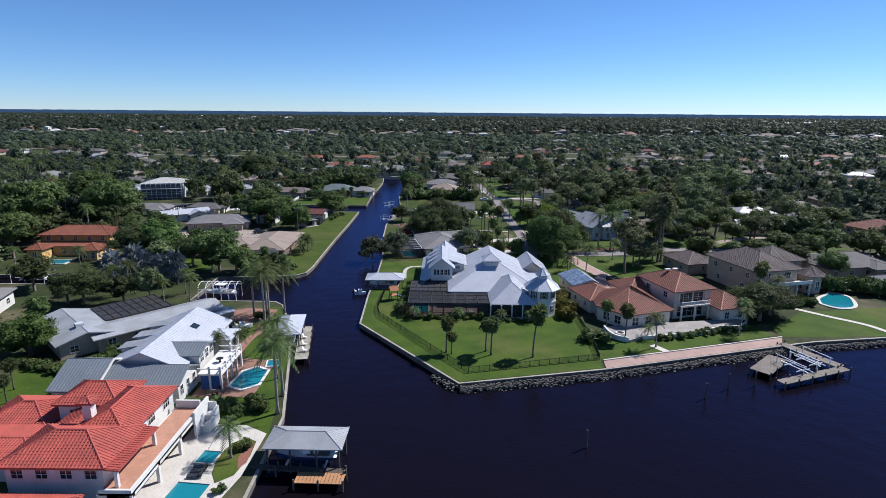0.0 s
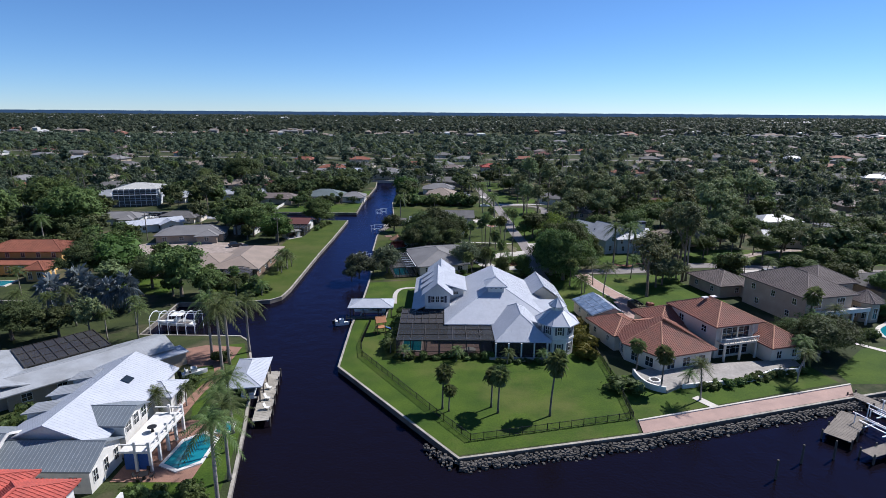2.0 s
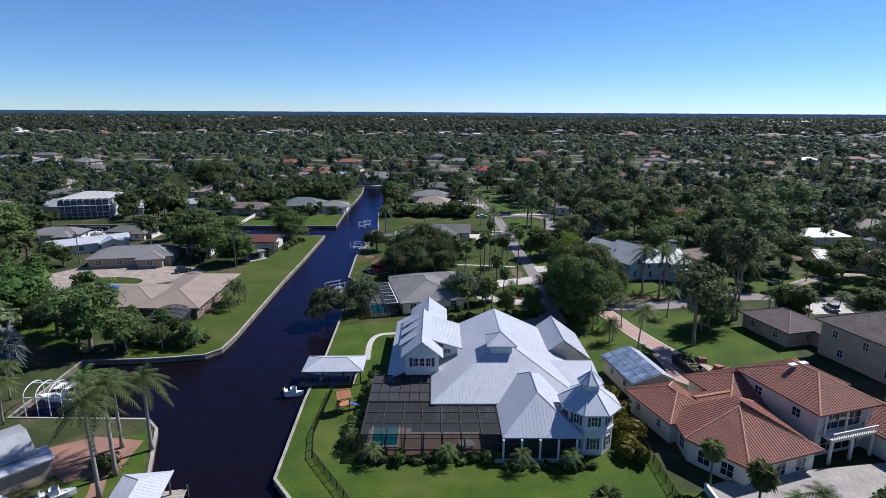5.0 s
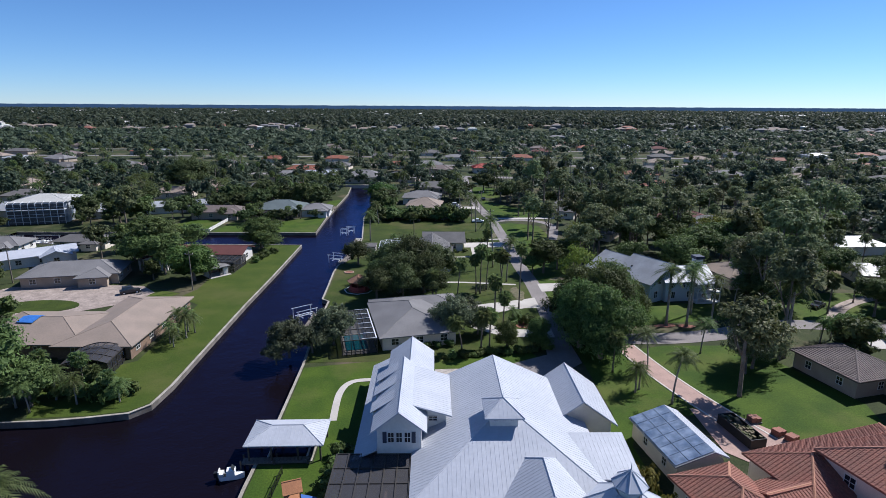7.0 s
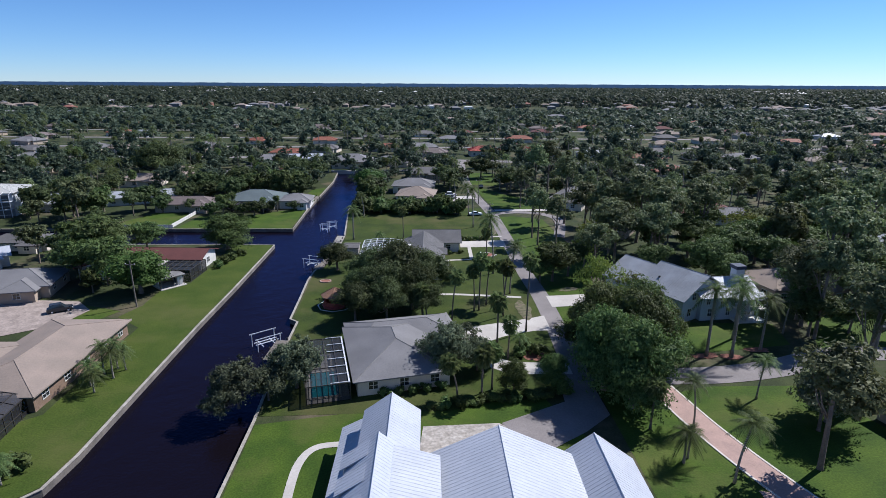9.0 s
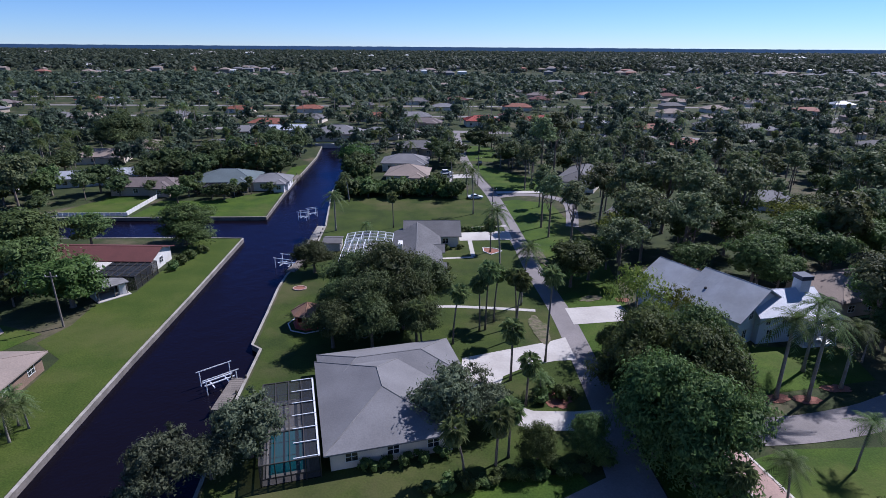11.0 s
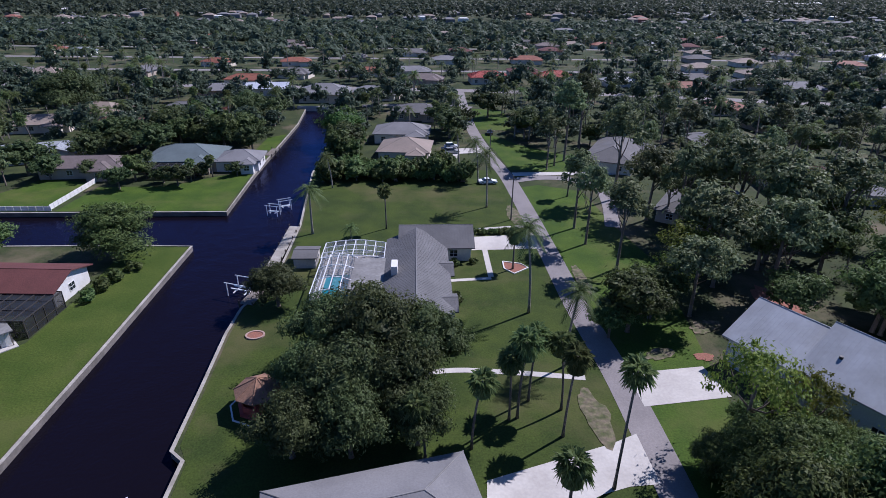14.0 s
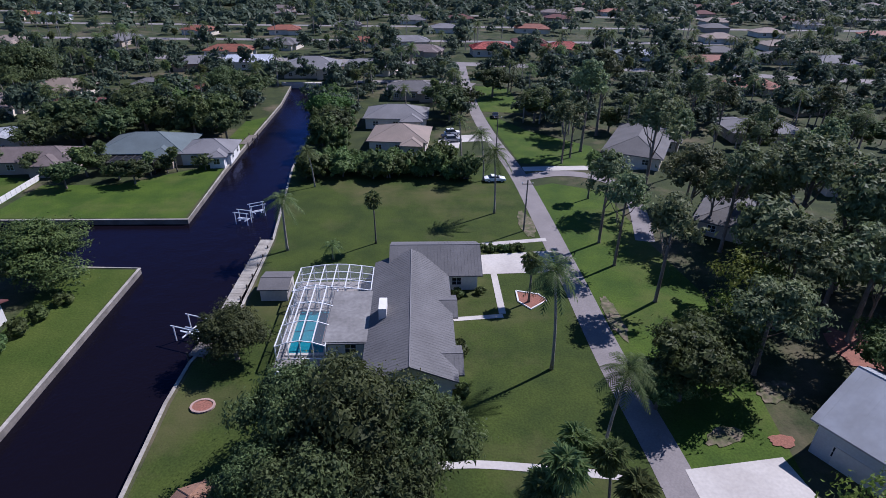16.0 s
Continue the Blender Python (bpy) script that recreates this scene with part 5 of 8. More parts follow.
def fence(points, high, label, gap=2.0, pickets=0.16):
    """A black metal fence: posts, two rails, thin pickets."""
    f = thing("fence", label, "fence")
    rails, pk = Shape(), Shape()
    for a, b in zip(points, points[1:]):
        a, b = Vector((*a, 0)), Vector((*b, 0))
        n = max(1, round((b - a).length / gap))
        for z in (0.18, high - 0.12):
            rails.beam(a + Vector((0, 0, z)), b + Vector((0, 0, z)), 0.05, 0.05)
        for i in range(n + 1):
            p = a.lerp(b, i / n)
            part("post", Shape().box(p.x - 0.045, p.x + 0.045, p.y - 0.045, p.y + 0.045, 0, high + 0.05), BLACK, f)
        m = int((b - a).length / pickets)
        for i in range(m):
            p = a.lerp(b, (i + 0.5) / m)
            pk.box(p.x - 0.014, p.x + 0.014, p.y - 0.014, p.y + 0.014, 0.1, high)
    part("rail", rails, BLACK, f)
    tagged(part("picket_infill", pk, BLACK, f), kind="stuff")
    return f


fence([(-15.2, 137), (-15.6, 124.5), (-14.6, 119.2), (0.8, 96.6), (4.6, 91.4), (29.2, 97.4)], 1.2, "low black picket fence along the lawn's edge")
fence([(29.6, 97.4), (30.4, 108), (30.4, 124)], 1.3, "black garden fence between two lawns")


# ---- boats, lifts, docks ----
def boat(name, label, at, length, hull_mat, top=False, group=""):
    """A motor boat: hull with a raked bow, deck, cockpit, console, windscreen and outboard."""
    b = thing(name, label, "boat", at, group)
    n, w = 9, length * 0.15
    hull, rim = Shape(), []
    rows = []
    for i in range(n):
        t = i / (n - 1)
        x = -length / 2 + length * t
        half = w * (1 - max(0, (t - 0.45) / 0.55) ** 2.2) + 0.02
        rows.append([(x, -half, 0.85 + 0.25 * t), (x * 0.97, -half * 0.75, 0.3), (x * 0.95, 0, 0.05 + 0.25 * t * t), (x * 0.97, half * 0.75, 0.3), (x, half, 0.85 + 0.25 * t)])
    hull.add([p for row in rows for p in row], [(i * 5 + k, (i + 1) * 5 + k, (i + 1) * 5 + k + 1, i * 5 + k + 1) for i in range(n - 1) for k in range(4)] + [(0, 1, 2, 3, 4)])
    part("hull", hull, hull_mat, b, smooth=False)
    deck = Shape()
    deck.add([(row[0][0], row[0][1] * 0.96, row[0][2] - 0.04) for row in rows] + [(row[4][0], row[4][1] * 0.96, row[4][2] - 0.04) for row in rows], [(i, i + 1, n + i + 1, n + i) for i in range(n - 1)])
    part("deck", deck, GEL, b)
    part("cockpit", Shape().box(-length * 0.38, length * 0.02, -w * 0.7, w * 0.7, 0.84, 0.93), WOOD, b, "tan cockpit sole")
    con = part("console", Shape().box(-0.6, 0.4, -0.45, 0.45, 0.9, 1.7), GEL, b)
    part("windscreen", Shape().add([(0.4, -0.5, 1.6), (0.4, 0.5, 1.6), (0.0, 0.45, 2.1), (0.0, -0.45, 2.1)], [(0, 1, 2, 3)]), GLASS, con)
    part("seat", Shape().box(-1.5, -1.0, -0.5, 0.5, 0.9, 1.35).box(-1.6, -1.45, -0.5, 0.5, 0.9, 1.7), WHITE, b)
    if top:
        tt = Shape().box(-1.6, 0.9, -w * 0.85, w * 0.85, 2.55, 2.65)
        for x in (-1.3, 0.6):
            for y in (-0.7, 0.7):
                tt.tube([(x, y, 0.9), (x, y, 2.56)], 0.035, 5)
        part("hardtop", tt, GEL, b)
    out = part("outboard", Shape().box(-length / 2 - 0.65, -length / 2 - 0.05, -0.22, 0.22, 0.75, 1.45).box(-length / 2 - 0.45, -length / 2 - 0.2, -0.1, 0.1, -0.2, 0.75), BLACK, b)
    return b


def boat_lift(at, w, d, label="white aluminium boat lift standing in the canal", group="boat lifts on the canal"):
    """Four pilings, two top beams and a pair of cradle bunks."""
    l = thing("boat_lift", label, "boat lift", at, group)
    for x in (-w / 2, w / 2):
        for y in (-d / 2, d / 2):
            part("piling", Shape().tube([(x, y, -2.6), (x, y, 1.6)], 0.08, 8), ALU, l)
        part("beam", Shape().beam((x, -d / 2 - 0.4, 1.75), (x, d / 2 + 0.4, 1.75), 0.1, 0.12), ALU, l)
    for y in (-d / 4, d / 4):
        part("cradle", Shape().beam((-w / 2, y, 0.1), (w / 2, y, 0.1), 0.14, 0.16), ALU, l)
    for x in (-w / 6, w / 6):
        part("bunk", Shape().beam((x, -d / 2, 0.32), (x, d / 2, 0.32), 0.18, 0.12), ALU, l)
    return l


def dock(name, label, points, width, planks=True, material=None):
    """A plank dock on pilings along a line."""
    d = thing(name, label, "dock")
    a, b = Vector((*points[0], 0)), Vector((*points[1], 0))
    u = (b - a).normalized()
    side = Vector((-u.y, u.x, 0))
    L = (b - a).length
    n = int(L / 0.45)
    board = Shape().box(-0.21, 0.21, -width / 2, width / 2, -0.05, 0.0).mesh("plank", material or WOOD)
    for i in range(n):
        p = a.lerp(b, (i + 0.5) / n)
        part("plank", board, None, d, at=pose(p.x, p.y, 0.14, 0, 0, math.degrees(math.atan2(u.y, u.x))))
    part("joist", Shape().beam(a + side * width * 0.38, b + side * width * 0.38, 0.12, 0.2).beam(a - side * width * 0.38, b - side * width * 0.38, 0.12, 0.2), material or WOOD, d)
    m = max(2, int(L / 3))
    pile = Shape().tube([(0, 0, -2.6), (0, 0, 0.6)], 0.13, 7).mesh("piling", DARKWOOD)
    for i in range(m + 1):
        for sg in (-1, 1):
            p = a.lerp(b, i / m) + side * sg * (width / 2 + 0.02)
            part("piling", pile, None, d, at=pose(p.x, p.y, 0))
    return d


def boat_shelter(name, label, at, w, d, eave, roof_mat, kind="hip", post_mat=None, group=""):
    """An open boat house: posts, beams and a metal roof."""
    s = thing(name, label, "boat house", at, group)
    pl, rd, _ = roof_planes(kind, -w / 2, w / 2, -d / 2, d / 2, eave, 0.36)
    roof(s, pl, rd, roof_mat, "seam", thick=0.14)
    for x in (-w / 2 + 0.5, -w / 6, w / 6, w / 2 - 0.5):
        for y in (-d / 2 + 0.5, d / 2 - 0.5):
            part("post", Shape().tube([(x, y, -2.6), (x, y, eave - 0.05)], 0.13, 7), post_mat or DARKWOOD, s)
    for y in (-d / 2 + 0.5, d / 2 - 0.5):
        part("beam", Shape().beam((-w / 2 + 0.3, y, eave - 0.28), (w / 2 - 0.3, y, eave - 0.28), 0.18, 0.26), post_mat or DARKWOOD, s)
    part("cradle", Shape().beam((-w / 4, -d / 2 + 0.6, -0.3), (-w / 4, d / 2 - 0.6, -0.3), 0.2, 0.25).beam((w / 4, -d / 2 + 0.6, -0.3), (w / 4, d / 2 - 0.6, -0.3), 0.2, 0.25), ALU, s)
    return s


boat_shelter("boat_house", "open boat house with a white metal roof over the canal", pose(-15.6, 142.3, 0, 0, 0, 1), 10.2, 6.2, 2.5, METAL)
boat("motor_boat", "white motor boat hoisted under the boat house", pose(-16.2, 143.4, -0.25, 0, 0, 180), 7.4, GEL)
dock("dock", "narrow plank dock beside the boat house", [(-21.0, 139.5), (-12.5, 139.8)], 1.3)
boat("jet_ski", "small white watercraft moored at the boat house", pose(-21.6, 137.4, -1.2, 0, 0, 10), 3.0, GEL)

boat_shelter("boat_house", "boat house with a pale grey metal roof beside a wooden dock", pose(-18.1, 66.0, 0, 0, 0, -1), 10.4, 5.4, 3.0, METAL_GREY)
boat("motor_boat", "blue-hulled motor boat on a lift under the boat house", pose(-18.2, 65.7, 0.1, 0, 0, 182), 8.4, HULL_BLUE, True)
dock("dock", "warm-toned wooden dock beside the boat house", [(-18.6, 61.6), (-12.4, 61.4)], 2.2, material=WOOD_WARM)
dock("dock", "grey wooden dock from the garden to the boat house", [(-24.6, 63.8), (-12.6, 62.9)], 1.0, material=DARKWOOD)
boat_shelter("boat_house", "boat house with a bright white metal roof by the garden", pose(-31.4, 106.4, 0, 0, 0, 98), 11.0, 5.6, 3.0, METAL)
boat("motor_boat", "white motor boat under the white-roofed boat house", pose(-31.2, 106.0, 0.1, 0, 0, 100), 7.4, GEL)
dock("dock", "pale composite dock beside the boat house", [(-26.6, 96.2), (-29.6, 112.5)], 2.6, material=CAP)
for i, (x, y) in enumerate(((-26.6, 99.5), (-27.4, 102.5), (-28.2, 106.0))):
    ch = thing("deck_chair", "white slatted deck chair on the dock", "chair", pose(x, y, 0.14, 0, 0, 80), "chairs on the dock")
    part("seat", Shape().box(-0.3, 0.3, -0.3, 0.35, 0.32, 0.38), WHITE, ch)
    part("backrest", Shape().add([(-0.3, 0.3, 0.34), (0.3, 0.3, 0.34), (0.3, 0.6, 1.0), (-0.3, 0.6, 1.0), (-0.3, 0.36, 0.34), (0.3, 0.36, 0.34), (0.3, 0.66, 1.0), (-0.3, 0.66, 1.0)], [(0, 1, 2, 3), (7, 6, 5, 4), (0, 4, 5, 1), (3, 2, 6, 7), (0, 3, 7, 4), (1, 5, 6, 2)]), WHITE, ch)
    for lx in (-0.27, 0.27):
        for ly in (-0.26, 0.3):
            part("leg", Shape().box(lx - 0.03, lx + 0.03, ly - 0.03, ly + 0.03, 0, 0.33), WHITE, ch)

# canopy lift on the side canal
lift = thing("canopy_boat_lift", "white arched canopy frame over a boat lift", "boat lift", pose(-56.3, 133.4, 0, 0, 0, 2))
for i in range(6):
    x = -4.6 + 9.2 * i / 5
    arch = [(x, -2.3 * math.cos(math.pi * k / 10), 2.2 + 1.3 * math.sin(math.pi * k / 10)) for k in range(11)]
    part("arch", Shape().tube([(x, -2.3, -2.4)] + arch + [(x, 2.3, -2.4)], 0.08, 6), ALU, lift)
for y, z in ((-2.3, 2.2), (2.3, 2.2), (0, 3.5)):
    part("rail", Shape().beam((-4.6, y, z), (4.6, y, z), 0.1, 0.1), ALU, lift)
boat("motor_boat", "white centre-console boat under the canopy frame", pose(-56.3, 133.4, 0.3, 0, 0, 178), 8.2, GEL, True)
boat("motor_boat", "white cabin boat by the ochre house", pose(-113, 146.4, -0.4, 0, 0, 176), 9.0, GEL, True)
boat_lift(pose(-113, 146.4, 0, 0, 0, 90), 4.6, 9.0, "white boat lift by the ochre house", "boat lifts on the side canal")
boat("motor_boat", "white motor boat stored beside the brick patio", pose(-42.6, 110.6, 0.1, 0, 0, 30), 4.2, GEL)
for x, y, a in ((-24.6, 191.8, 128), (-25.0, 237.2, 70), (-26.6, 276.0, 118), (-28.4, 272.6, 75)):
    boat_lift(pose(x, y, -0.3, 0, 0, a), 2.8 if y < 250 else 1.4, 4.2 if y < 250 else 2.4)
dock("dock", "pale plank dock along the canal", [(-22.3, 241.8), (-22.0, 263.6)], 2.0, material=CAP)
dock("dock", "weathered concrete dock in the trees' shade", [(-22.2, 184.5), (-21.8, 192)], 2.0, material=WOOD)
dock("dock", "weathered wooden platform by the trees", [(-23.2, 232), (-21.4, 241)], 2.2)
dock("dock", "small wooden platform at the lawn", [(-40.6, 318), (-40.2, 326)], 2.2)
for i, x in enumerate((-138, -126, -110, -98)):
    boat("motor_boat", "white motor boat on the side canal", pose(x, 258.4, -1.1, 0, 0, 5 + 173 * (i % 2)), 8.0, GEL, i % 2 == 0, "boats on the side canal")
    boat_lift(pose(x, 258.4, 0, 0, 0, 90), 4.2, 8.0, group="boat lifts on the side canal")

# dock and lifts before the terracotta house
dock("dock", "wooden dock reaching out from the promenade", [(68.8, 105.6), (73.8, 95.0)], 2.2)
dock("dock", "square wooden platform at the water", [(57.4, 92.6), (64.4, 98.8)], 3.6)
dock("dock", "outer wooden finger dock", [(58.8, 88.6), (74.2, 94.4)], 1.8)
for x, y in ((65.2, 94.6), (69.2, 97.2)):
    boat_lift(pose(x, y, 0, 0, 0, 20), 3.4, 5.4, "white aluminium boat lift between wooden docks", "boat lifts at the docks")
for x, y in ((49.5, 88.0), (44.0, 84.6), (20.5, 70.2), (54.6, 89.0)):
    solo("mooring_pile", Shape().tube([(x, y, -3), (x, y, 1.9)], [0.17, 0.14], 8), DARKWOOD, "weathered wooden mooring pile standing in the river", "mooring pile", group="mooring piles")


# ---- terracotta house and its terrace ----
CAPS = mat("pale_terracotta_cap", (0.40, 0.20, 0.125), 0.8, 0, 0.2, 4, 0.5, 0.2)


def terracotta_house():
    h = thing("terracotta_house", "cream stucco house with terracotta tile roofs and a balcony", "house", pose(48, 122, 0, 0, 0, 16))
    kw = dict(cap=CAPS)
    volume(h, 3.2, 12.9, -3.8, 9.0, 6.6, "hip", 0.48, CREAM, TILE_TERRA, "tile", 0.8, wins=(("W", 2, 4.2, 1.4, 1.4), ("N", 3, 4.2, 1.4, 1.4), ("E", 2, 4.2, 1.4, 1.4)), **kw)
    ev = [(-14.2, 0.2), (-11.2, -7.4), (1.0, -6.9), (2.6, 5.0), (-11.6, 7.2)]
    inner = [(x * 0.92 - 0.5, y * 0.9) for x, y in ev]
    wing = part("wall", Shape().prism(inner, 0, 3.45), CREAM, h)
    a, b = Vector((-6.4, -0.2, 7.0)), Vector((-4.6, 1.6, 7.0))
    v = [Vector((x, y, 3.4)) for x, y in ev]
    roof(h, [[v[0], v[1], a], [v[1], v[2], a], [v[2], v[3], b, a], [v[3], v[4], b], [v[4], v[0], a, b]], [(v[0], a), (v[1], a), (v[2], a), (v[3], b), (v[4], b), (a, b)], TILE_TERRA, "tile", CAPS)
    for i in range(5):
        p0, p1 = Vector((*inner[i], 0)), Vector((*inner[(i + 1) % 5], 0))
        if i in (0, 1, 4):
            for t in ((0.3, 0.7) if i != 1 else (0.2, 0.5, 0.8)):
                q = p0.lerp(p1, t)
                window(wing, pose(q.x, q.y, 0.6, 0, 0, math.degrees(math.atan2(p1.y - p0.y, p1.x - p0.x)) + 180), 1.7, 1.9, WHITE, 1)
    volume(h, 11.8, 19.0, -8.6, 1.0, 3.4, "hip", 0.55, CREAM, TILE_TERRA, "tile", 0.8, wins=(("S", 2, 0.8, 1.2, 1.6), ("E", 2, 0.8, 1.2, 1.6)), **kw)
    volume(h, -2.0, 19.5, 5.5, 14.0, 3.8, "hip", 0.46, CREAM, TILE_TERRA, "tile", 0.7, wins=(("N", 4, 0.9, 1.4, 1.5),), **kw)
    volume(h, -13.2, -5.6, 4.2, 13.6, 3.3, "hip", 0.46, CREAM, TILE_TERRA, "tile", 0.6, wins=(("W", 2, 1.2, 0.9, 1.2),), **kw)
    volume(h, -6.5, 2.5, 4.0, 10.0, 3.2, "gable_x", 0.40, CREAM, TILE_TERRA, "tile", 0.6, **kw)
    # balcony and loggia
    bal = part("balcony", Shape().box(3.6, 11.4, -5.9, -3.8, 3.3, 3.6), CREAM, h, "cream balcony with a balustrade over a shaded loggia")
    rail = Shape().box(3.6, 11.4, -5.9, -5.75, 4.4, 4.55)
    part("handrail", rail, WHITE, bal)
    bz = Shape().box(-0.04, 0.04, -0.04, 0.04, 3.6, 4.42).mesh("baluster", WHITE)
    for i in range(20):
        part("baluster", bz, None, bal, at=pose(3.8 + 7.4 * i / 19, -5.82, 0))
    for x in (3.9, 7.5, 11.1):
        part("column", Shape().tube([(x, -5.6, 0), (x, -5.6, 3.3)], 0.24, 10), CREAM, bal)
        part("column", Shape().tube([(x, -4.4, 3.6), (x, -4.4, 6.5)], 0.16, 8), CREAM, bal)
    window(h, pose(7.5, -3.8, 3.7, 0, 0, 180), 6.6, 2.3, WHITE, 4)
    window(h, pose(7.5, -3.8, 0.4, 0, 0, 180), 6.8, 2.5, WHITE, 4)
    sky_l = Shape().box(6.2, 7.4, 3.6, 4.4, 9.25, 9.45).box(8.2, 9.4, 3.6, 4.4, 9.25, 9.45)
    part("skylight", sky_l, WHITE, h)
    return h


terracotta_house()
g = thing("garage_wing", "cream garage wing with a solar-panelled roof and a white rear slope", "garage", pose(35.3, 140.0, 0, 0, 0, 9.5))
part("wall", Shape().prism([(-3.1, -5.2), (3.2, -5.2), (3.2, 5.2), (-3.1, 5.2)], 0, 2.9).add([(-3.1, 5.2, 2.9), (3.2, 5.2, 2.9), (1.6, 5.2, 4.2), (-3.1, -5.2, 2.9), (3.2, -5.2, 2.9), (1.6, -5.2, 4.2)], [(1, 0, 2), (3, 4, 5)]), CREAM, g)
GW, GR, GE = (-3.6, 2.86), (1.6, 4.34), (3.7, 3.3)
roof(g, [[Vector((GW[0], 5.6, GW[1])), Vector((GW[0], -5.6, GW[1])), Vector((GR[0], -5.6, GR[1])), Vector((GR[0], 5.6, GR[1]))]], [], METAL_GREY, "")
roof(g, [[Vector((GE[0], -5.6, GE[1])), Vector((GE[0], 5.6, GE[1])), Vector((GR[0], 5.6, GR[1])), Vector((GR[0], -5.6, GR[1]))]], [], METAL, "seam", label="white metal rear slope")
for i in range(6):
    for j in range(3):
        x0, x1 = GW[0] + 0.1 + 1.7 * j, GW[0] + 1.72 + 1.7 * j
        z0, z1 = [GW[1] + (x - GW[0]) * (GR[1] - GW[1]) / (GR[0] - GW[0]) + 0.07 for x in (x0, x1)]
        y0, y1 = -5.45 + 1.83 * i, -3.68 + 1.83 * i
        part("solar_panel", Shape().add([(x0, y0, z0), (x1, y0, z1), (x1, y1, z1), (x0, y1, z0), (x0, y0, z0 + 0.06), (x1, y0, z1 + 0.06), (x1, y1, z1 + 0.06), (x0, y1, z0 + 0.06)], [(0, 3, 2, 1), (4, 5, 6, 7), (0, 1, 5, 4), (1, 2, 6, 5), (2, 3, 7, 6), (3, 0, 4, 7)]), SOLAR, g, "pale blue-grey glazed panel")
for y in (-2.6, 1.8):
    window(g, pose(-3.1, y, 1.0, 0, 0, 90), 1.0, 1.2)
ter = thing("terrace", "raised pale stone terrace with curved white walls", "terrace")
part("paving", Shape().prism([(34.8, 112.6), (35.6, 107.6), (38.0, 105.4), (41.0, 107.4), (50, 109.4), (58.5, 111.6), (66.4, 115.4), (66.6, 118), (41, 114.5)], -0.02, 0.55), TERRACE, ter)
for pts in ([(34.6, 112.4), (34.7, 109.4), (35.6, 107.0), (37.8, 105.6)], [(41.2, 107.2), (46, 108.2), (51, 109.0), (56.8, 110.8)], [(56.8, 110.8), (60, 112.6), (64, 112.8), (66.6, 115.2)]):
    part("wall", strip(smooth_line(pts), 0.35, 0.0, 0.75 if pts[0][0] > 41 and pts[0][0] < 50 else 1.1), WHITE, ter)
fire = thing("fire_pit", "round white fire pit on the terrace", "fire pit", pose(37.0, 108.6, 0.55))
part("ring", Shape().prism(ellipse(0, 0, 1.0, 1.0, 18), 0, 0.4), WHITE, fire)
part("bowl", Shape().prism(ellipse(0, 0, 0.7, 0.7, 18), 0.4, 0.42), BLACK, fire)
sk = thing("skip", "black metal skip filled with building rubble", "skip", pose(46.8, 144.8, 0.09, 0, 0, -80))
part("body", Shape().box(-3.4, 3.4, -1.2, -1.1, 0.1, 1.5).box(-3.4, 3.4, 1.1, 1.2, 0.1, 1.5).box(-3.4, -3.3, -1.1, 1.1, 0.1, 1.5).box(3.3, 3.4, -1.1, 1.1, 0.1, 1.5).box(-3.3, 3.3, -1.1, 1.1, 0.1, 0.25), BLACK, sk)
junk, jq = Shape(), random.Random(9)
for _ in range(60):
    x, y, s0 = jq.uniform(-3.0, 3.0), jq.uniform(-0.9, 0.9), jq.uniform(0.15, 0.4)
    junk.box(x - s0, x + s0, y - s0 * 0.6, y + s0 * 0.6, 0.25, 1.1 + jq.uniform(0, 0.45))
tagged(part("rubble", junk, SAND, sk, "pale broken rubble"), kind="stuff")
for x, y, a in ((50.6, 148.2, 10), (53.2, 143.4, 30), (52.2, 144.8, 24), (49.4, 139.8, 40), (51.4, 138.6, 12)):
    p = thing("pallet_stack", "stack of roof tiles on a wooden pallet", "pallet", pose(x, y, 0.09, 0, 0, a), "pallets on the forecourt")
    part("pallet", Shape().box(-0.9, 0.9, -0.7, 0.7, 0.0, 0.18), WOOD, p)
    part("tiles", Shape().box(-0.8, -0.05, -0.6, 0.6, 0.18, 0.95).box(0.05, 0.8, -0.6, 0.6, 0.18, 0.8), TILE_TERRA, p)


# ---- brown-roofed house with pool ----
h = thing("brown_roof_house", "large tan stucco house with a brown tile hip roof", "house", pose(86.5, 146, 0, 0, 0, 14))
volume(h, -9.6, 3.0, -8.6, 9.0, 6.8, "hip", 0.48, TAN, TILE_BROWN, "tile", 0.9, wins=(("W", 3, 4.2, 1.2, 1.5), ("W", 2, 1.0, 1.2, 1.5), ("S", 2, 4.0, 2.2, 2.1)), cap=TILE_BROWN)
volume(h, 1.0, 11.6, -1.4, 9.0, 6.8, "hip", 0.48, TAN, TILE_BROWN, "tile", 0.9, wins=(("S", 2, 4.0, 1.6, 2.0), ("E", 2, 4.0, 1.4, 1.6)), cap=TILE_BROWN)
oc_r = lambda r: [(8.4 + r * math.cos(radians(22.5 + 45 * k)), -7.4 + r * math.sin(radians(22.5 + 45 * k))) for k in range(8)]
rot = part("turret", Shape().prism(oc_r(2.8), 0, 4.8), TAN, h, "tan octagonal turret with tall windows")
o8 = oc_r(3.7)
pl = [[Vector((*o8[k], 4.7)), Vector((*o8[(k + 1) % 8], 4.7)), Vector((8.4, -7.4, 6.9))] for k in range(8)]
roof(rot, pl, [(p[0], p[2]) for p in pl], TILE_BROWN, "tile", TILE_BROWN, name="turret_roof", thick=0.16)
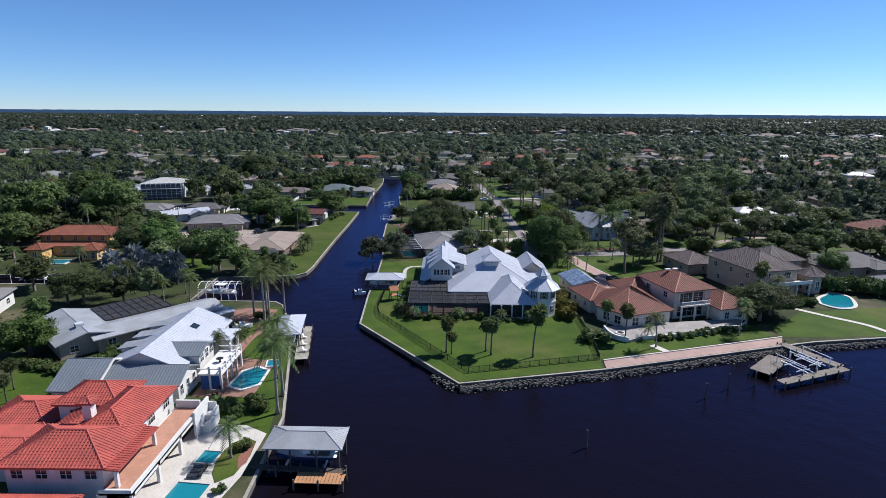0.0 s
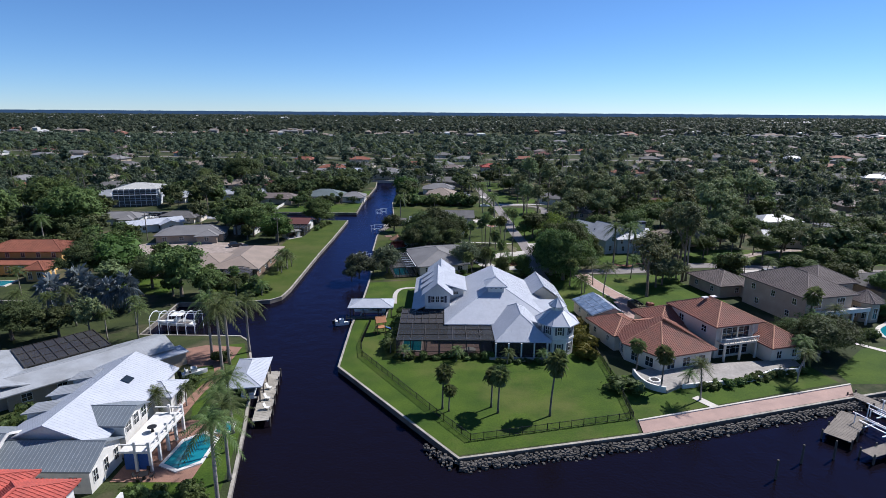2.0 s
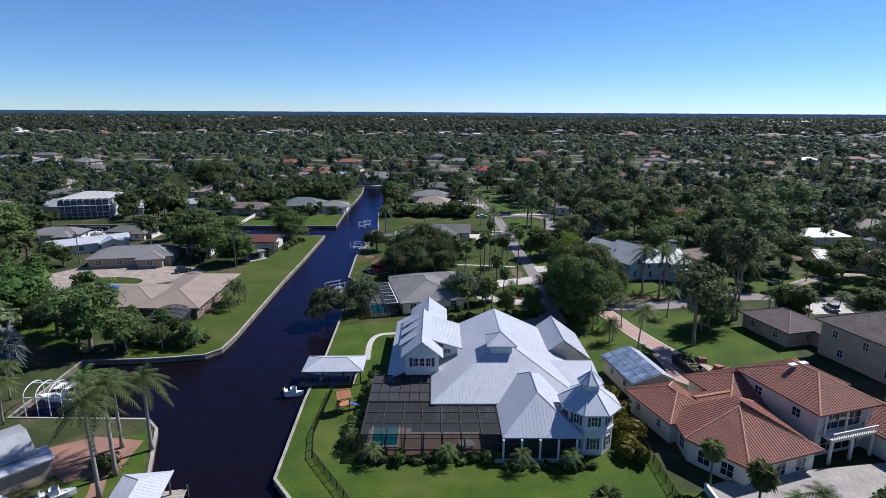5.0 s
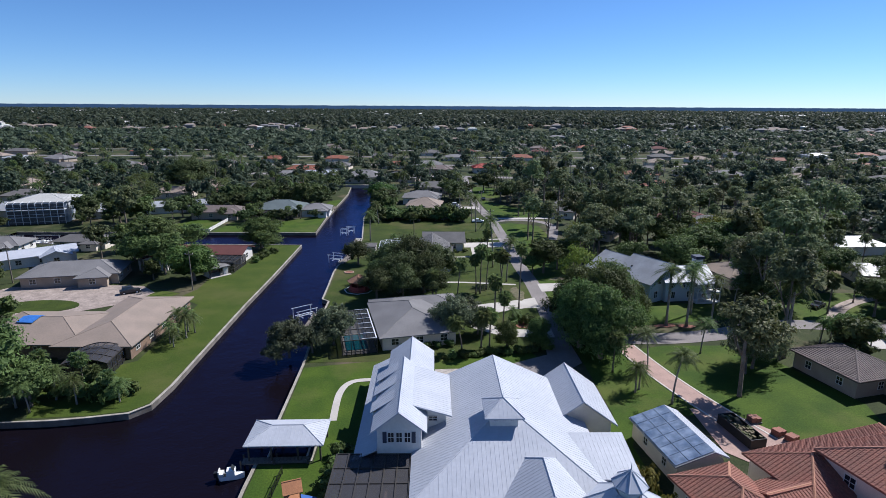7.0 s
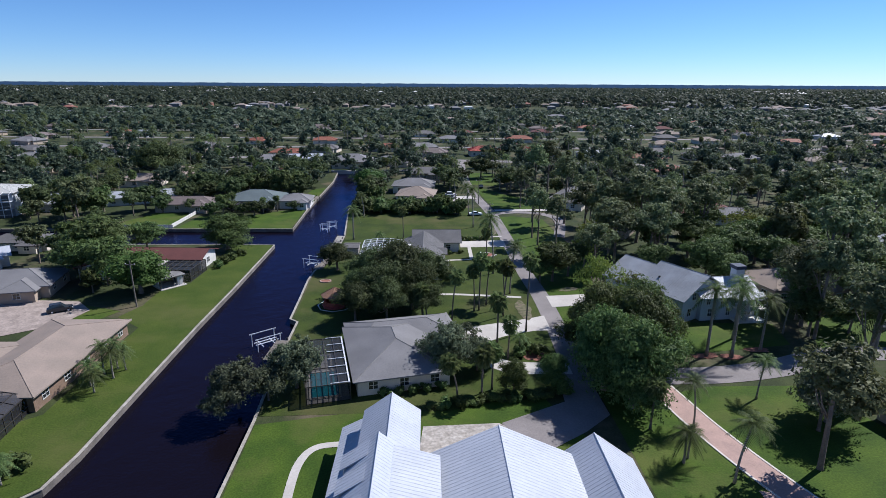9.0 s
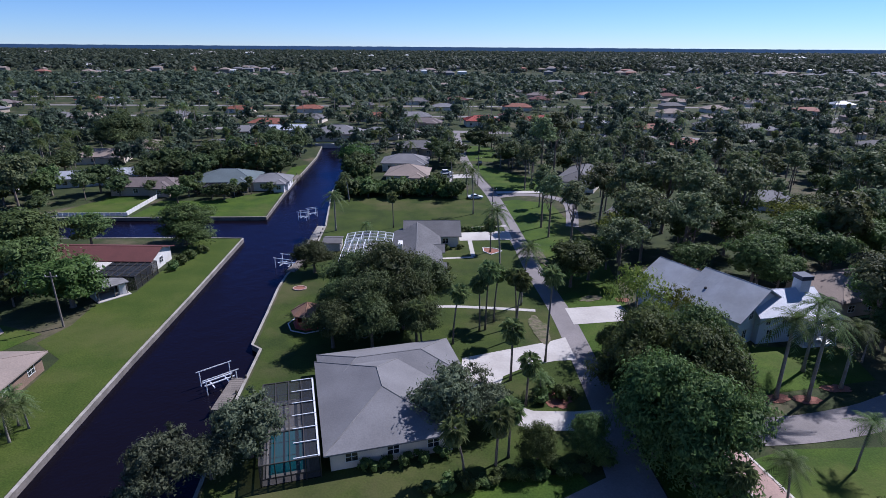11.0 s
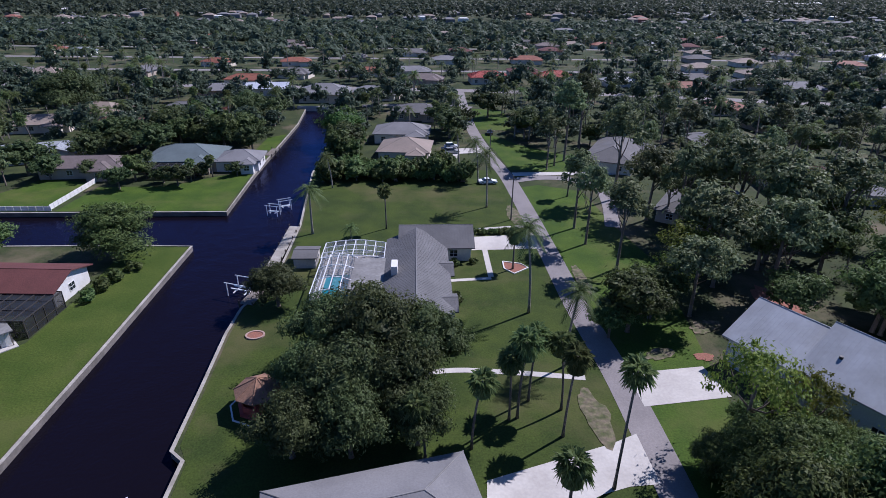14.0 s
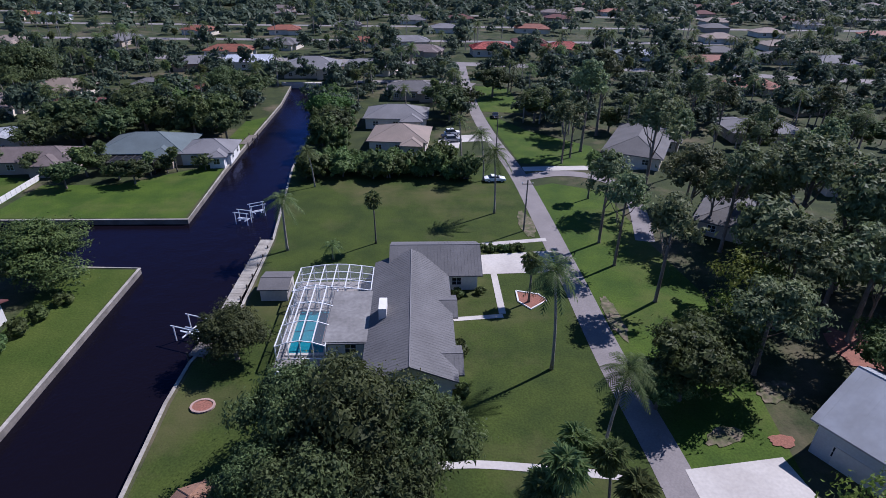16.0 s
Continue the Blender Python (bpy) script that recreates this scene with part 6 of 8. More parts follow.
for k in (4, 5, 6, 7, 0):
    a8 = radians(45 * k)
    window(rot, pose(8.4 + 2.6 * math.cos(a8), -7.4 + 2.6 * math.sin(a8), 0.8, 0, 0, 45 * k - 90), 1.3, 2.6)
volume(h, 3.0, 10.0, -6.0, -1.0, 4.4, "flat", 0, TAN, TILE_BROWN, "", 0.3)
volume(h, -13.4, -3.4, 12.4, 24.0, 3.2, "hip", 0.40, TAN, TILE_BROWN, "tile", 0.7, wins=(("W", 2, 1.0, 1.2, 1.4), ("S", 1, 1.0, 1.2, 1.4)), cap=TILE_BROWN)
volume(h, -7.4, -3.6, 8.6, 12.6, 3.0, "gable_y", 0.4, TAN, TILE_BROWN, "tile", 0.4, cap=TILE_BROWN)
bal = part("balcony", Shape().box(-7.0, 5.6, -11.0, -8.6, 3.2, 3.5), WHITE, h, "white balcony on columns")
part("parapet", Shape().box(-7.0, 5.6, -11.0, -10.85, 3.5, 4.1), WHITE, bal)
for x in (-6.7, -2.7, 1.3, 5.3):
    part("column", Shape().tube([(x, -10.7, 0), (x, -10.7, 3.2)], 0.22, 8), WHITE, bal)
window(h, pose(-3.2, -8.6, 0.4, 0, 0, 180), 9, 2.5, WHITE, 5)
pool("swimming_pool", "turquoise kidney-shaped pool with a white rim", smooth_line([(93.4, 130.2), (95.2, 127.4), (99.0, 127.8), (101.6, 131.2), (103.4, 135.8), (101.2, 138.6), (98.2, 136.2), (95.2, 133.8), (93.4, 130.2)], 4)[:-1], 0.1, 0.9)

# ---- red-tiled house on the near bank ----
h = thing("red_tile_house", "white stucco house with bright red tile roofs and balcony", "house")
kw = dict(cap=TILE_RED)
volume(h, -50.6, -39.2, 56.0, 63.8, 5.6, "hip", 0.46, WHITE, TILE_RED, "tile", 0.7, wins=(("S", 4, 3.7, 1.5, 1.3),), **kw)
volume(h, -46.6, -39.9, 62.0, 74.4, 5.6, "hip", 0.46, WHITE, TILE_RED, "tile", 0.6, wins=(("E", 3, 3.6, 1.8, 1.6),), **kw)
volume(h, -53.6, -45.4, 69.8, 76.0, 5.6, "hip", 0.5, WHITE, TILE_RED, "tile", 0.6, wins=(("S", 2, 3.6, 1.1, 1.1),), **kw)
volume(h, -51.0, -44.0, 63.6, 70.4, 4.6, "hip", 0.3, WHITE, TILE_RED, "tile", 0.4, **kw)
volume(h, -63.6, -54.4, 67.8, 75.6, 3.2, "hip", 0.36, WHITE, TILE_RED, "tile", 0.6, wins=(("S", 2, 1.0, 1.4, 1.4),), **kw)
volume(h, -63.0, -50.8, 60.4, 67.4, 3.4, "hip", 0.14, WHITE, TILE_RED, "tile", 0.5, **kw)
volume(h, -62.0, -41.0, 42.5, 53.6, 3.1, "hip", 0.30, WHITE, TILE_RED, "tile", 0.6, **kw)
over = [Vector(q) for q in ((-38.5, 55.3, 5.5), (-36.9, 55.3, 5.36), (-36.9, 64.5, 5.36), (-38.5, 64.5, 5.5))]
roof(h, [over], [], TILE_RED, "tile", name="balcony_roof", thick=0.16)
ch = part("chimney", Shape().box(-46.6, -45.5, 64.6, 65.7, 5.5, 8.7), WHITE, h, "white stucco chimney with a tiled cap")
pl, rd, _ = roof_planes("hip", -47.1, -45.0, 64.1, 66.2, 8.7, 0.5)
roof(ch, pl, rd, TILE_RED, "tile", name="cap")
window(ch, pose(-45.5, 65.15, 7.7, 0, 0, -90), 0.5, 0.7)
bal = part("balcony", Shape().box(-39.0, -35.2, 54.4, 73.6, 2.8, 3.05), TERRACOTTA_FLOOR, h, "terracotta-floored balcony with a white parapet")
part("parapet", Shape().box(-35.5, -35.2, 54.4, 73.6, 2.4, 3.5).box(-39.0, -35.5, 73.3, 73.6, 2.8, 4.2).box(-39.0, -35.5, 54.4, 54.7, 2.8, 3.5), WHITE, bal)
part("stair_wall", Shape().box(-35.2, -34.9, 70.2, 75.0, 0, 4.0).box(-34.9, -33.8, 74.7, 75.0, 0, 3.2).box(-33.8, -33.5, 73.2, 75.0, 0, 2.6).box(-33.8, -33.5, 71.6, 73.2, 0, 1.8).box(-34.9, -33.8, 73.2, 74.7, 0, 2.0).box(-34.9, -33.8, 71.6, 73.2, 0, 1.1), WHITE, bal)
for y in (54.8, 60.6, 66.4, 72.2):
    part("column", Shape().box(-35.6, -35.2, y - 0.22, y + 0.22, 0, 2.8), WHITE, bal)
for y in (55.6, 64.0):
    part("column", Shape().box(-37.6, -37.2, y - 0.2, y + 0.2, 3.05, 5.25), WHITE, bal)
window(h, pose(-39.2, 66, 0.3, 0, 0, -90), 9, 2.3, WHITE, 5)
part("wall", Shape().box(-39.4, -39.2, 54.6, 73.4, 0, 2.8), WHITE, h)
pool("swimming_pool", "blue rectangular pool in a white deck", rect(-31.2, 57.4, 4.2, 5.6, -6), 0.12)
pool("hot_tub", "square blue spa in the white deck", rect(-31.4, 65.6, 2.4, 2.6, -6), 0.14, 0.35)
for y in (61.4, 62.4, 63.3):
    l = thing("sun_lounger", "dark sun lounger beside the pool", "sun lounger", pose(-31.4, y, 0.06, 0, 0, 8), "sun loungers by the pool")
    part("frame", Shape().box(-0.9, 0.9, -0.3, 0.3, 0.28, 0.34), BLACK, l)
    part("cushion", Shape().box(-0.9, 0.3, -0.28, 0.28, 0.34, 0.42).add([(0.3, -0.28, 0.36), (0.95, -0.28, 0.75), (0.95, 0.28, 0.75), (0.3, 0.28, 0.36)], [(0, 1, 2, 3)]), CAR_DARK, l)
    for lx in (-0.8, 0.8):
        for ly in (-0.25, 0.25):
            part("leg", Shape().box(lx - 0.03, lx + 0.03, ly - 0.03, ly + 0.03, 0, 0.28), BLACK, l)


def garden_chair():
    """A dark metal patio chair: seat, slanted back, four legs."""
    c = thing("patio_chair", "dark metal patio chair on the brick terrace", "chair", group="chairs round the patio table")
    part("seat", Shape().box(-0.24, 0.24, -0.24, 0.24, 0.42, 0.47), BLACK, c)
    part("backrest", Shape().add([(-0.24, 0.2, 0.46), (0.24, 0.2, 0.46), (0.24, 0.34, 0.95), (-0.24, 0.34, 0.95), (-0.24, 0.24, 0.46), (0.24, 0.24, 0.46), (0.24, 0.38, 0.95), (-0.24, 0.38, 0.95)], [(0, 1, 2, 3), (7, 6, 5, 4), (0, 4, 5, 1), (3, 2, 6, 7), (0, 3, 7, 4), (1, 5, 6, 2)]), BLACK, c)
    for lx in (-0.21, 0.21):
        for ly in (-0.21, 0.21):
            part("leg", Shape().box(lx - 0.02, lx + 0.02, ly - 0.02, ly + 0.02, 0, 0.42), BLACK, c)
    return c


chair0 = garden_chair()
chair0.matrix_basis = pose(-36.0, 82.6, 0.06, 0, 0, -90)
base0 = chair0.matrix_basis.copy()
for k in range(1, 4):
    a = radians(90 * k)
    chair0.matrix_basis = Matrix.Identity(4)
    copy_thing(chair0, pose(-37.0 + 1.0 * math.cos(a), 82.6 + 1.0 * math.sin(a), 0.06, 0, 0, -90 + 90 * k))
chair0.matrix_basis = base0
pt = thing("patio_table", "round dark patio table on the brick terrace", "table", pose(-37.0, 82.6, 0.06))
part("tabletop", Shape().prism(ellipse(0, 0, 0.6, 0.6, 16), 0.7, 0.75), BLACK, pt)
part("leg", Shape().tube([(0, 0, 0), (0, 0, 0.7)], [0.3, 0.05], 8), BLACK, pt)

# ---- metal-roofed house with white balconies ----
h = thing("metal_roof_house", "white house with grey and blue standing-seam metal roofs and white balconies", "house")
volume(h, -60.2, -53.8, 77.4, 88.4, 3.5, "gable_x", 0.45, WHITE, METAL_BLUE, "seam", 0.5, wins=(("S", 2, 1.0, 1.2, 1.4),))
volume(h, -53.6, -41.8, 79.8, 86.4, 3.4, "gable_x", 0.46, WHITE, METAL_BLUE, "seam", 0.5, wins=(("S", 3, 1.0, 1.2, 1.4), ("E", 3, 1.0, 1.0, 1.8)))
part("barge_board", Shape().beam((-53.2, 76.9, 3.5), (-53.2, 82.9, 6.2), 0.18, 0.3).beam((-53.2, 88.9, 3.5), (-53.2, 82.9, 6.2), 0.18, 0.3), WHITE, h, "white gable trim board")
volume(h, -55.4, -43.2, 84.0, 104.8, 4.2, "gable_y", 0.42, WHITE, METAL, "seam", 0.6, wins=(("N", 2, 1.0, 1.4, 1.6), ("E", 2, 1.0, 1.6, 1.8)))
volume(h, -48.4, -41.4, 87.0, 92.8, 5.0, "gable_x", 0.35, WHITE, METAL_BLUE, "seam", 0.4, wins=(("E", 3, 3.4, 1.4, 1.7),))
volume(h, -46.0, -40.4, 97.5, 102.5, 3.4, "hip", 0.4, WHITE, METAL, "seam", 0.4, wins=(("E", 1, 0.8, 1.8, 1.8),))
for y in (91.1, 96.0, 100.9):
    dm = part("dormer", Shape().box(-56.2, -52.6, y - 1.25, y + 1.25, 3.4, 4.95), WHITE, h, "white shed dormer with a grey metal roof")
    pl = [[Vector((-56.8, y + 1.6, 4.9)), Vector((-56.8, y - 1.6, 4.9)), Vector((-51.6, y - 1.6, 5.75)), Vector((-51.6, y + 1.6, 5.75))]]
    roof(dm, pl, [], METAL_GREY, "seam", name="dormer_roof", thick=0.14)
    window(dm, pose(-56.2, y, 3.9, 0, 0, 90), 1.4, 0.8)
part("skylight", Shape().add([(-47.2, 97, 6.30), (-46.0, 97, 5.80), (-46.0, 98.6, 5.80), (-47.2, 98.6, 6.30)], [(0, 1, 2, 3)]), GLASS, h)
bal = part("balcony", Shape().box(-40.6, -36.6, 84.0, 93.6, 2.7, 3.0), WHITE, h, "white balcony with square posts and rails")
for x, y in [(-36.8, 84.2 + 2.3 * i) for i in range(5)] + [(-38.6, 84.2), (-38.6, 93.4)]:
    part("post", Shape().box(x - 0.17, x + 0.17, y - 0.17, y + 0.17, 0, 4.3), WHITE, bal)
part("rail", Shape().box(-36.9, -36.7, 84.2, 93.4, 3.8, 3.95).box(-36.9, -36.7, 84.2, 93.4, 3.2, 3.3).box(-40.6, -36.7, 84.1, 84.25, 3.8, 3.95).box(-40.6, -36.7, 93.4, 93.55, 3.8, 3.95), WHITE, bal)
part("canvas", Shape().box(-40.2, -37.0, 84.3, 84.36, 0.2, 2.6), CLOTH_BLUE, bal, "blue canvas screen below the balcony")
tb = thing("patio_table", "dark patio table with an umbrella on the balcony", "table", pose(-38.6, 88.6, 3.0))
part("tabletop", Shape().prism(ellipse(0, 0, 0.6, 0.6, 14), 0.7, 0.76), BLACK, tb)
part("leg", Shape().tube([(0, 0, 0), (0, 0, 0.7)], [0.25, 0.06], 8), BLACK, tb)
pool("swimming_pool", "blue-tiled pool with angled ends in a white rim", [(-36.0, 85.6), (-33.6, 84.4), (-31.4, 86.2), (-31.4, 91.2), (-33.6, 92.6), (-35.6, 90.6)], 0.12, 0.6, WHITE)
pool("hot_tub", "small white-rimmed spa beside the pool", rect(-31.2, 94.2, 2.2, 2.4, 10), 0.18, 0.35, WHITE)

# ---- long grey metal-roofed house ----
h = thing("long_metal_house", "long low house with a pale grey metal roof", "house", pose(-61, 109, 0, 0, 0, 47))
volume(h, -11, 13.0, -3.6, 3.8, 3.0, "gable_x", 0.24, TAN, METAL_GREY, "seam", 0.9, wins=(("S", 5, 0.9, 1.5, 1.4), ("E", 1, 0.8, 2.4, 1.8)))
volume(h, -17.0, -7.6, -2.4, 14.6, 3.1, "gable_y", 0.26, TAN, METAL_GREY, "seam", 0.8, wins=(("W", 3, 0.9, 1.4, 1.4), ("S", 2, 0.9, 1.5, 1.4)))
volume(h, 8.0, 14.8, -6.4, -3.4, 2.5, "flat", 0, TAN, METAL, "", 0.4)
part("roof_unit", Shape().box(-13.2, -11.8, 1.0, 2.2, 4.2, 5.1), GREYWALL, h, "grey rooftop air-conditioning unit")
screen_cage("pool_enclosure", "dark bronze screened pool enclosure behind the long house", pose(-61, 109, 0, 0, 0, 47) @ pose(-0.6, 9.6, 0), 13, 10.4, 3.4, BRONZE, SCREEN, 8, roof_screen=SCREEN_ROOF)

# ---- ochre villa ----
h = thing("ochre_villa", "ochre stucco villa with orange tile roofs and two small towers", "house", pose(-120, 182.4, 0, 0, 0, 2))
volume(h, -12, 9.8, -4.8, 5.2, 5.3, "hip", 0.38, YELLOW, TILE_ORANGE, "tile", 0.9, wins=(("S", 5, 3.4, 1.2, 1.5), ("E", 2, 3.4, 1.2, 1.5)), cap=TILE_ORANGE)
volume(h, -11, 8.6, -11.4, -4.9, 3.0, "flat", 0, YELLOW, TILE_ORANGE, "", 0.3, wins=(("S", 5, 0.6, 1.6, 2.0), ("E", 2, 0.6, 1.4, 1.8)))
volume(h, 7.9, 12.6, -17.6, -12.4, 3.3, "hip", 0.6, YELLOW, TILE_ORANGE, "tile", 0.7, wins=(("S", 2, 0.6, 1.1, 2.0), ("E", 2, 0.6, 1.1, 2.0)), cap=TILE_ORANGE)
volume(h, -8.6, -4.2, -17.2, -12.6, 3.3, "hip", 0.6, YELLOW, TILE_ORANGE, "tile", 0.6, wins=(("S", 1, 0.6, 1.4, 2.0),), cap=TILE_ORANGE)
pool("swimming_pool", "blue pool before the ochre villa", rect(-119, 162.5, 9, 4.4, 4), 0.12, 0.8)

# ---- houses beyond, one by one ----
def bungalow(at, blocks, wall_mat, roof_mat, label, ribs="", cap=None, name="house", group="", frame_mat=None):
    """A house of one or more hipped or gabled blocks: (x0, x1, y0, y1, eave, kind, pitch)."""
    h = thing(name, label, "house", at, group)
    for k, (x0, x1, y0, y1, eave, kind, pitch) in enumerate(blocks):
        n, m = max(1, int((x1 - x0) / 4.5)), max(1, int((y1 - y0) / 4.5))
        floors = [0.9] if eave < 4.5 else [0.9, 3.7]
        wins = [(sd, n if sd in "SN" else m, z, 1.5, 1.4) for z in floors for sd in ("S", "E", "W")]
        volume(h, x0, x1, y0, y1, eave, kind, pitch, wall_mat, roof_mat, ribs, 0.7, cap=cap, wins=wins, frame_mat=frame_mat)
    return h


BROWN_WALL = mat("brown_brick_wall", (0.22, 0.15, 0.105), 0.9, 0, 0.25, 6, 0.6, 0.3)
TARP = mat("blue_tarpaulin", (0.05, 0.16, 0.50), 0.5, 0, 0.2, 3, 0.6, 0.2)
h2 = bungalow(pose(0.2, 184.2, 0, 0, 0, 13), [(-8.4, 5.8, -9.6, 9.0, 2.8, "hip", 0.34), (-8.0, 10.2, 1.6, 10.9, 2.8, "hip", 0.36)], CREAM, SHINGLE_GREY, "low house with a weathered grey shingle hip roof", cap=FLAT_ROOF)
part("roof_vent", Shape().box(-3.6, -3.1, 6.2, 6.6, 4.0, 4.5), BLACK, h2)
part("garage_door", Shape().box(10.2, 10.26, 4.6, 9.6, 0.1, 2.4), WHITE, h2, "white ribbed garage door")
cage2 = screen_cage("pool_enclosure", "dark bronze screened pool enclosure with a pale ribbed roof edge", pose(-11.6, 179.0, 0, 0, 0, 13), 6.4, 15.6, 2.9, BRONZE, SCREEN, 4, roof_screen=SCREEN_THIN)
for i in range(7):
    part("roof_bar", Shape().box(0.4, 3.2, -7.7 + 2.55 * i, -7.6 + 2.55 * i, 2.98, 3.06), ALU, cage2, "white aluminium bar")
part("fascia", Shape().box(3.0, 3.2, -7.8, 7.8, 2.86, 3.0), ALU, cage2, "white aluminium fascia")
sheet("deck", rect(-11.6, 179.0, 6.2, 15.4, 13), 0.1, TERRACE, "grey stone pool deck under the screen", "pool deck")
pool("swimming_pool", "blue pool inside the screen enclosure", rect(-11.4, 176.4, 4.2, 7.5, 13), 0.14)

h3 = bungalow(pose(0, 0, 0), [(-1.4, 8.2, 224.0, 249.5, 2.9, "gable_y", 0.42), (0.8, 13.2, 246.8, 256.4, 2.9, "gable_x", 0.42), (-6.6, -1.3, 231.2, 241.6, 2.8, "flat", 0), (4.0, 8.9, 236.6, 240.6, 2.7, "gable_x", 0.36), (4.0, 8.9, 225.4, 229.4, 2.7, "gable_x", 0.36)], WHITE, TILE_ASH, "L-shaped house with an ash-grey ribbed roof and pale walls", "seam", cap=SHINGLE_GREY)
part("chimney", Shape().box(-0.6, 0.4, 234.4, 237.0, 3, 5.2), WHITE, h3, "white stucco chimney")
part("flat_roof_cover", Shape().box(-7.1, -1.0, 230.7, 242.1, 2.92, 3.0), FLAT_ROOF, h3, "stained pale flat roof")
screen_cage("pool_enclosure", "white aluminium pool enclosure with a domed frame", pose(-9.8, 236.4, 0), 6.0, 12.6, 2.9, ALU, SCREEN_PALE, 4, dome=0.8)
screen_cage("pool_enclosure", "white aluminium screen enclosure behind the house", pose(-7.6, 245.6, 0), 10.8, 6.4, 2.9, ALU, SCREEN_PALE, 6, dome=0.6)
sheet("deck", [(-13.2, 229.6), (-6.4, 229.6), (-6.4, 242), (-1.6, 242), (-1.6, 249.4), (-13.6, 249.4)], 0.1, TERRACE, "grey stone pool deck", "pool deck")
pool("swimming_pool", "blue pool under the domed screen", rect(-9.8, 236.8, 4.4, 9.2), 0.14)
sh = thing("garden_shed", "small brown-roofed garden shed by the canal", "shed")
volume(sh, -18.2, -14.4, 244.4, 249.0, 2.1, "gable_x", 0.2, CONCRETE, SHINGLE_DARK, "", 0.3)
bd = thing("flower_bed", "kite-shaped bed of mulch with a white edging", "flower bed")
kite = [(19.0, 246.2), (22.2, 245.2), (23.2, 243.6), (20.4, 241.4), (18.9, 243.4)]
part("mulch", Shape().prism(kite, 0.0, 0.1), MULCH, bd)
part("edging", strip(kite + kite[:1], 0.22, 0.0, 0.2), WHITE, bd)
for x, y, r in ((-19.5, 223.4, 1.25),):
    bd = thing("flower_bed", "oval brick-edged flower bed on the lawn", "flower bed")
    part("mulch", Shape().prism(ellipse(x, y, r, r * 0.8, 20), 0.0, 0.14), MULCH, bd)
    part("edging", strip(ellipse(x, y, r, r * 0.8, 20) + ellipse(x, y, r, r * 0.8, 20)[:1], 0.24, 0.0, 0.22), PINK_PAVER, bd)

# two-storey grey house under trees
gh = thing("grey_house", "grey two-storey house with pale standing-seam metal roofs under trees", "house", pose(52.5, 208.0, 0, 0, 0, 30))
volume(gh, -3.4, 9.4, 0.6, 10.4, 4.3, "gable_y", 0.5, GREYWALL, METAL_GREY, "seam", 0.7, wins=(("W", 2, 1.0, 1.4, 1.4), ("N", 2, 1.0, 1.4, 1.4)))
volume(gh, -3.4, 9.8, -9.0, 1.2, 4.8, "gable_y", 0.56, GREYWALL, METAL_GREY, "seam", 0.7, wins=(("W", 3, 1.0, 1.4, 1.5), ("S", 3, 1.0, 1.2, 1.7), ("S", 2, 4.2, 1.2, 1.6)))
part("roof_vent", Shape().tube([(-0.6, -1.0, 6.0), (-0.6, -1.0, 7.0)], 0.22, 8), BLACK, gh)
part("garage_door", Shape().box(-3.46, -3.4, 3.4, 8.4, 0.1, 2.4), WHITE, gh, "white ribbed garage door")
gw = thing("grey_house_wing", "grey front wing with white trim, porch and chimney", "house", pose(63.4, 204.6, 0, 0, 0, 7))
volume(gw, -5.6, 6.2, -4.2, 4.2, 4.9, "gable_x", 0.55, GREYWALL, METAL, "seam", 0.6, wins=(("S", 4, 3.3, 0.9, 1.5), ("S", 3, 0.8, 1.0, 1.7), ("E", 2, 3.3, 0.9, 1.4)))
chim = part("chimney", Shape().box(3.4, 5.2, -0.9, 0.9, 5, 9.2), GREYWALL, gw, "slate-blue clad chimney")
part("chimney_cap", Shape().box(3.2, 5.4, -1.1, 1.1, 9.2, 9.9), SHUTTER, chim, "dark navy louvred cap")
por = part("porch", Shape().box(1.0, 7.0, -6.6, -4.2, 2.6, 2.8).box(1.0, 7.0, -6.6, -4.2, 0.0, 0.4), WHITE, gw, "white two-level porch")
for x in (1.2, 3.1, 5.0, 6.9):
    part("post", Shape().box(x - 0.1, x + 0.1, -6.5, -6.3, 0.4, 4.8), WHITE, por)
part("rail", Shape().box(1.0, 7.0, -6.5, -6.4, 3.6, 3.7).box(1.0, 7.0, -6.5, -6.4, 3.1, 3.15), WHITE, por)
part("porch_roof", Shape().add([(0.7, -6.9, 4.8), (7.3, -6.9, 4.8), (7.3, -4.2, 5.3), (0.7, -4.2, 5.3), (0.7, -6.9, 4.9), (7.3, -6.9, 4.9), (7.3, -4.2, 5.4), (0.7, -4.2, 5.4)], [(0, 3, 2, 1), (4, 5, 6, 7), (0, 1, 5, 4), (1, 2, 6, 5), (2, 3, 7, 6), (3, 0, 4, 7)]), METAL, por)

# spit and side canal
bungalow(pose(0, 0, 0), [(-64.0, -50.8, 169.6, 195.0, 2.8, "hip", 0.27), (-81.0, -60.0, 170.4, 185.8, 2.8, "hip", 0.25)], BROWN_WALL, SHINGLE_TAN, "low L-shaped brown house with a broad tan shingle roof", cap=SHINGLE_TAN)
tarp = Shape().add([(-75.2, 176.0, 4.62), (-72.0, 175.8, 4.6), (-71.8, 178.1, 4.99), (-75.2, 178.2, 5.0), (-75.0, 179.6, 4.66), (-71.9, 179.4, 4.7), (-75.2, 176.0, 4.56), (-72.0, 175.8, 4.54), (-75.0, 179.6, 4.6), (-71.9, 179.4, 4.64)], [(0, 1, 2, 3), (3, 2, 5, 4), (6, 7, 1, 0), (4, 5, 9, 8)])
solo("roof_tarp", tarp, TARP, "bright blue tarpaulin laid over the roof ridge", "tarpaulin")
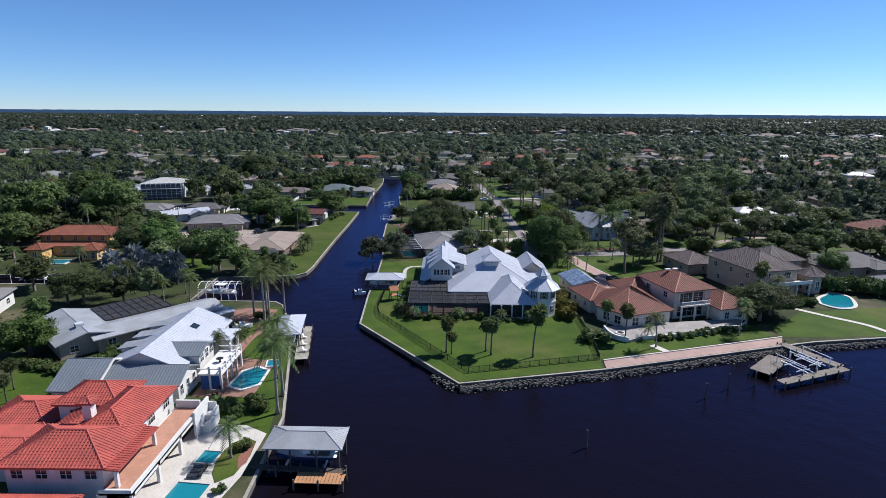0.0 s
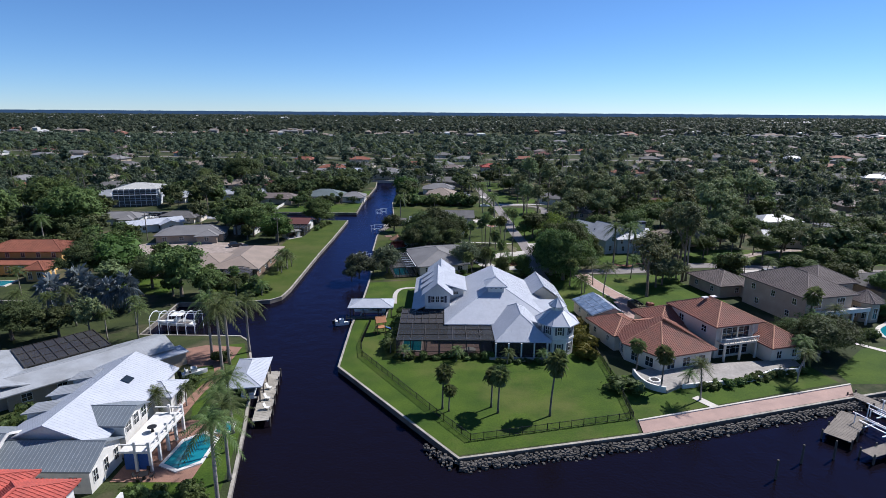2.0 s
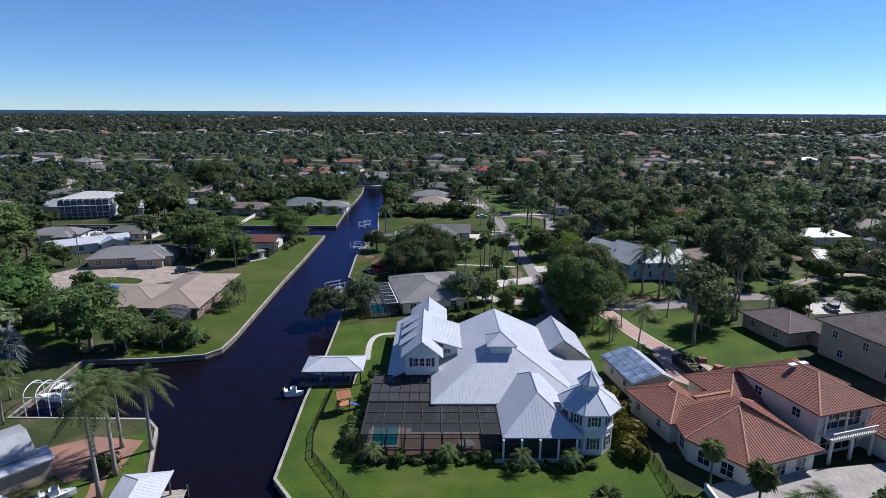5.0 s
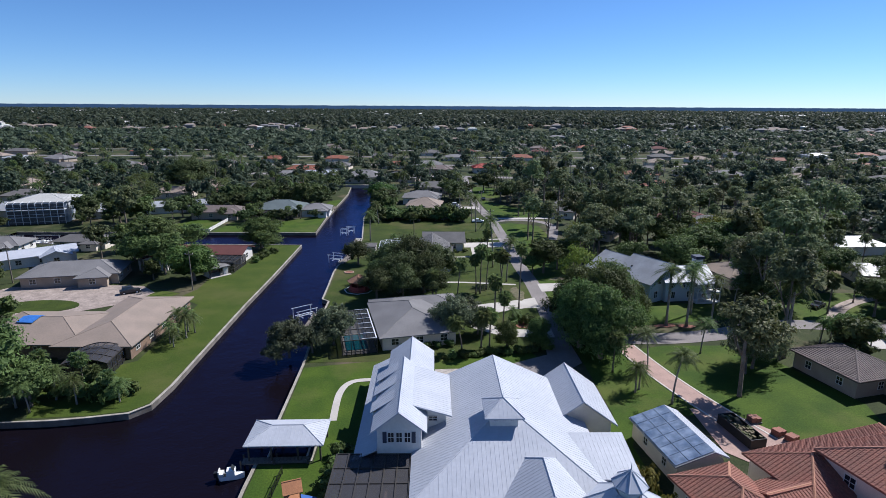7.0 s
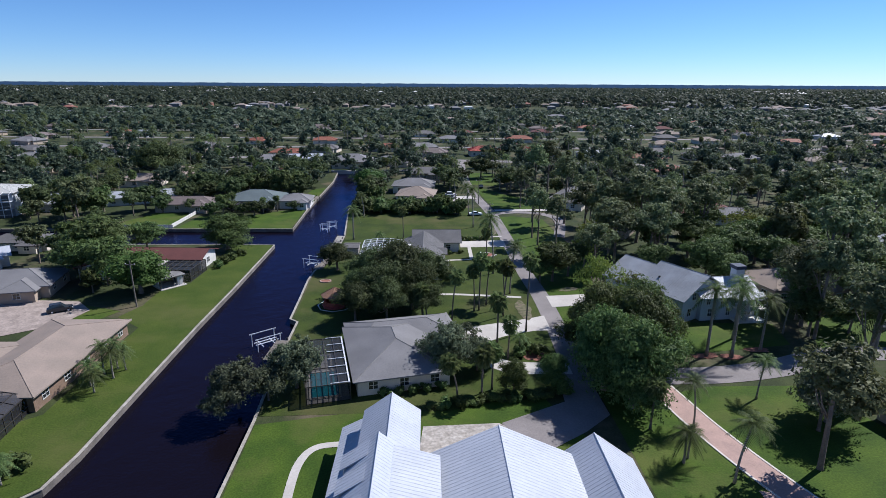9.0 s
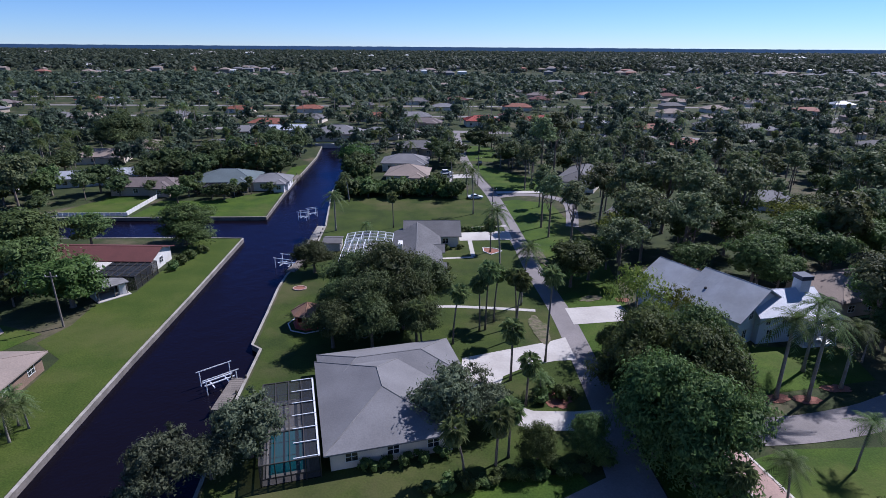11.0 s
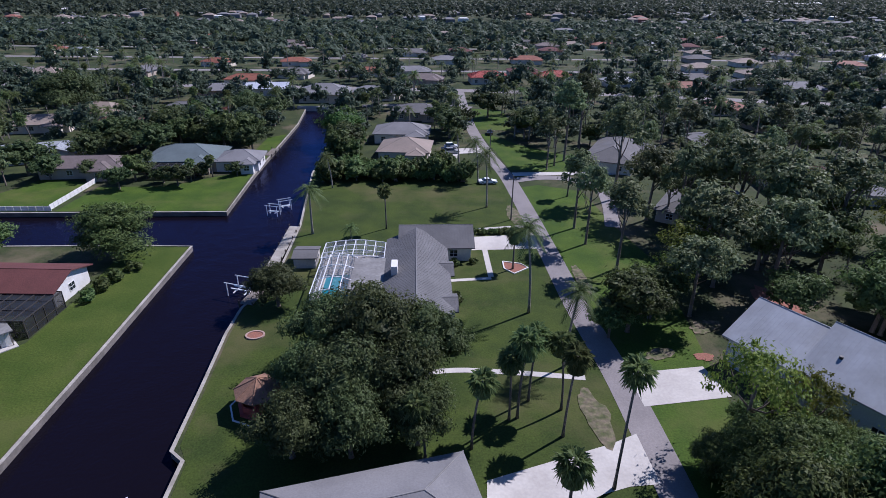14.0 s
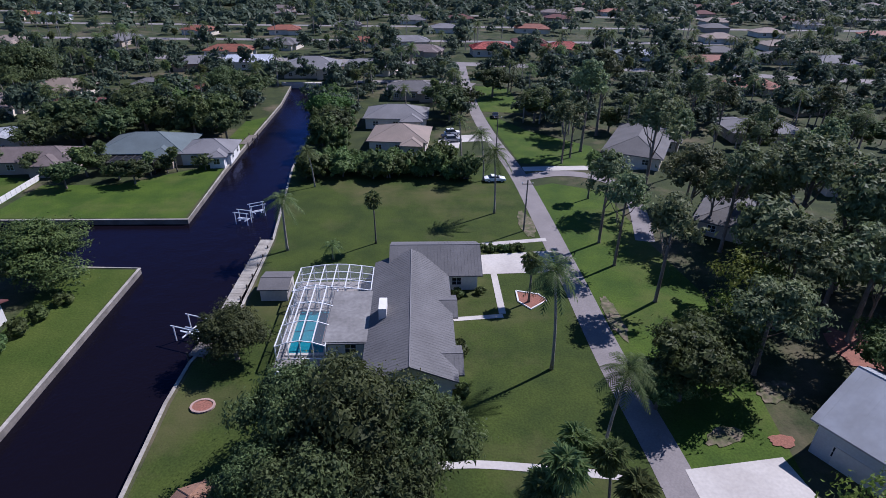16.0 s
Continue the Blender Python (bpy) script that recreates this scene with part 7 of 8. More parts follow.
screen_cage("pool_enclosure", "dark screened porch with a low roof", pose(-55.0, 165.8, 0, 0, 0, 6), 7.4, 7.0, 2.6, BRONZE, SCREEN, 5, dome=0.9, roof_screen=SCREEN_ROOF)
TABLE = [
    (-89, 217, 12, 22, 11, 2.9, TAN, SHINGLE_GREY, "grey shingle bungalow among gardens"),
    (-112, 232, 38, 22, 8, 3.0, WHITE, METAL, "low house with a white metal roof"),
    (-60, 309, 3, 19, 14, 3.1, TAN, SHINGLE_TEAL, "house with a teal-grey roof on the canal corner"),
    (-45.0, 307, 3, 11, 9, 3.0, WHITE, SHINGLE_GREY, "white wing with a grey shingle roof"),
    (-83, 301, 4, 20, 9, 3.0, TAN, TILE_BROWN, "low house with a brown roof"),
    (-37.5, 410, 2, 21, 15, 4.2, CREAM, SHINGLE_GREY, "house with a grey-brown hip roof at the canal's head"),
    (-1.5, 338, -3, 17, 12, 3.2, WHITE, SHINGLE_GREY, "pale house with a grey roof behind hedges"),
    (0, 317, -6, 14, 13, 3.2, CREAM, SHINGLE_TAN, "house with a tan hip roof behind hedges"),
    (3, 372, 0, 17, 11, 3.2, TAN, SHINGLE_DARK, "house with a dark shingle roof under trees"),
    (61, 312, 62, 26, 13, 3.1, CREAM, SHINGLE_DARK, "long house with a dark ribbed roof"),
    (66, 272, 55, 24, 11, 2.9, TAN, SHINGLE_DARK, "low grey-roofed house under pines"),
    (101, 287, -8, 19, 13, 3.0, CREAM, SHINGLE_RED, "house with a red-brown hip roof"),
    (108, 281, -8, 14, 10, 3.0, WHITE, SHINGLE_GREY, "grey-roofed house beside a red roof"),
    (41, 462, 4, 20, 12, 3.6, CREAM, TILE_RED, "house with an orange-red tile roof beyond the avenue"),
    (77, 464, 2, 19, 12, 3.6, CREAM, TILE_RED, "house with an orange-red tile roof beyond the avenue"),
    (-66, 425, 6, 18, 12, 3.4, WHITE, METAL, "white-roofed house beyond the canal head"),
    (-62, 368, 8, 16, 11, 3.2, CREAM, TILE_ORANGE, "house with an orange tile roof under palms"),
    (-105, 315, 20, 26, 10, 3.0, WHITE, METAL_GREY, "long house with a pale grey metal roof"),
    (-124, 352, 10, 18, 11, 3.0, CREAM, SHINGLE_TAN, "tan-roofed house among trees"),
    (-98, 350, -8, 16, 10, 3.0, CREAM, SHINGLE_RED, "house with a brown-red gable roof"),
    (-108, 252, 0, 16, 7, 2.6, CREAM, SHINGLE_DARK, "low dark-roofed boathouse on the side canal"),
    (-131, 246, 6, 16, 9, 2.8, WHITE, SHINGLE_GREY, "grey-roofed house by the side canal"),
    (118, 160, 12, 22, 13, 3.2, TAN, SHINGLE_DARK, "dark-roofed waterfront house among hedges"),
    (126, 140, 12, 20, 12, 3.2, CREAM, SHINGLE_GREY, "grey-roofed waterfront house among hedges"),
    (86, 216, 12, 18, 12, 3.2, TAN, SHINGLE_TAN, "tan-roofed house hidden in trees"),
    (126, 214, -12, 22, 11, 3.2, CREAM, METAL_GREY, "long pale-roofed house in trees"),
    (168, 214, 20, 18, 12, 3.2, TAN, TILE_TERRA, "terracotta-roofed house in trees"),
    (-135, 110, 10, 20, 13, 3.4, CREAM, SHINGLE_DARK, "dark-roofed house by the side canal"),
    (-110, 118, 15, 18, 12, 3.6, WHITE, SHINGLE_GREY, "white house by the side canal"),
    (-91, 154, -6, 9, 7, 2.8, CREAM, SHINGLE_GREY, "small grey-roofed guest house"),
]
HOUSE_SPOTS = []
for x, y, a, w, d, e, wm, rm, lab in TABLE:
    metal = rm in (METAL, METAL_GREY)
    blocks = [(-w / 2, w / 2, -d / 2, d / 2, e, "gable_x" if metal else "hip", 0.3 if metal else 0.38), (w * 0.12, w * 0.42, -d / 2 - 2.6, 0, e - 0.15, "gable_y" if metal else "hip", 0.36)]
    bungalow(pose(x, y, 0, 0, 0, a), blocks, wm, rm, lab, "seam" if metal else ("tile" if rm in (TILE_RED, TILE_TERRA, TILE_ORANGE) else ""), rm)
    HOUSE_SPOTS.append((x, y, max(w, d) / 2 + 2))
bungalow(pose(-63, 236.6, 0, 0, 0, -3), [(-14, 11.6, -4.4, 4.4, 3.0, "gable_x", 0.3), (-14, -6, -12, -4, 2.9, "gable_y", 0.3)], WHITE, SHINGLE_RED, "long white house with a dark red gable roof", cap=SHINGLE_RED)
HOUSE_SPOTS.append((-64, 235, 15))
lanai = thing("lanai", "white flat-roofed lanai before the red-roofed house", "patio cover", pose(-61.6, 227.6, 0, 0, 0, -3))
part("roof", Shape().box(-3.4, 2.4, -4.4, 5.0, 2.7, 2.86), PALE_DECK, lanai, "stained white panel roof")
for x in (-3.2, 2.2):
    for y in (-4.2, 0, 4.4):
        part("post", Shape().box(x - 0.07, x + 0.07, y - 0.07, y + 0.07, 0, 2.7), WHITE, lanai)
screen_cage("pool_enclosure", "black screened pool enclosure beside the red-roofed house", pose(-54.8, 228.0, 0, 0, 0, -3), 8.2, 8.4, 2.8, BRONZE, SCREEN, 5, roof_screen=SCREEN_THIN)
gp = thing("garden_pavilion", "small open-fronted garden pavilion with a pale roof", "pavilion", pose(-54.9, 221.3, 0, 0, 0, 47))
part("floor_slab", Shape().box(-2.9, 2.9, -2.7, 2.2, 0, 0.14), CONCRETE, gp, "pale concrete slab")
part("back_wall", Shape().box(-2.6, 2.6, 1.9, 2.05, 0.14, 2.4), BROWN_WALL, gp)
for x in (-2.6, 2.45):
    part("side_wall", Shape().box(x, x + 0.15, -0.6, 1.9, 0.14, 2.4), WHITE, gp)
part("cupboard", Shape().box(1.2, 2.42, -1.7, -0.9, 0.14, 2.1), WHITE, gp, "white panel by the opening")
for x in (-2.5, 0.3, 2.5):
    part("post", Shape().box(x - 0.07, x + 0.07, -2.05, -1.91, 0.14, 2.4), WOOD, gp)
part("roof", Shape().box(-2.9, 2.9, -2.4, 2.3, 2.4, 2.56), FLAT_ROOF, gp, "stained pale flat roof")
screen_cage("pool_enclosure", "dark screened pool enclosure before the teal-roofed house", pose(-60, 299.0, 0), 12, 6, 2.8, BRONZE, SCREEN, 6)
cw = Shape().box(-46, -27, 389.4, 391.2, -2, 0.9)
solo("headwall", cw, CONCRETE, "pale concrete headwall closing the canal", "seawall", kind="structure")

PALE_ROOF = mat("weathered_white_roof", (0.42, 0.42, 0.40), 0.7, 0, 0.1, 2, 0.3, 0.05)
# apartment block with screened galleries
ap = thing("apartment_block", "three-storey white-roofed building with screened galleries", "apartment building", pose(-149, 296, 0, 0, 0, 14) @ Matrix.Diagonal((0.84, 0.84, 0.95, 1)))
volume(ap, -11.5, 11.5, -9.5, 9.5, 8.6, "hip", 0.22, GREYWALL, PALE_ROOF, "seam", 0.8, wins=tuple((sd, 4, z, 1.6, 1.5) for z in (0.9, 3.7, 6.4) for sd in "WN"))
part("gallery_screen", Shape().box(-11.3, 11.3, -12.2, -12.1, 0.1, 2.7).box(-11.3, 11.3, -12.2, -12.1, 3.1, 5.5).box(-11.3, 11.3, -12.2, -12.1, 5.9, 8.2), SHINGLE_DARK, ap, "dark screened bays")
gal = part("gallery", Shape().box(-11.5, 11.5, -12.5, -9.5, 2.8, 3.0).box(-11.5, 11.5, -12.5, -9.5, 5.6, 5.8), GREYWALL, ap, "grey screened galleries")
for i in range(9):
    x = -11.3 + 22.6 * i / 8
    part("post", Shape().box(x - 0.1, x + 0.1, -12.5, -12.3, 0, 8.4), ALU, gal)
    part("gallery_rafter", Shape().beam((x, -12.4, 8.3), (x, -9.4, 8.9), 0.1, 0.12), ALU, gal)
part("gallery_rail", Shape().box(-11.5, 11.5, -12.5, -12.4, 1.0, 1.1).box(-11.5, 11.5, -12.5, -12.4, 4.0, 4.1).box(-11.5, 11.5, -12.5, -12.4, 6.8, 6.9), ALU, gal)

# gazebo, playset, statues, cars
CEDAR_ROOF = mat("cedar_shake", (0.24, 0.135, 0.085), 0.9, 0, 0.25, 5, 0.5, 0.3)
gz = thing("gazebo", "red-painted octagonal gazebo with a shingle roof on the lawn", "gazebo", pose(-14.9, 208.6, 0))
part("floor", Shape().prism(ellipse(0, 0, 2.7, 2.7, 8), 0, 0.35), TILE_RED, gz)
oc = ellipse(0, 0, 2.9, 2.9, 8)
pl = [[Vector((*oc[k], 2.5)), Vector((*oc[(k + 1) % 8], 2.5)), Vector((0, 0, 4.1))] for k in range(8)]
roof(gz, pl, [(p[0], p[2]) for p in pl], CEDAR_ROOF, "", cap=CEDAR_ROOF, thick=0.12, name="gazebo_roof")
for x, y in ellipse(0, 0, 2.2, 2.2, 8):
    part("post", Shape().box(x - 0.08, x + 0.08, y - 0.08, y + 0.08, 0.35, 2.5), TILE_RED, gz)
e8 = ellipse(0, 0, 2.2, 2.2, 8)
for k in range(8):
    part("railing", Shape().beam((*e8[k], 1.2), (*e8[(k + 1) % 8], 1.2), 0.08, 0.1).beam((*e8[k], 0.7), (*e8[(k + 1) % 8], 0.7), 0.06, 0.8), TILE_RED, gz)
solo("garden_ring", strip(ellipse(-14.9, 208.6, 3.6, 3.6, 8) + ellipse(-14.9, 208.6, 3.6, 3.6, 8)[:1], 0.2, 0, 0.12), WHITE, "pale stone edging round the gazebo", "edging")
ps = thing("playset", "wooden garden playset with a slide and a pitched roof", "playset", pose(-12.4, 131.0, 0, 0, 0, 20))
for x in (-0.8, 0.8):
    for y in (-0.8, 0.8):
        part("post", Shape().box(x - 0.07, x + 0.07, y - 0.07, y + 0.07, 0, 2.7), CEDAR, ps)
part("platform", Shape().box(-0.9, 0.9, -0.9, 0.9, 1.2, 1.32), CEDAR, ps)
pl, rd, _ = roof_planes("gable_x", -1.1, 1.1, -1.1, 1.1, 2.6, 0.9)
roof(ps, pl, rd, CEDAR, "", thick=0.08)
part("slide", Shape().add([(0.9, -0.35, 1.3), (0.9, 0.35, 1.3), (3.2, 0.35, 0.15), (3.2, -0.35, 0.15), (0.9, -0.35, 1.18), (0.9, 0.35, 1.18), (3.2, 0.35, 0.05), (3.2, -0.35, 0.05)], [(0, 3, 2, 1), (4, 5, 6, 7), (0, 1, 5, 4), (2, 3, 7, 6), (1, 2, 6, 5), (3, 0, 4, 7)]), CLOTH_BLUE, ps)
part("ladder", Shape().beam((-0.95, -0.3, 1.25), (-1.5, -0.3, 0), 0.08, 0.08).beam((-0.95, 0.3, 1.25), (-1.5, 0.3, 0), 0.08, 0.08), CEDAR, ps)


def car(name, label, at, paint, length=4.6, van=False):
    """A parked car: body with rounded bonnet, cabin of glass, four wheels, lamps."""
    c = thing(name, label, "car", at)
    w, L = 0.9, length / 2
    prof = [(-L, 0.35), (-L, 0.85), (-L + 0.5, 1.0), (-0.3 * L, 1.02), (0.45 * L, 0.98), (L - 0.25, 0.8), (L, 0.6), (L, 0.35)]
    b = Shape()
    n = len(prof)
    b.add([(x, -w, z) for x, z in prof] + [(x, w, z) for x, z in prof], [tuple(range(n)), tuple(range(n, 2 * n))[::-1]] + [(i, n + i, n + (i + 1) % n, (i + 1) % n) for i in range(n)])
    body = part("body", b, paint, c)
    h = 1.75 if van else 1.45
    lo = [(-0.82 * L if van else -0.62 * L), 0.42 * L]
    hi = [(-0.74 * L if van else -0.36 * L), 0.12 * L]
    g0 = Shape().add([(lo[0], -0.84, 1.0), (lo[1], -0.84, 0.98), (lo[1], 0.84, 0.98), (lo[0], 0.84, 1.0), (hi[0], -0.68, h - 0.05), (hi[1], -0.68, h - 0.05), (hi[1], 0.68, h - 0.05), (hi[0], 0.68, h - 0.05)], [(0, 1, 5, 4), (1, 2, 6, 5), (2, 3, 7, 6), (3, 0, 4, 7)])
    part("windows", g0, GLASS, c)
    part("roof", Shape().box(hi[0], hi[1], -0.7, 0.7, h - 0.07, h), paint, c)
    wheel = Shape().tube([(0, -0.11, 0), (0, 0.11, 0)], 0.33, 12).mesh("wheel", RUBBER)
    rim = Shape().tube([(0, -0.12, 0), (0, 0.12, 0)], 0.19, 10).mesh("rim", ALU)
    for x in (-0.6 * L, 0.62 * L):
        for y in (-0.82, 0.82):
            wh = part("wheel", wheel, None, c, at=pose(x, y, 0.33))
            part("rim", rim, None, wh)
    for y in (-0.65, 0.65):
        part("headlight", Shape().box(L - 0.12, L + 0.01, y - 0.18, y + 0.18, 0.6, 0.74), GEL, c)
        part("tail_light", Shape().box(-L - 0.01, -L + 0.1, y - 0.16, y + 0.16, 0.7, 0.84), TILE_RED, c)
    return c


car("sedan", "white sedan parked at the end of the lawn", pose(21.4, 291.4, 0.02, 0, 0, 3), CAR_WHITE, 4.7)
for i, (x, y, a, m, lab) in enumerate(((14.0, 326.5, 12, CAR_WHITE, "white car parked beside hedges"), (13.0, 323.4, 12, CAR_DARK, "dark car parked beside hedges"), (13.8, 320.4, 10, CAR_SILVER, "silver car parked beside hedges"),
                                      (92.5, 196, 35, CAR_DARK, "dark car parked on a driveway"), (94, 176, 80, CAR_SILVER, "silver car on the garage apron"), (66, 330, 10, CAR_WHITE, "white car parked by a long house"),
                                      (-70, 206, 30, CAR_DARK, "dark car parked on the turning circle"), (28.2, 345, 85, CAR_DARK, "dark car on the road"))):
    car("car", lab, pose(x, y, 0.09, 0, 0, a), m, 4.5, i % 2 == 0)

FT = Shape()
for z0, z1, r in ((0, 0.3, 0.9), (0.3, 1.0, 0.2), (1.0, 1.12, 0.65), (1.12, 1.7, 0.15), (1.7, 1.8, 0.4), (1.8, 2.2, 0.1)):
    FT.tube([(0, 0, z0), (0, 0, z1)], [r, r * 0.8], 14)
solo("fountain", FT, WHITE, "white tiered garden fountain", "fountain", pose(-11.8, 227.6, 0))


def utility_pole(x, y, h=10.0):
    p = thing("utility_pole", "weathered wooden utility pole with a crossarm", "utility pole", pose(x, y, 0), "utility poles along the road")
    part("pole", Shape().tube([(0, 0, -0.2), (0, 0, h)], [0.17, 0.11], 8), WOOD, p)
    part("crossarm", Shape().box(-1.0, 1.0, -0.06, 0.06, h - 0.9, h - 0.75), WOOD, p)
    for dx in (-0.9, 0.0, 0.9):
        part("insulator", Shape().tube([(dx, 0, h - 0.75), (dx, 0, h - 0.5)], 0.06, 6), GEL, p)
    return p


for x, y in ((23.6, 266.5), (24.0, 310), (-56, 208.5), (-104, 214)):
    utility_pole(x, y)
# low white fence by the far lawn
wf = thing("white_fence", "low white board fence along a lawn", "fence")
for i in range(12):
    y0 = 273.8 + i * 1.6
    part("board", Shape().box(-77.3, -77.2, y0, y0 + 1.5, 0.1, 1.3), WHITE, wf)
for i in range(14):
    x0 = -99 + i * 1.6
    part("board", Shape().box(x0, x0 + 1.5, 273.3, 273.4, 0.1, 1.2), WHITE, wf)

# ---- trees that stand out ----
def row(key, group, spots, tall=1.0):
    for x, y, r in spots:
        plant(key, x, y, r, None, tall, group=group)


row("oak", "oaks between the two houses", [(-8.0, 216.6, 5.6), (-1.0, 213, 7.0), (-4.2, 206.5, 5.8), (-9.6, 200.4, 4.4)], 1.34)
row("oak2", "oaks between the two houses", [(4.6, 213, 5.6), (1.4, 206.4, 5.2), (-9.6, 209.0, 4.2), (-3.4, 200.2, 4.4), (3.6, 201.8, 4.0)], 1.3)
row("dark", "big trees east of the road", [(37, 178, 7.0), (33.4, 185, 6.2), (40.6, 186, 6.4), (34.2, 169.6, 6.5), (31.6, 174.4, 6.3), (36.5, 192, 5.0), (41, 180, 5.4)], 1.25)
row("dark", "dark trees by the grey house", [(36.8, 196.6, 3.6), (41.8, 194.6, 4.4), (46.4, 189.6, 4.4), (47.4, 195.2, 3.2), (33.4, 196.8, 2.6), (39.6, 201.6, 2.6), (47.6, 200.4, 2.6), (44.6, 205.0, 2.4)], 1.15)
row("broad", "tall trees east of the road", [(34, 223, 5.4), (38.6, 226.5, 5.0), (30.8, 221.6, 3.4)])
row("light", "yellow-green trees", [(43.4, 203.4, 3.2), (48, 236, 6.2), (88, 240, 7), (44, 232, 4.5)])
row("light", "yellow-green trees", [(37.6, 199.6, 5.0), (44.8, 199.6, 3.6)], 1.5)
row("pine", "pines beyond the road", [(45, 227, 5.0), (53, 236, 6.0), (66, 256, 8), (68, 246, 7.6), (61, 233, 6.4), (53, 266, 6.2), (77, 197, 6.6), (52.5, 155.7, 6.2), (80, 247, 7.6), (98, 220, 8.4), (113, 250, 9), (121, 239, 9)])
row("pine2", "pines beyond the road", [(36.1, 261.7, 4.4), (36.3, 253.7, 4.2), (39, 243, 4.5), (67.1, 169.1, 5.6), (75.9, 191.4, 5.0), (46, 312, 6), (50, 279, 6), (54, 326, 6), (42, 307, 4.2), (39, 303, 4.0), (56, 258, 5)])
row("pine", "pines over the low house", [(57, 265, 4.6), (62, 261, 5.0), (70, 265, 5.4), (58, 277, 4.4), (75, 276, 5.0)])
row("oak", "trees by the terrace", [(71.5, 118.6, 6.0), (76.0, 122.4, 5.4), (70, 123.6, 4.4)])
row("sage", "loose trees by the water", [(-22.6, 170.4, 4.4), (-15.4, 175.6, 4.8), (-18.8, 172.2, 3.4), (7.4, 179.6, 5.0), (12.6, 180.6, 3.6), (-24.2, 167.4, 2.8)])
row("open", "thin trees by the grey-roofed house", [(9.6, 183.4, 4.2), (57.6, 163.4, 4.6)])
row("brush", "bottlebrush trees by the pink driveway", [(60.0, 165.4, 5.6), (66.0, 170.6, 4.0)])
row("broad2", "trees along the cross street", [(75.5, 192.6, 4.6), (84, 193.6, 4.0), (101, 190, 4.6), (110, 195.6, 5.4), (120, 192, 5.6), (104, 209, 5.6), (94, 206, 4.8), (131, 196, 6), (81.5, 205, 5.4), (117, 205, 5.6), (143, 203, 6.4)])
row("pine", "trees along the cross street", [(88, 199, 4.6), (78, 200, 4.8), (112, 186.4, 4.6), (127, 204, 6), (98.5, 212, 5.4)])
row("broad", "trees behind the brown-roofed house", [(80.5, 171.6, 4.4), (97.5, 168.6, 4.4), (106, 172, 5.4), (113, 168.6, 5.6), (122, 172.6, 6), (104, 160, 4.6), (110, 152, 4.6), (132, 170, 6)])
row("broad2", "tall trees behind the grey house", [(70, 222, 5.6), (78, 228, 6.2), (86, 224, 5.6), (64, 242, 5.8), (74, 240, 6.2), (90, 236, 6.4), (58, 224, 4.6), (100, 230, 6), (96, 248, 6.4), (84, 256, 6.2), (72, 217, 4.4), (108, 238, 6.4)])
row("ficus", "dense trees by the canal", [(-58.8, 216.2, 7.2), (-66, 343, 8), (-88.5, 168.5, 8.6), (77.5, 126.5, 4.6), (-20, 333, 7.2)])
row("broad", "garden trees on the west bank", [(-64.5, 153.8, 7.4), (-57.5, 153.4, 4.2), (-69, 222, 6.4), (-76, 224, 6), (-72, 247, 5), (-76, 232, 8), (-134, 167, 8.5), (-149, 198, 12), (-131, 217, 11), (-148, 230, 12)])
row("oak2", "garden trees on the west bank", [(-75, 160.0, 6.0), (-82, 168, 4.6), (-86, 126, 5.5), (-96, 166, 7), (-57, 362, 8), (-122, 364, 12), (-18, 231.5, 4.6)])
row("dark", "dense trees at the point's corner", [(-51.5, 250.6, 7.4)], 0.8)
row("ficus", "light green garden trees", [(-78, 97, 6), (-86, 92, 5), (-96, 96, 5)])
tq = random.Random(15)
for i in range(46):
    x, y = -21 + 37 * tq.random(), 293 + 9 * tq.random() ** 1.5
    plant("thick", x, y, tq.uniform(2.0, 4.2), None, tq.uniform(0.8, 1.5), group="thicket along the lawn")
for i in range(22):
    plant("thick", -24 + 9 * tq.random(), 302 + 60 * tq.random(), tq.uniform(2.2, 4.4), None, tq.uniform(0.9, 1.7), group="thicket along the canal")
row("mid", "trees by the far road", [(30.5, 372, 6.5), (39, 339, 6.4), (14, 340, 6.4), (18, 348, 5.5), (118, 179, 9), (-69, 288, 3.6), (-56, 290.5, 3.6), (12, 352, 6)])

# palms
for key, x, y, h in (("sabal", 0.6, 100.1, 6.2), ("sabal", 1.6, 99.4, 3.6), ("sabal", 8.3, 100.7, 5.8), ("sabal", 9.2, 99.0, 6.6)):
    palm(key, x, y, h, group="palms on the point")
palm("sabal2", 17.1, 98.2, 8.6, 50, "palms on the point")
for key, x, y, h in (("sabal", 37.2, 106.2, 6.8), ("sabal", 35.2, 112.6, 5.6), ("coco", 42.5, 103.3, 6.6), ("coco", 62.3, 109.8, 5.6), ("coco", 65.5, 113.2, 6.2), ("pygmy", 42.4, 107.8, 2.6), ("sabal", 78.5, 132.5, 8.6), ("coco", 80.5, 129, 7)):
    palm(key, x, y, h, group="palms by the terrace")
for key, x, y, h in (("coco", 20.6, 228.6, 14.0), ("sabal", -2.9, 262.1, 8.8), ("coco", 19.2, 274.3, 12.6), ("coco", 18.9, 291.8, 10.6), ("sabal", 39.5, 281.3, 8.6), ("sabal", 20.4, 243.3, 6.8), ("royal", -17.6, 259.8, 9.4), ("pygmy", -9.5, 256.5, 2.8), ("coco", -17.6, 288.4, 8.0)):
    palm(key, x, y, h, group="palms on the far lawns")
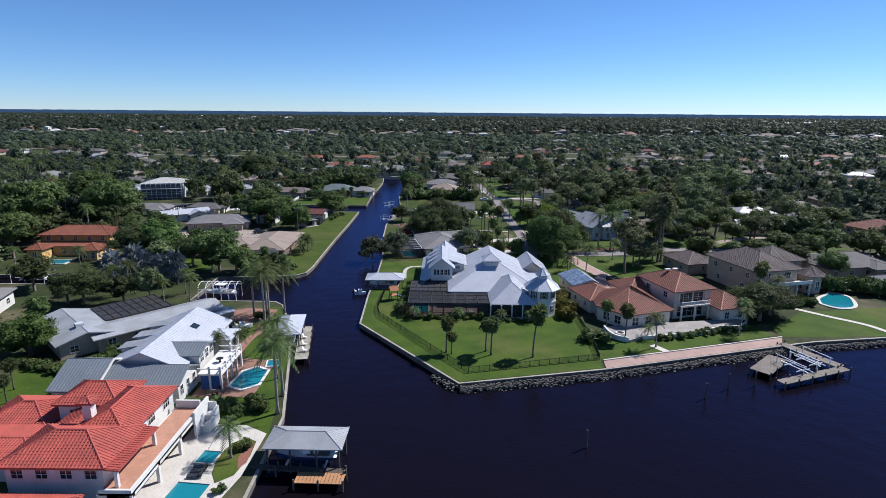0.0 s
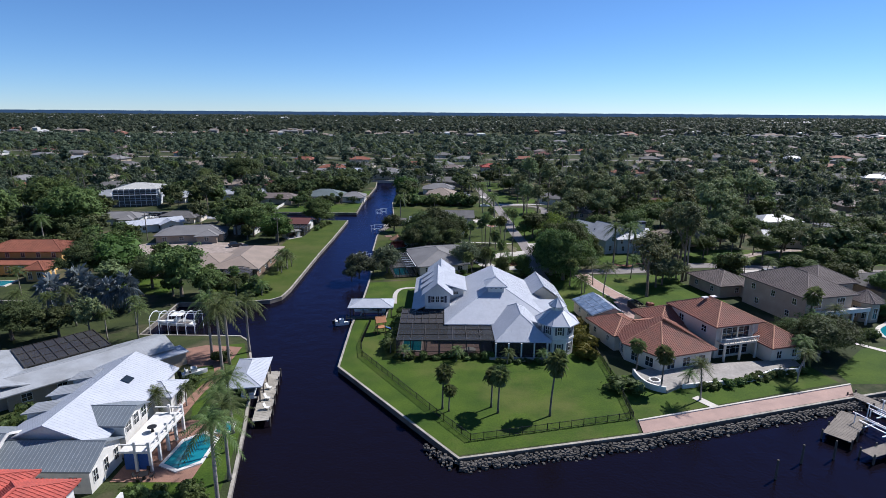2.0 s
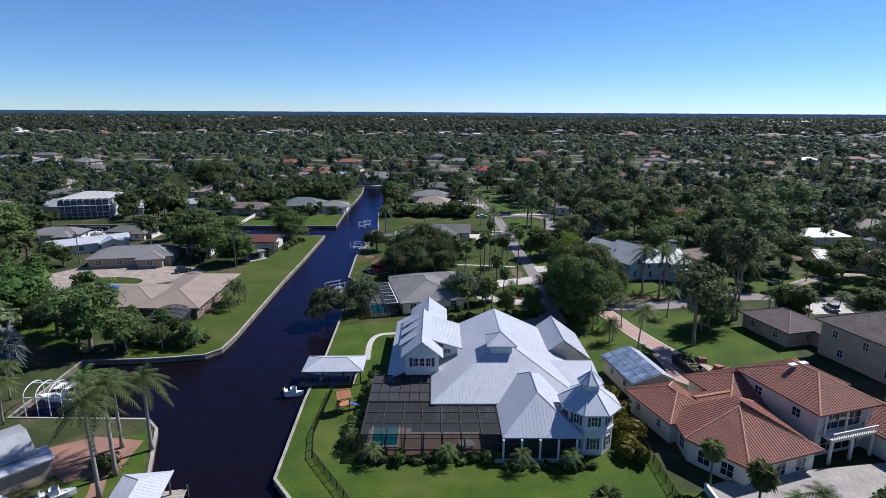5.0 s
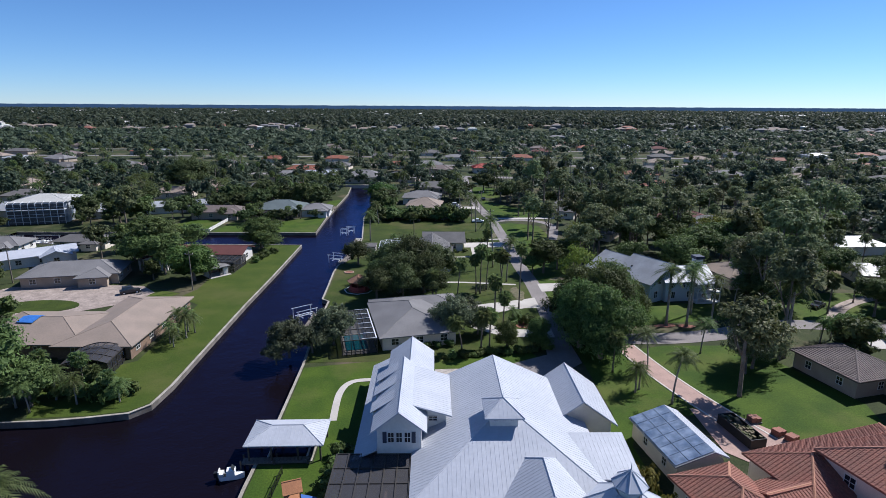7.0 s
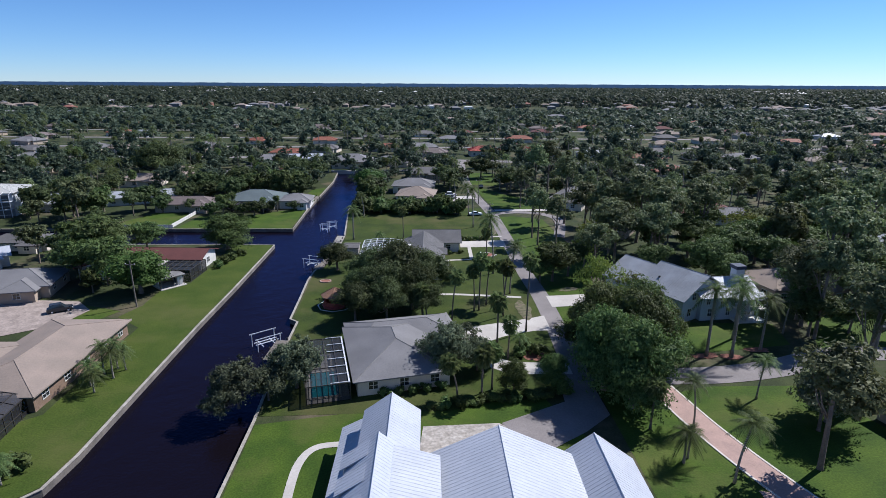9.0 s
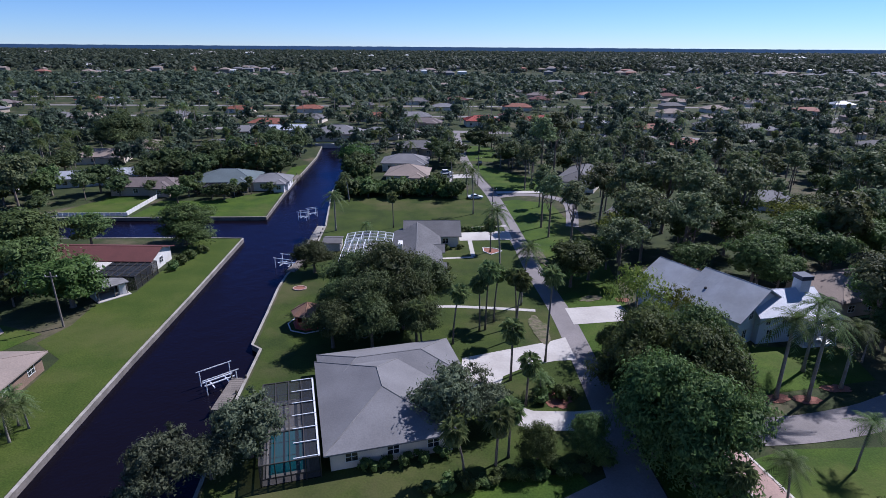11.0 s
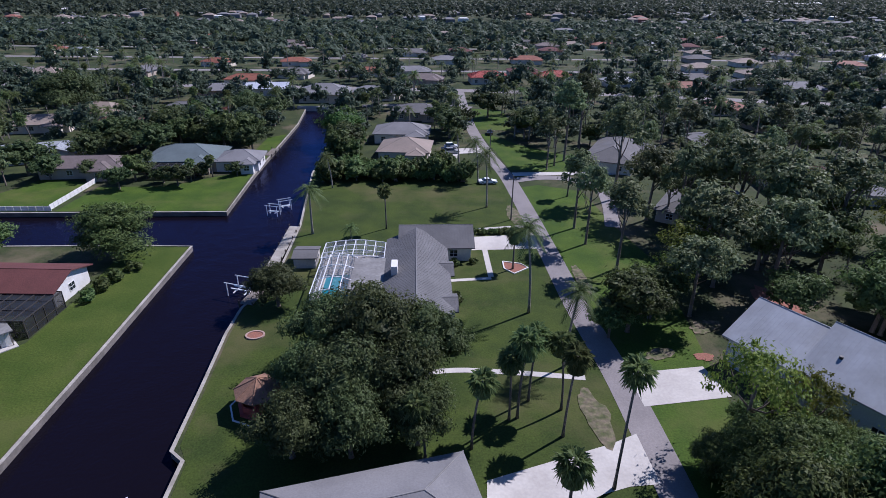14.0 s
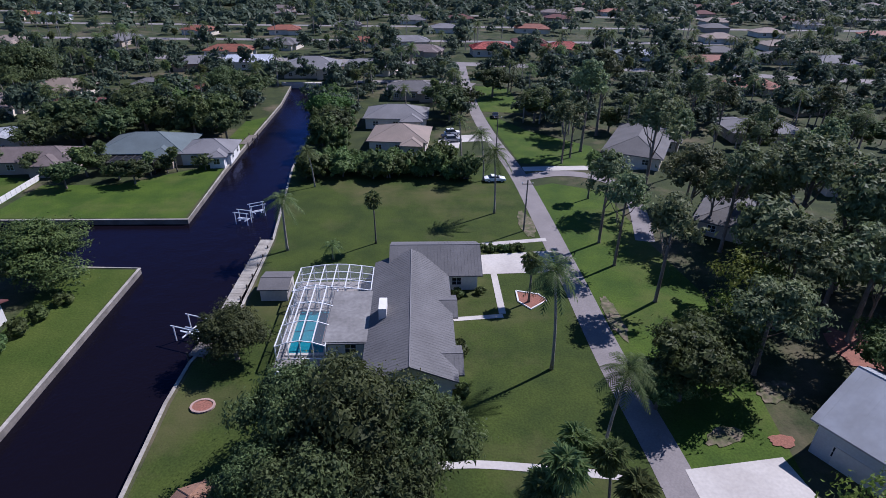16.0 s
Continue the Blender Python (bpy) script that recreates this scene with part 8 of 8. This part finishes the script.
for key, x, y, h in (("sabal", 9.4, 201.0, 9.2), ("sabal", 14.1, 205.3, 9.2), ("sabal2", 15.1, 205.6, 11.2), ("sabal2", 20.5, 206.8, 9.4), ("coco", 22.8, 215.0, 11.0), ("sabal", 19.7, 202.5, 10.4), ("sabal", 16.9, 208.5, 9.2), ("sabal2", 4.4, 199.6, 6.6),
                     ("sabal", 17.1, 190.5, 8.2), ("sabal", 23.1, 195.2, 14.3), ("sabal", 18.2, 184.4, 6.6), ("sabal", 14.4, 174.6, 6.6), ("sabal", 12.6, 172.3, 7.4), ("sabal2", 9.0, 171.6, 6.2), ("pygmy", 20.6, 186.6, 3.0), ("pygmy", 13.5, 180.4, 3.2)):
    palm(key, x, y, h, group="palms along the road")
for key, x, y, h in (("royal", 52.7, 185.1, 12.0), ("royal", 56.7, 184.4, 12.0), ("royal", 63.3, 187.1, 9.6), ("coco", 41.2, 165.0, 6.8), ("pygmy", 36.3, 157.1, 4.4), ("coco", 40.7, 153.4, 8.6), ("sabal", 34.8, 164.1, 6.6), ("coco", 53.6, 171.4, 6.2), ("coco", 71.6, 193.9, 7.4),
                     ("royal", 60.8, 191.6, 11.0), ("pygmy", 37.2, 158.0, 3.8), ("coco", 85, 170.5, 6), ("coco", 90, 168.6, 6.5), ("royal", 68.3, 169.6, 14.5), ("pygmy", 79.4, 176.0, 4.0), ("pygmy", 82.4, 177.4, 3.6), ("coco", 103, 199, 9), ("sabal", 92, 192, 8)):
    palm(key, x, y, h, group="palms along the pink driveway")
for key, x, y, h in (("royal", -38.1, 111.4, 12.4), ("royal", -38.4, 115.4, 12.4), ("royal", -25.4, 77.0, 11.4), ("royal", -26.2, 82.6, 10.2), ("royal", -42.9, 118.7, 11.4), ("pygmy", -28.3, 65.6, 4.6), ("royal", -36.6, 120.8, 10.6), ("royal", -40.9, 121.4, 10.0), ("coco", -33.2, 97.6, 6.2),
                     ("pygmy", -42.2, 97.4, 4.0), ("pygmy", -39.6, 100.5, 3.2), ("coco", -28.8, 88.4, 8.4), ("royal", -29.6, 93.0, 9.0)):
    palm(key, x, y, h, group="palms on the near bank")
for key, x, y, h in (("coco", -67.0, 126.2, 5.6), ("coco", -61.3, 127.2, 6.6), ("sabal", -71.2, 83.8, 4.8), ("silver", -71.4, 142.4, 6.2), ("silver", -82.6, 143.4, 7.0), ("silver", -86.6, 139.2, 6.4), ("silver", -79.4, 141.0, 6.2), ("silver", -75, 141.4, 5.4), ("coco", -90, 133.6, 7), ("coco", -78, 133.6, 8), ("coco", -83.6, 133, 7), ("coco", -65.6, 134.4, 6), ("sabal", -69, 79.4, 4.2),
                     ("pygmy", -46, 182.2, 4.2), ("pygmy", -45.0, 179, 4.4), ("pygmy", -47.0, 176.4, 3.8), ("pygmy", -47.2, 180.4, 4.6), ("pygmy", -44.4, 181.6, 3.4), ("pygmy", -45.6, 174.8, 3.0), ("sabal", -52.6, 158.6, 5.6), ("sabal", -49.4, 156.6, 4.6), ("sabal", -46.6, 155.0, 4.4), ("pygmy", -51, 154.0, 4), ("pygmy", -55, 155.4, 4.6), ("sabal", -58.6, 158.0, 6.2), ("pygmy", -44.8, 154.6, 3.2), ("coco", -59.5, 153, 6.4), ("coco", -56.5, 151.6, 5.2), ("pygmy", -58, 182, 1.6), ("coco", -104, 153, 7), ("coco", -125, 156, 6), ("sabal", -66, 298, 6), ("sabal", -54, 294, 5), ("sabal", -50, 298, 5)):
    palm(key, x, y, h, group="palms on the west bank")

# shrubs and hedges
for i, (x, y, w, d, h) in enumerate(((31.5, 106.5, 5.0, 4.4, 2.2), (28.4, 119, 3.2, 5, 2.6), (28.6, 124, 3, 5, 3.0), (28.8, 129, 2.8, 5, 3.0), (28.9, 134, 2.6, 5, 2.4))):
    bush(x, y, w, d, h, LEAF_HEDGE if i == 0 else LEAF_GOLD, i * 40, "large rounded green shrub at the fence" if i == 0 else "yellow-green shrub beside the white house", variant=i % 2)
for i in range(9):
    bush(-7.2 + i * 2.05, 118.4, 2.2, 1.6, 0.9 + 0.35 * (i % 3), LEAF_HEDGE, i * 50, "low green shrub along the pool screen", variant=i % 2)
for i in range(7):
    bush(11.5 + i * 1.7, 116.9, 1.6, 1.2, 0.8, LEAF_HEDGE, i * 31, "low shrub before the porch", variant=i % 2)
for x, y in ((3.2, 117.4), (12.6, 116.4), (-6.6, 117.8), (19, 116.6), (-9.4, 121)):
    palm("pygmy", x, y, 2.3, group="small palms by the white house")
for i in range(7):
    bush(-9.6 + 0.25 * i, 122.5 + 3.0 * i, 2.4, 3.4, 1.9, LEAF_HEDGE, i * 67, "green hedge shrub beside the white house", variant=i % 2)
for i in range(11):
    bush(45.5 + i * 1.9, 107.0 + i * 0.62, 2.3, 1.5, 1.25, LEAF_HEDGE, i * 53, "low clipped shrub under the terrace wall", variant=i % 2)
for i in range(14):
    bush(97 + i * 2.3, 143.5 - 0.85 * i, 4.4, 4.6, 4.2, LEAF_HEDGE, i * 47, "tall green hedge behind the pool", variant=i % 2)
for i in range(6):
    bush(80 + i * 2.0, 127.6 + 0.4 * i, 2.6, 2.4, 2.0, LEAF_HEDGE, i * 47, "green shrub below the balcony", variant=i % 2)
for i in range(5):
    bush(15.6 + i * 1.55, 259.2, 1.8, 1.3, 1.2, LEAF_HEDGE, i * 80, "clipped green hedge beside the driveway", variant=i % 2)
for x, y, w in ((10.4, 245.2, 1.6), (13.6, 246, 1.4), (9.8, 232.0, 2.2), (9.6, 224.6, 1.6), (24, 186.2, 2.6), (22, 188.0, 2.4), (20.6, 185.4, 2.2), (-47, 241, 2.4), (-47.6, 237.6, 2.6), (-48, 234, 2.4), (-45.6, 244.5, 2.2), (-47, 155.6, 4.6), (-52, 156.0, 5), (-45, 157.4, 3.0), (-57, 156.2, 4.8),
                (-33, 78.0, 2.4), (-30, 79.4, 2.8), (-35.0, 78.4, 2.6), (-31.6, 76.6, 2.2), (-28.6, 77.6, 2.4), (-37.2, 78.8, 1.8), (-33.8, 80.4, 1.4), (-27.5, 67.4, 2.0), (-27.2, 58.6, 1.4), (-43.6, 104, 3.4), (-41.8, 107.5, 2.6), (-40.6, 116.4, 3), (-57, 96, 4), (-59, 91, 4.4), (-61, 94.5, 4)):
    bush(x, y, w, w, w * 0.72, LEAF_HEDGE, x * 31 % 360, variant=int(w * 10) % 2)
for i in range(12):
    bush(5.6 + i * 1.75, 169.8 + 0.28 * i, 2.2, 1.8, 0.9 + 0.3 * (i % 3), LEAF_HEDGE, i * 61, "dark green shrub along the shaded boundary", variant=i % 2)
for i in range(9):
    bush(-68.5 + 1.25 * i, 103.0 + 1.1 * i, 3.4, 3.0, 2.3 + 0.5 * (i % 3), LEAF_LUSH, i * 49, "loose green hedge shrub between two houses", variant=i % 2)
for i in range(5):
    bush(-1.5 + i * 2.0, 173.2 + 0.5 * i, 1.8, 1.4, 1.3, LEAF_HEDGE, i * 37, "low shrub under the house wall", variant=i % 2)
row("dark", "shade trees by the gravel court", [(17.5, 173.2, 2.6), (23.6, 174.2, 2.8)], 1.3)
row("mid", "trees beyond the side canal", [(-80, 296.5, 3.2), (-90, 296, 4.2), (-44, 299, 2.4), (-60.5, 293, 2.6), (-72, 318, 6), (-46, 322, 5.4), (-50, 333, 6.5), (-85, 322, 7), (-88, 312, 5.4), (-70, 330, 7), (-52, 345, 6), (-48, 358, 6.6), (-98, 300, 6), (-77, 340, 7), (-52, 297.5, 2.6), (-66.5, 297, 2.8)])
for i in range(12):
    bush(-78 + i * 1.6, 93.6 - 0.55 * i, 2.4, 2.2, 1.5, LEAF_BROAD, i * 71, "loose green shrub beside the small lawn", variant=i % 2)

# ---- trees and houses between and beyond ----
CLEAR = [o for _, _, _, o in LAWNS] + [[(22, 168), (33, 168), (33, 300), (27, 440), (19, 440), (21, 320), (24, 300)], [(27, 174), (140, 172), (140, 192), (27, 184)], [(-260, 442), (35, 425), (189, 391), (330, 362), (330, 384), (189, 412), (35, 444), (-260, 462)],
         [(-8, 164), (28, 168), (28, 182), (-8, 172)], [(-102, 186), (-60, 196), (-62, 214), (-102, 208)], [(84, 170), (102, 170), (102, 182), (84, 182)], [(-64, 40), (-22, 40), (-36, 126), (-60, 128), (-84, 112), (-82, 94), (-64, 72)],
         [(28, 88), (160, 118), (160, 135), (72, 160), (66, 170), (30, 168)], [(42, 194), (76, 196), (74, 216), (48, 228), (38, 214)], [(8, 310), (28, 310), (28, 332), (8, 332)], [(-132, 150), (-100, 150), (-100, 184), (-132, 184)], [(-78, 162), (-48, 162), (-48, 200), (-78, 200)],
         [(-163, 278), (-136, 278), (-136, 308), (-163, 308)], [(28, 286), (52, 256), (54, 302), (28, 303)], [(-14, 305), (12, 305), (12, 350), (-14, 350)], [(86, 182), (170, 192), (170, 212), (86, 200)], [(-92, 132), (-64, 134), (-64, 150), (-92, 147)]]
fr = random.Random(77)


def far_from_houses(x, y, gap=0.0):
    return all(abs(x - hx) > hr + gap or abs(y - hy) > hr + gap for hx, hy, hr in HOUSE_SPOTS)


def open_land(x, y):
    return inside(x, y, LAND) and not inside(x, y, BASIN) and not any(inside(x, y, c) for c in CLEAR)


# streets between the far gardens
for i, (y, dx) in enumerate(((508, -30), (575, 40), (650, -60), (742, 20), (850, 0), (980, 0))):
    s0 = strip([(-y * 0.9 - 80, y + 6), (dx, y), (y * 0.9 + 80, y - 10)], 7.5, 0.0, 0.06)
    solo("road", s0, ASPHALT, "residential street between far gardens", "road", kind="structure")
    CLEAR.append([(-y * 0.9 - 80, y - 2), (y * 0.9 + 80, y - 18), (y * 0.9 + 80, y - 4), (-y * 0.9 - 80, y + 14)])

# houses along the streets between the gardens
ROOFS = [(SHINGLE_GREY, TAN, "grey shingle"), (SHINGLE_TAN, CREAM, "tan shingle"), (METAL_GREY, WHITE, "pale grey metal"), (SHINGLE_DARK, TAN, "dark shingle"), (SHINGLE_GREY, CREAM, "weathered grey"), (TILE_ORANGE, CREAM, "orange tile"), (SHINGLE_DARK, CREAM, "charcoal"), (SHINGLE_RED, TAN, "red-brown"), (TILE_BROWN, TAN, "brown tile")]
PROTO = {}
for _ in range(5000):
    y = fr.uniform(215, 760)
    x = fr.uniform(-1, 1) * (y * 0.92 + 60)
    if (y < 300 and -165 < x < 130) or (y < 356 and -60 < x < 80) or (y < 408 and -70 < x < 34):
        continue
    if not open_land(x, y) or not far_from_houses(x, y, 9.5) or len(HOUSE_SPOTS) > 215:
        continue
    k = fr.randrange(len(ROOFS))
    rm, wm, lab = ROOFS[k]
    a = fr.choice((0, 0, 90, 180, 12, -10)) + fr.uniform(-4, 4)
    variant = (k, fr.randrange(2))
    if variant not in PROTO:
        w, d = fr.uniform(16, 22), fr.uniform(10, 13)
        fh = thing("far_house", "single-storey house with a %s roof among trees" % lab, "house", pose(x, y, 0, 0, 0, a), "houses among the trees")
        volume(fh, -w / 2, w / 2, -d / 2, d / 2, 3.0, "hip", 0.36, wm, rm, "", 0.7, wins=(("S", 2, 0.9, 1.8, 1.4),))
        part("wing", Shape().box(w * 0.1, w * 0.42, -d / 2 - 3, 1, 0, 2.9), wm, fh)
        pl, rd, _ = roof_planes("hip", w * 0.1 - 0.6, w * 0.42 + 0.6, -d / 2 - 3.6, 1.6, 2.9, 0.36)
        roof(fh, pl, [], rm, name="wing_roof")
        PROTO[variant] = fh
    else:
        copy_thing(PROTO[variant], pose(x, y, 0, 0, 0, a))
    HOUSE_SPOTS.append((x, y, 9.5))

spots = []
cells = {}


def free(x, y, gap):
    c = (int(x // 12), int(y // 12))
    for i in (-1, 0, 1):
        for j in (-1, 0, 1):
            for px, py in cells.get((c[0] + i, c[1] + j), ()):
                if (px - x) ** 2 + (py - y) ** 2 < gap * gap:
                    return False
    return True


def near_plane(x, y):
    """Where gardens, not woods, fill the ground between the buildings."""
    return far_from_houses(x, y, 2.2)


def joined_wood(name, label, spots):
    """Many crowns of one kind as a single mesh: (kind, x, y, radius, turn, tall)."""
    v, f, k = [], [], 0
    for key, x, y, r, turn, tall in spots:
        kd = TREES[key]
        if "light_v" not in kd:
            lob = lobes_for(kd["seed"] + 50, kd["r"], kd["z"], kd["tall"], kd["lobes"])
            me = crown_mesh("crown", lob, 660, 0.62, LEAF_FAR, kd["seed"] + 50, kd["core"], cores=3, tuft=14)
            kd["light_v"] = np.array([p.co[:] for p in me.vertices])
            kd["light_f"] = np.array([p.vertices[:] for p in me.polygons])
            bpy.data.meshes.remove(me)
        s, a = r / kd["r"], radians(turn)
        p = kd["light_v"] * [s, s, s * tall]
        v.append(np.stack([x + p[:, 0] * math.cos(a) - p[:, 1] * math.sin(a), y + p[:, 0] * math.sin(a) + p[:, 1] * math.cos(a), p[:, 2]], 1))
        f.append(kd["light_f"] + k)
        k += len(p)
    return quick_mesh(name, label, np.concatenate(v), np.concatenate(f), LEAF_FAR)


def quick_mesh(name, label, v, f, material):
    me = bpy.data.meshes.new(name)
    me.vertices.add(len(v)), me.loops.add(f.size), me.polygons.add(len(f))
    me.vertices.foreach_set("co", v.ravel())
    me.loops.foreach_set("vertex_index", f.ravel())
    me.polygons.foreach_set("loop_start", np.arange(len(f)) * 3)
    me.materials.append(material)
    me.update(calc_edges=True)
    return tagged(new(name, me), label, "trees", kind="stuff")


own, own_palms, joined = 0, 0, []
for _ in range(22000):
    y = 70 + 400 * math.sqrt(fr.random())
    x = fr.uniform(-1, 1) * (y * 0.9 + 95)
    if x > 20 and y < 118 or (x < -24 and y < 90 and x > -66):
        continue
    m = 3.6 if y < 300 else 2.6
    if not all(open_land(x + dx, y + dy) for dx, dy in ((0, 0), (m, 0), (-m, 0), (0, m), (0, -m))) or not near_plane(x, y) or not free(x, y, (10.5 if 30 < x < 105 else 6.4) if y < 300 else 7.0):
        continue
    cells.setdefault((int(x // 12), int(y // 12)), []).append((x, y))
    u, close = fr.random(), (y < 330 and abs(x) < 150)
    if (u < 0.2 or (y > 300 and u < 0.36)) and own_palms < 230:
        palm(fr.choice(("sabal", "coco", "sabal2", "royal")), x, y, fr.uniform(7, 12.5), fr.uniform(0, 360), "palms among the houses")
        own_palms += 1
    else:
        key, r, turn, tall = fr.choice(("mid", "mid", "mid2", "mid2", "mid3")), 3.0 + 3.6 * fr.random() ** 1.4, fr.uniform(0, 360), fr.uniform(0.85, 1.2)
        if close and x > 30 and fr.random() < 0.62:
            plant("pine2", x, y, r * 0.75, turn, tall, group="pines among the houses")
        elif close and own < 230:
            plant(key, x, y, r, turn, tall, group="trees among the houses")
            own += 1
        else:
            joined.append((key, x, y, r, turn, tall))
joined_wood("garden_trees", "dense garden trees between the houses", joined)



def joined_palms(count, y0, y1, seed):
    """Slender feather palms along the far gardens: crowns in one mesh, trunks in another."""
    q, crowns, trunks = random.Random(seed), Shape(), Shape()
    kinds = []
    for k in range(4):
        head = Shape()
        for i in range(15):
            frond(head, Vector((0, 0, 0)), i * 2.39996 + k, radians(70 - 100 * i / 15), q.uniform(2.6, 3.4), 0.95, q, 0.9 + 0.4 * i / 15, 6)
        kinds.append(head)
    made = 0
    for _ in range(count * 12):
        y = y0 + (y1 - y0) * q.random() ** 1.2
        x = q.uniform(-1, 1) * (y * 0.84 + 30)
        if made >= count or not open_land(x, y) or not far_from_houses(x, y, -2.0):
            continue
        for _ in range(q.choice((1, 1, 2, 3))):
            px, py, h = x + q.uniform(-4, 4), y + q.uniform(-4, 4), q.uniform(6.5, 13)
            lean = (q.uniform(-0.8, 0.8), q.uniform(-0.8, 0.8))
            trunks.tube([(px, py, -0.1), (px + lean[0], py + lean[1], h)], [0.24, 0.15], 4)
            head = q.choice(kinds)
            crowns.add([(vx + px + lean[0], vy + py + lean[1], vz + h) for vx, vy, vz in head.v], head.f)
            made += 1
    solo("palm_trunks", trunks, PALM_BARK, "pale slender palm trunks among far gardens", "palm trees", kind="stuff")
    return solo("palm_crowns", crowns, LEAF_FROND, "feathery palm heads above far gardens", "palm trees", kind="stuff")


joined_palms(620, 300, 720, 61)


def woodland(count, y0, y1, r0, r1, clumps, name, label, seed, gap=0.3, leaf=0.36):
    """A far wood as one mesh: each crown a handful of folded leaf clumps over an uneven mass."""
    r = np.random.RandomState(seed)
    y = y0 + (y1 - y0) * np.sqrt(r.rand(count) * (1 - gap) + gap * r.rand(count) ** 2)
    x = (r.rand(count) * 2 - 1) * (y * 0.88 + 120)
    rad = r0 + (r1 - r0) * r.rand(count) ** 1.5
    keep = np.array([all(abs(x[i] - hx) > hr or abs(y[i] - hy) > hr for hx, hy, hr in HOUSE_SPOTS) and not any(inside(x[i], y[i], c) for c in (CLEAR[len(LAWNS) + 2], *CLEAR[-6:])) and inside(x[i], y[i], LAND) for i in range(count)])
    x, y, rad = x[keep], y[keep], rad[keep]
    n = len(x)
    high = rad * (0.75 + 0.9 * r.rand(n))
    d = r.normal(size=(n, clumps, 3))
    d[:, :, 2] = np.abs(d[:, :, 2]) * 0.9
    d /= np.linalg.norm(d, axis=2)[:, :, None]
    c = np.stack([x, y, high * 0.55], 1)[:, None, :] + d * np.stack([rad, rad, high * 0.75], 1)[:, None, :] * (0.75 + 0.35 * r.rand(n, clumps, 1))
    nr = d * 0.9 + r.normal(size=d.shape) * 0.33 + np.array([0, 0, 0.35])
    nr /= np.linalg.norm(nr, axis=2)[:, :, None]
    t = np.cross(nr, r.normal(size=d.shape))
    t /= np.linalg.norm(t, axis=2)[:, :, None]
    b = np.cross(nr, t)
    L = (rad[:, None] * (leaf + 0.28 * r.rand(n, clumps)))[:, :, None]
    v = np.stack([c - t * L - b * L * 0.6, c - t * L * 0.7 + b * L * 0.75, c + t * L * 1.1], 2).reshape(-1, 3)
    f = np.arange(n * clumps * 3).reshape(-1, 3)
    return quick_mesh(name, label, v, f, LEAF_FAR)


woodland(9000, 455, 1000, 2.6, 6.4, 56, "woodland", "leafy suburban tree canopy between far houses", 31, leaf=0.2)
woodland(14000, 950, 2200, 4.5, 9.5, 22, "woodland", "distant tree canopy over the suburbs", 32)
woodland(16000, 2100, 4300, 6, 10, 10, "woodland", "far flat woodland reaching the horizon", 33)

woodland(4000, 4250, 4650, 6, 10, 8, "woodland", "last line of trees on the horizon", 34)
# Added horizon strip: distance haze painted as blue colour with a faint glow.
HAZE = mat("painted_haze_glow", (0.05, 0.07, 0.10), 1.0, 0, 0.2, 0.02, 0.004, 0, spec=0.0)
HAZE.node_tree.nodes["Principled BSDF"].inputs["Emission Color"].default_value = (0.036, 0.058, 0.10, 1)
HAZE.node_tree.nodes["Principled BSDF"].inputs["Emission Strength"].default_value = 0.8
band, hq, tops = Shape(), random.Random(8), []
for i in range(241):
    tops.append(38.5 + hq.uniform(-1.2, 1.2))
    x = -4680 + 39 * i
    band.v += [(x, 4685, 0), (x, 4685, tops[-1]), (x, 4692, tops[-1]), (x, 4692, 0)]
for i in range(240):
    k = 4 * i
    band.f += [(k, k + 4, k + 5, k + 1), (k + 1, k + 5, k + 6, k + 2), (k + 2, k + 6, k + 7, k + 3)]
solo("backdrop", band, HAZE, "backdrop strip for distant woods, with blue haze painted in and glowing faintly", "backdrop", kind="structure")


def far_roofs(count, y0, y1, size, material, label, seed, high=(3.0, 5.0)):
    """Small far buildings with walls and hipped roofs, as one mass."""
    r, s = random.Random(seed), Shape()
    for _ in range(count):
        y = math.sqrt(r.uniform(y0 * y0, y1 * y1))
        x = r.uniform(-1, 1) * (y * 0.86)
        w, d, h = r.uniform(0.7, 1.4) * size, r.uniform(0.5, 0.9) * size, r.uniform(*high)
        s.box(x - w / 2, x + w / 2, y - d / 2, y + d / 2, 0, h)
        k = min(w, d) * 0.45
        s.add([(x - w / 2 - 0.6, y - d / 2 - 0.6, h), (x + w / 2 + 0.6, y - d / 2 - 0.6, h), (x + w / 2 + 0.6, y + d / 2 + 0.6, h), (x - w / 2 - 0.6, y + d / 2 + 0.6, h), (x - w / 2 + k, y, h + k * 0.45), (x + w / 2 - k, y, h + k * 0.45)], [(0, 1, 5, 4), (1, 2, 5), (2, 3, 4, 5), (3, 0, 4)])
    return solo("far_buildings", s, material, label, "buildings", kind="stuff")


far_roofs(260, 740, 1900, 17, SHINGLE_GREY, "far grey-roofed houses among trees", 41, (4, 6.5))
far_roofs(70, 740, 1900, 13, WHITE, "far white houses among trees", 42, (4, 7))
far_roofs(200, 740, 1900, 17, SHINGLE_TAN, "far tan-roofed houses among trees", 43, (4, 6.5))
far_roofs(40, 740, 1900, 17, TILE_TERRA, "far red-roofed houses among trees", 44, (4, 6.5))
far_roofs(60, 1900, 4300, 30, WHITE, "white low buildings on the horizon", 45, (5, 9))
far_roofs(70, 1900, 4300, 36, CONCRETE, "pale low buildings on the horizon", 46, (5, 9))
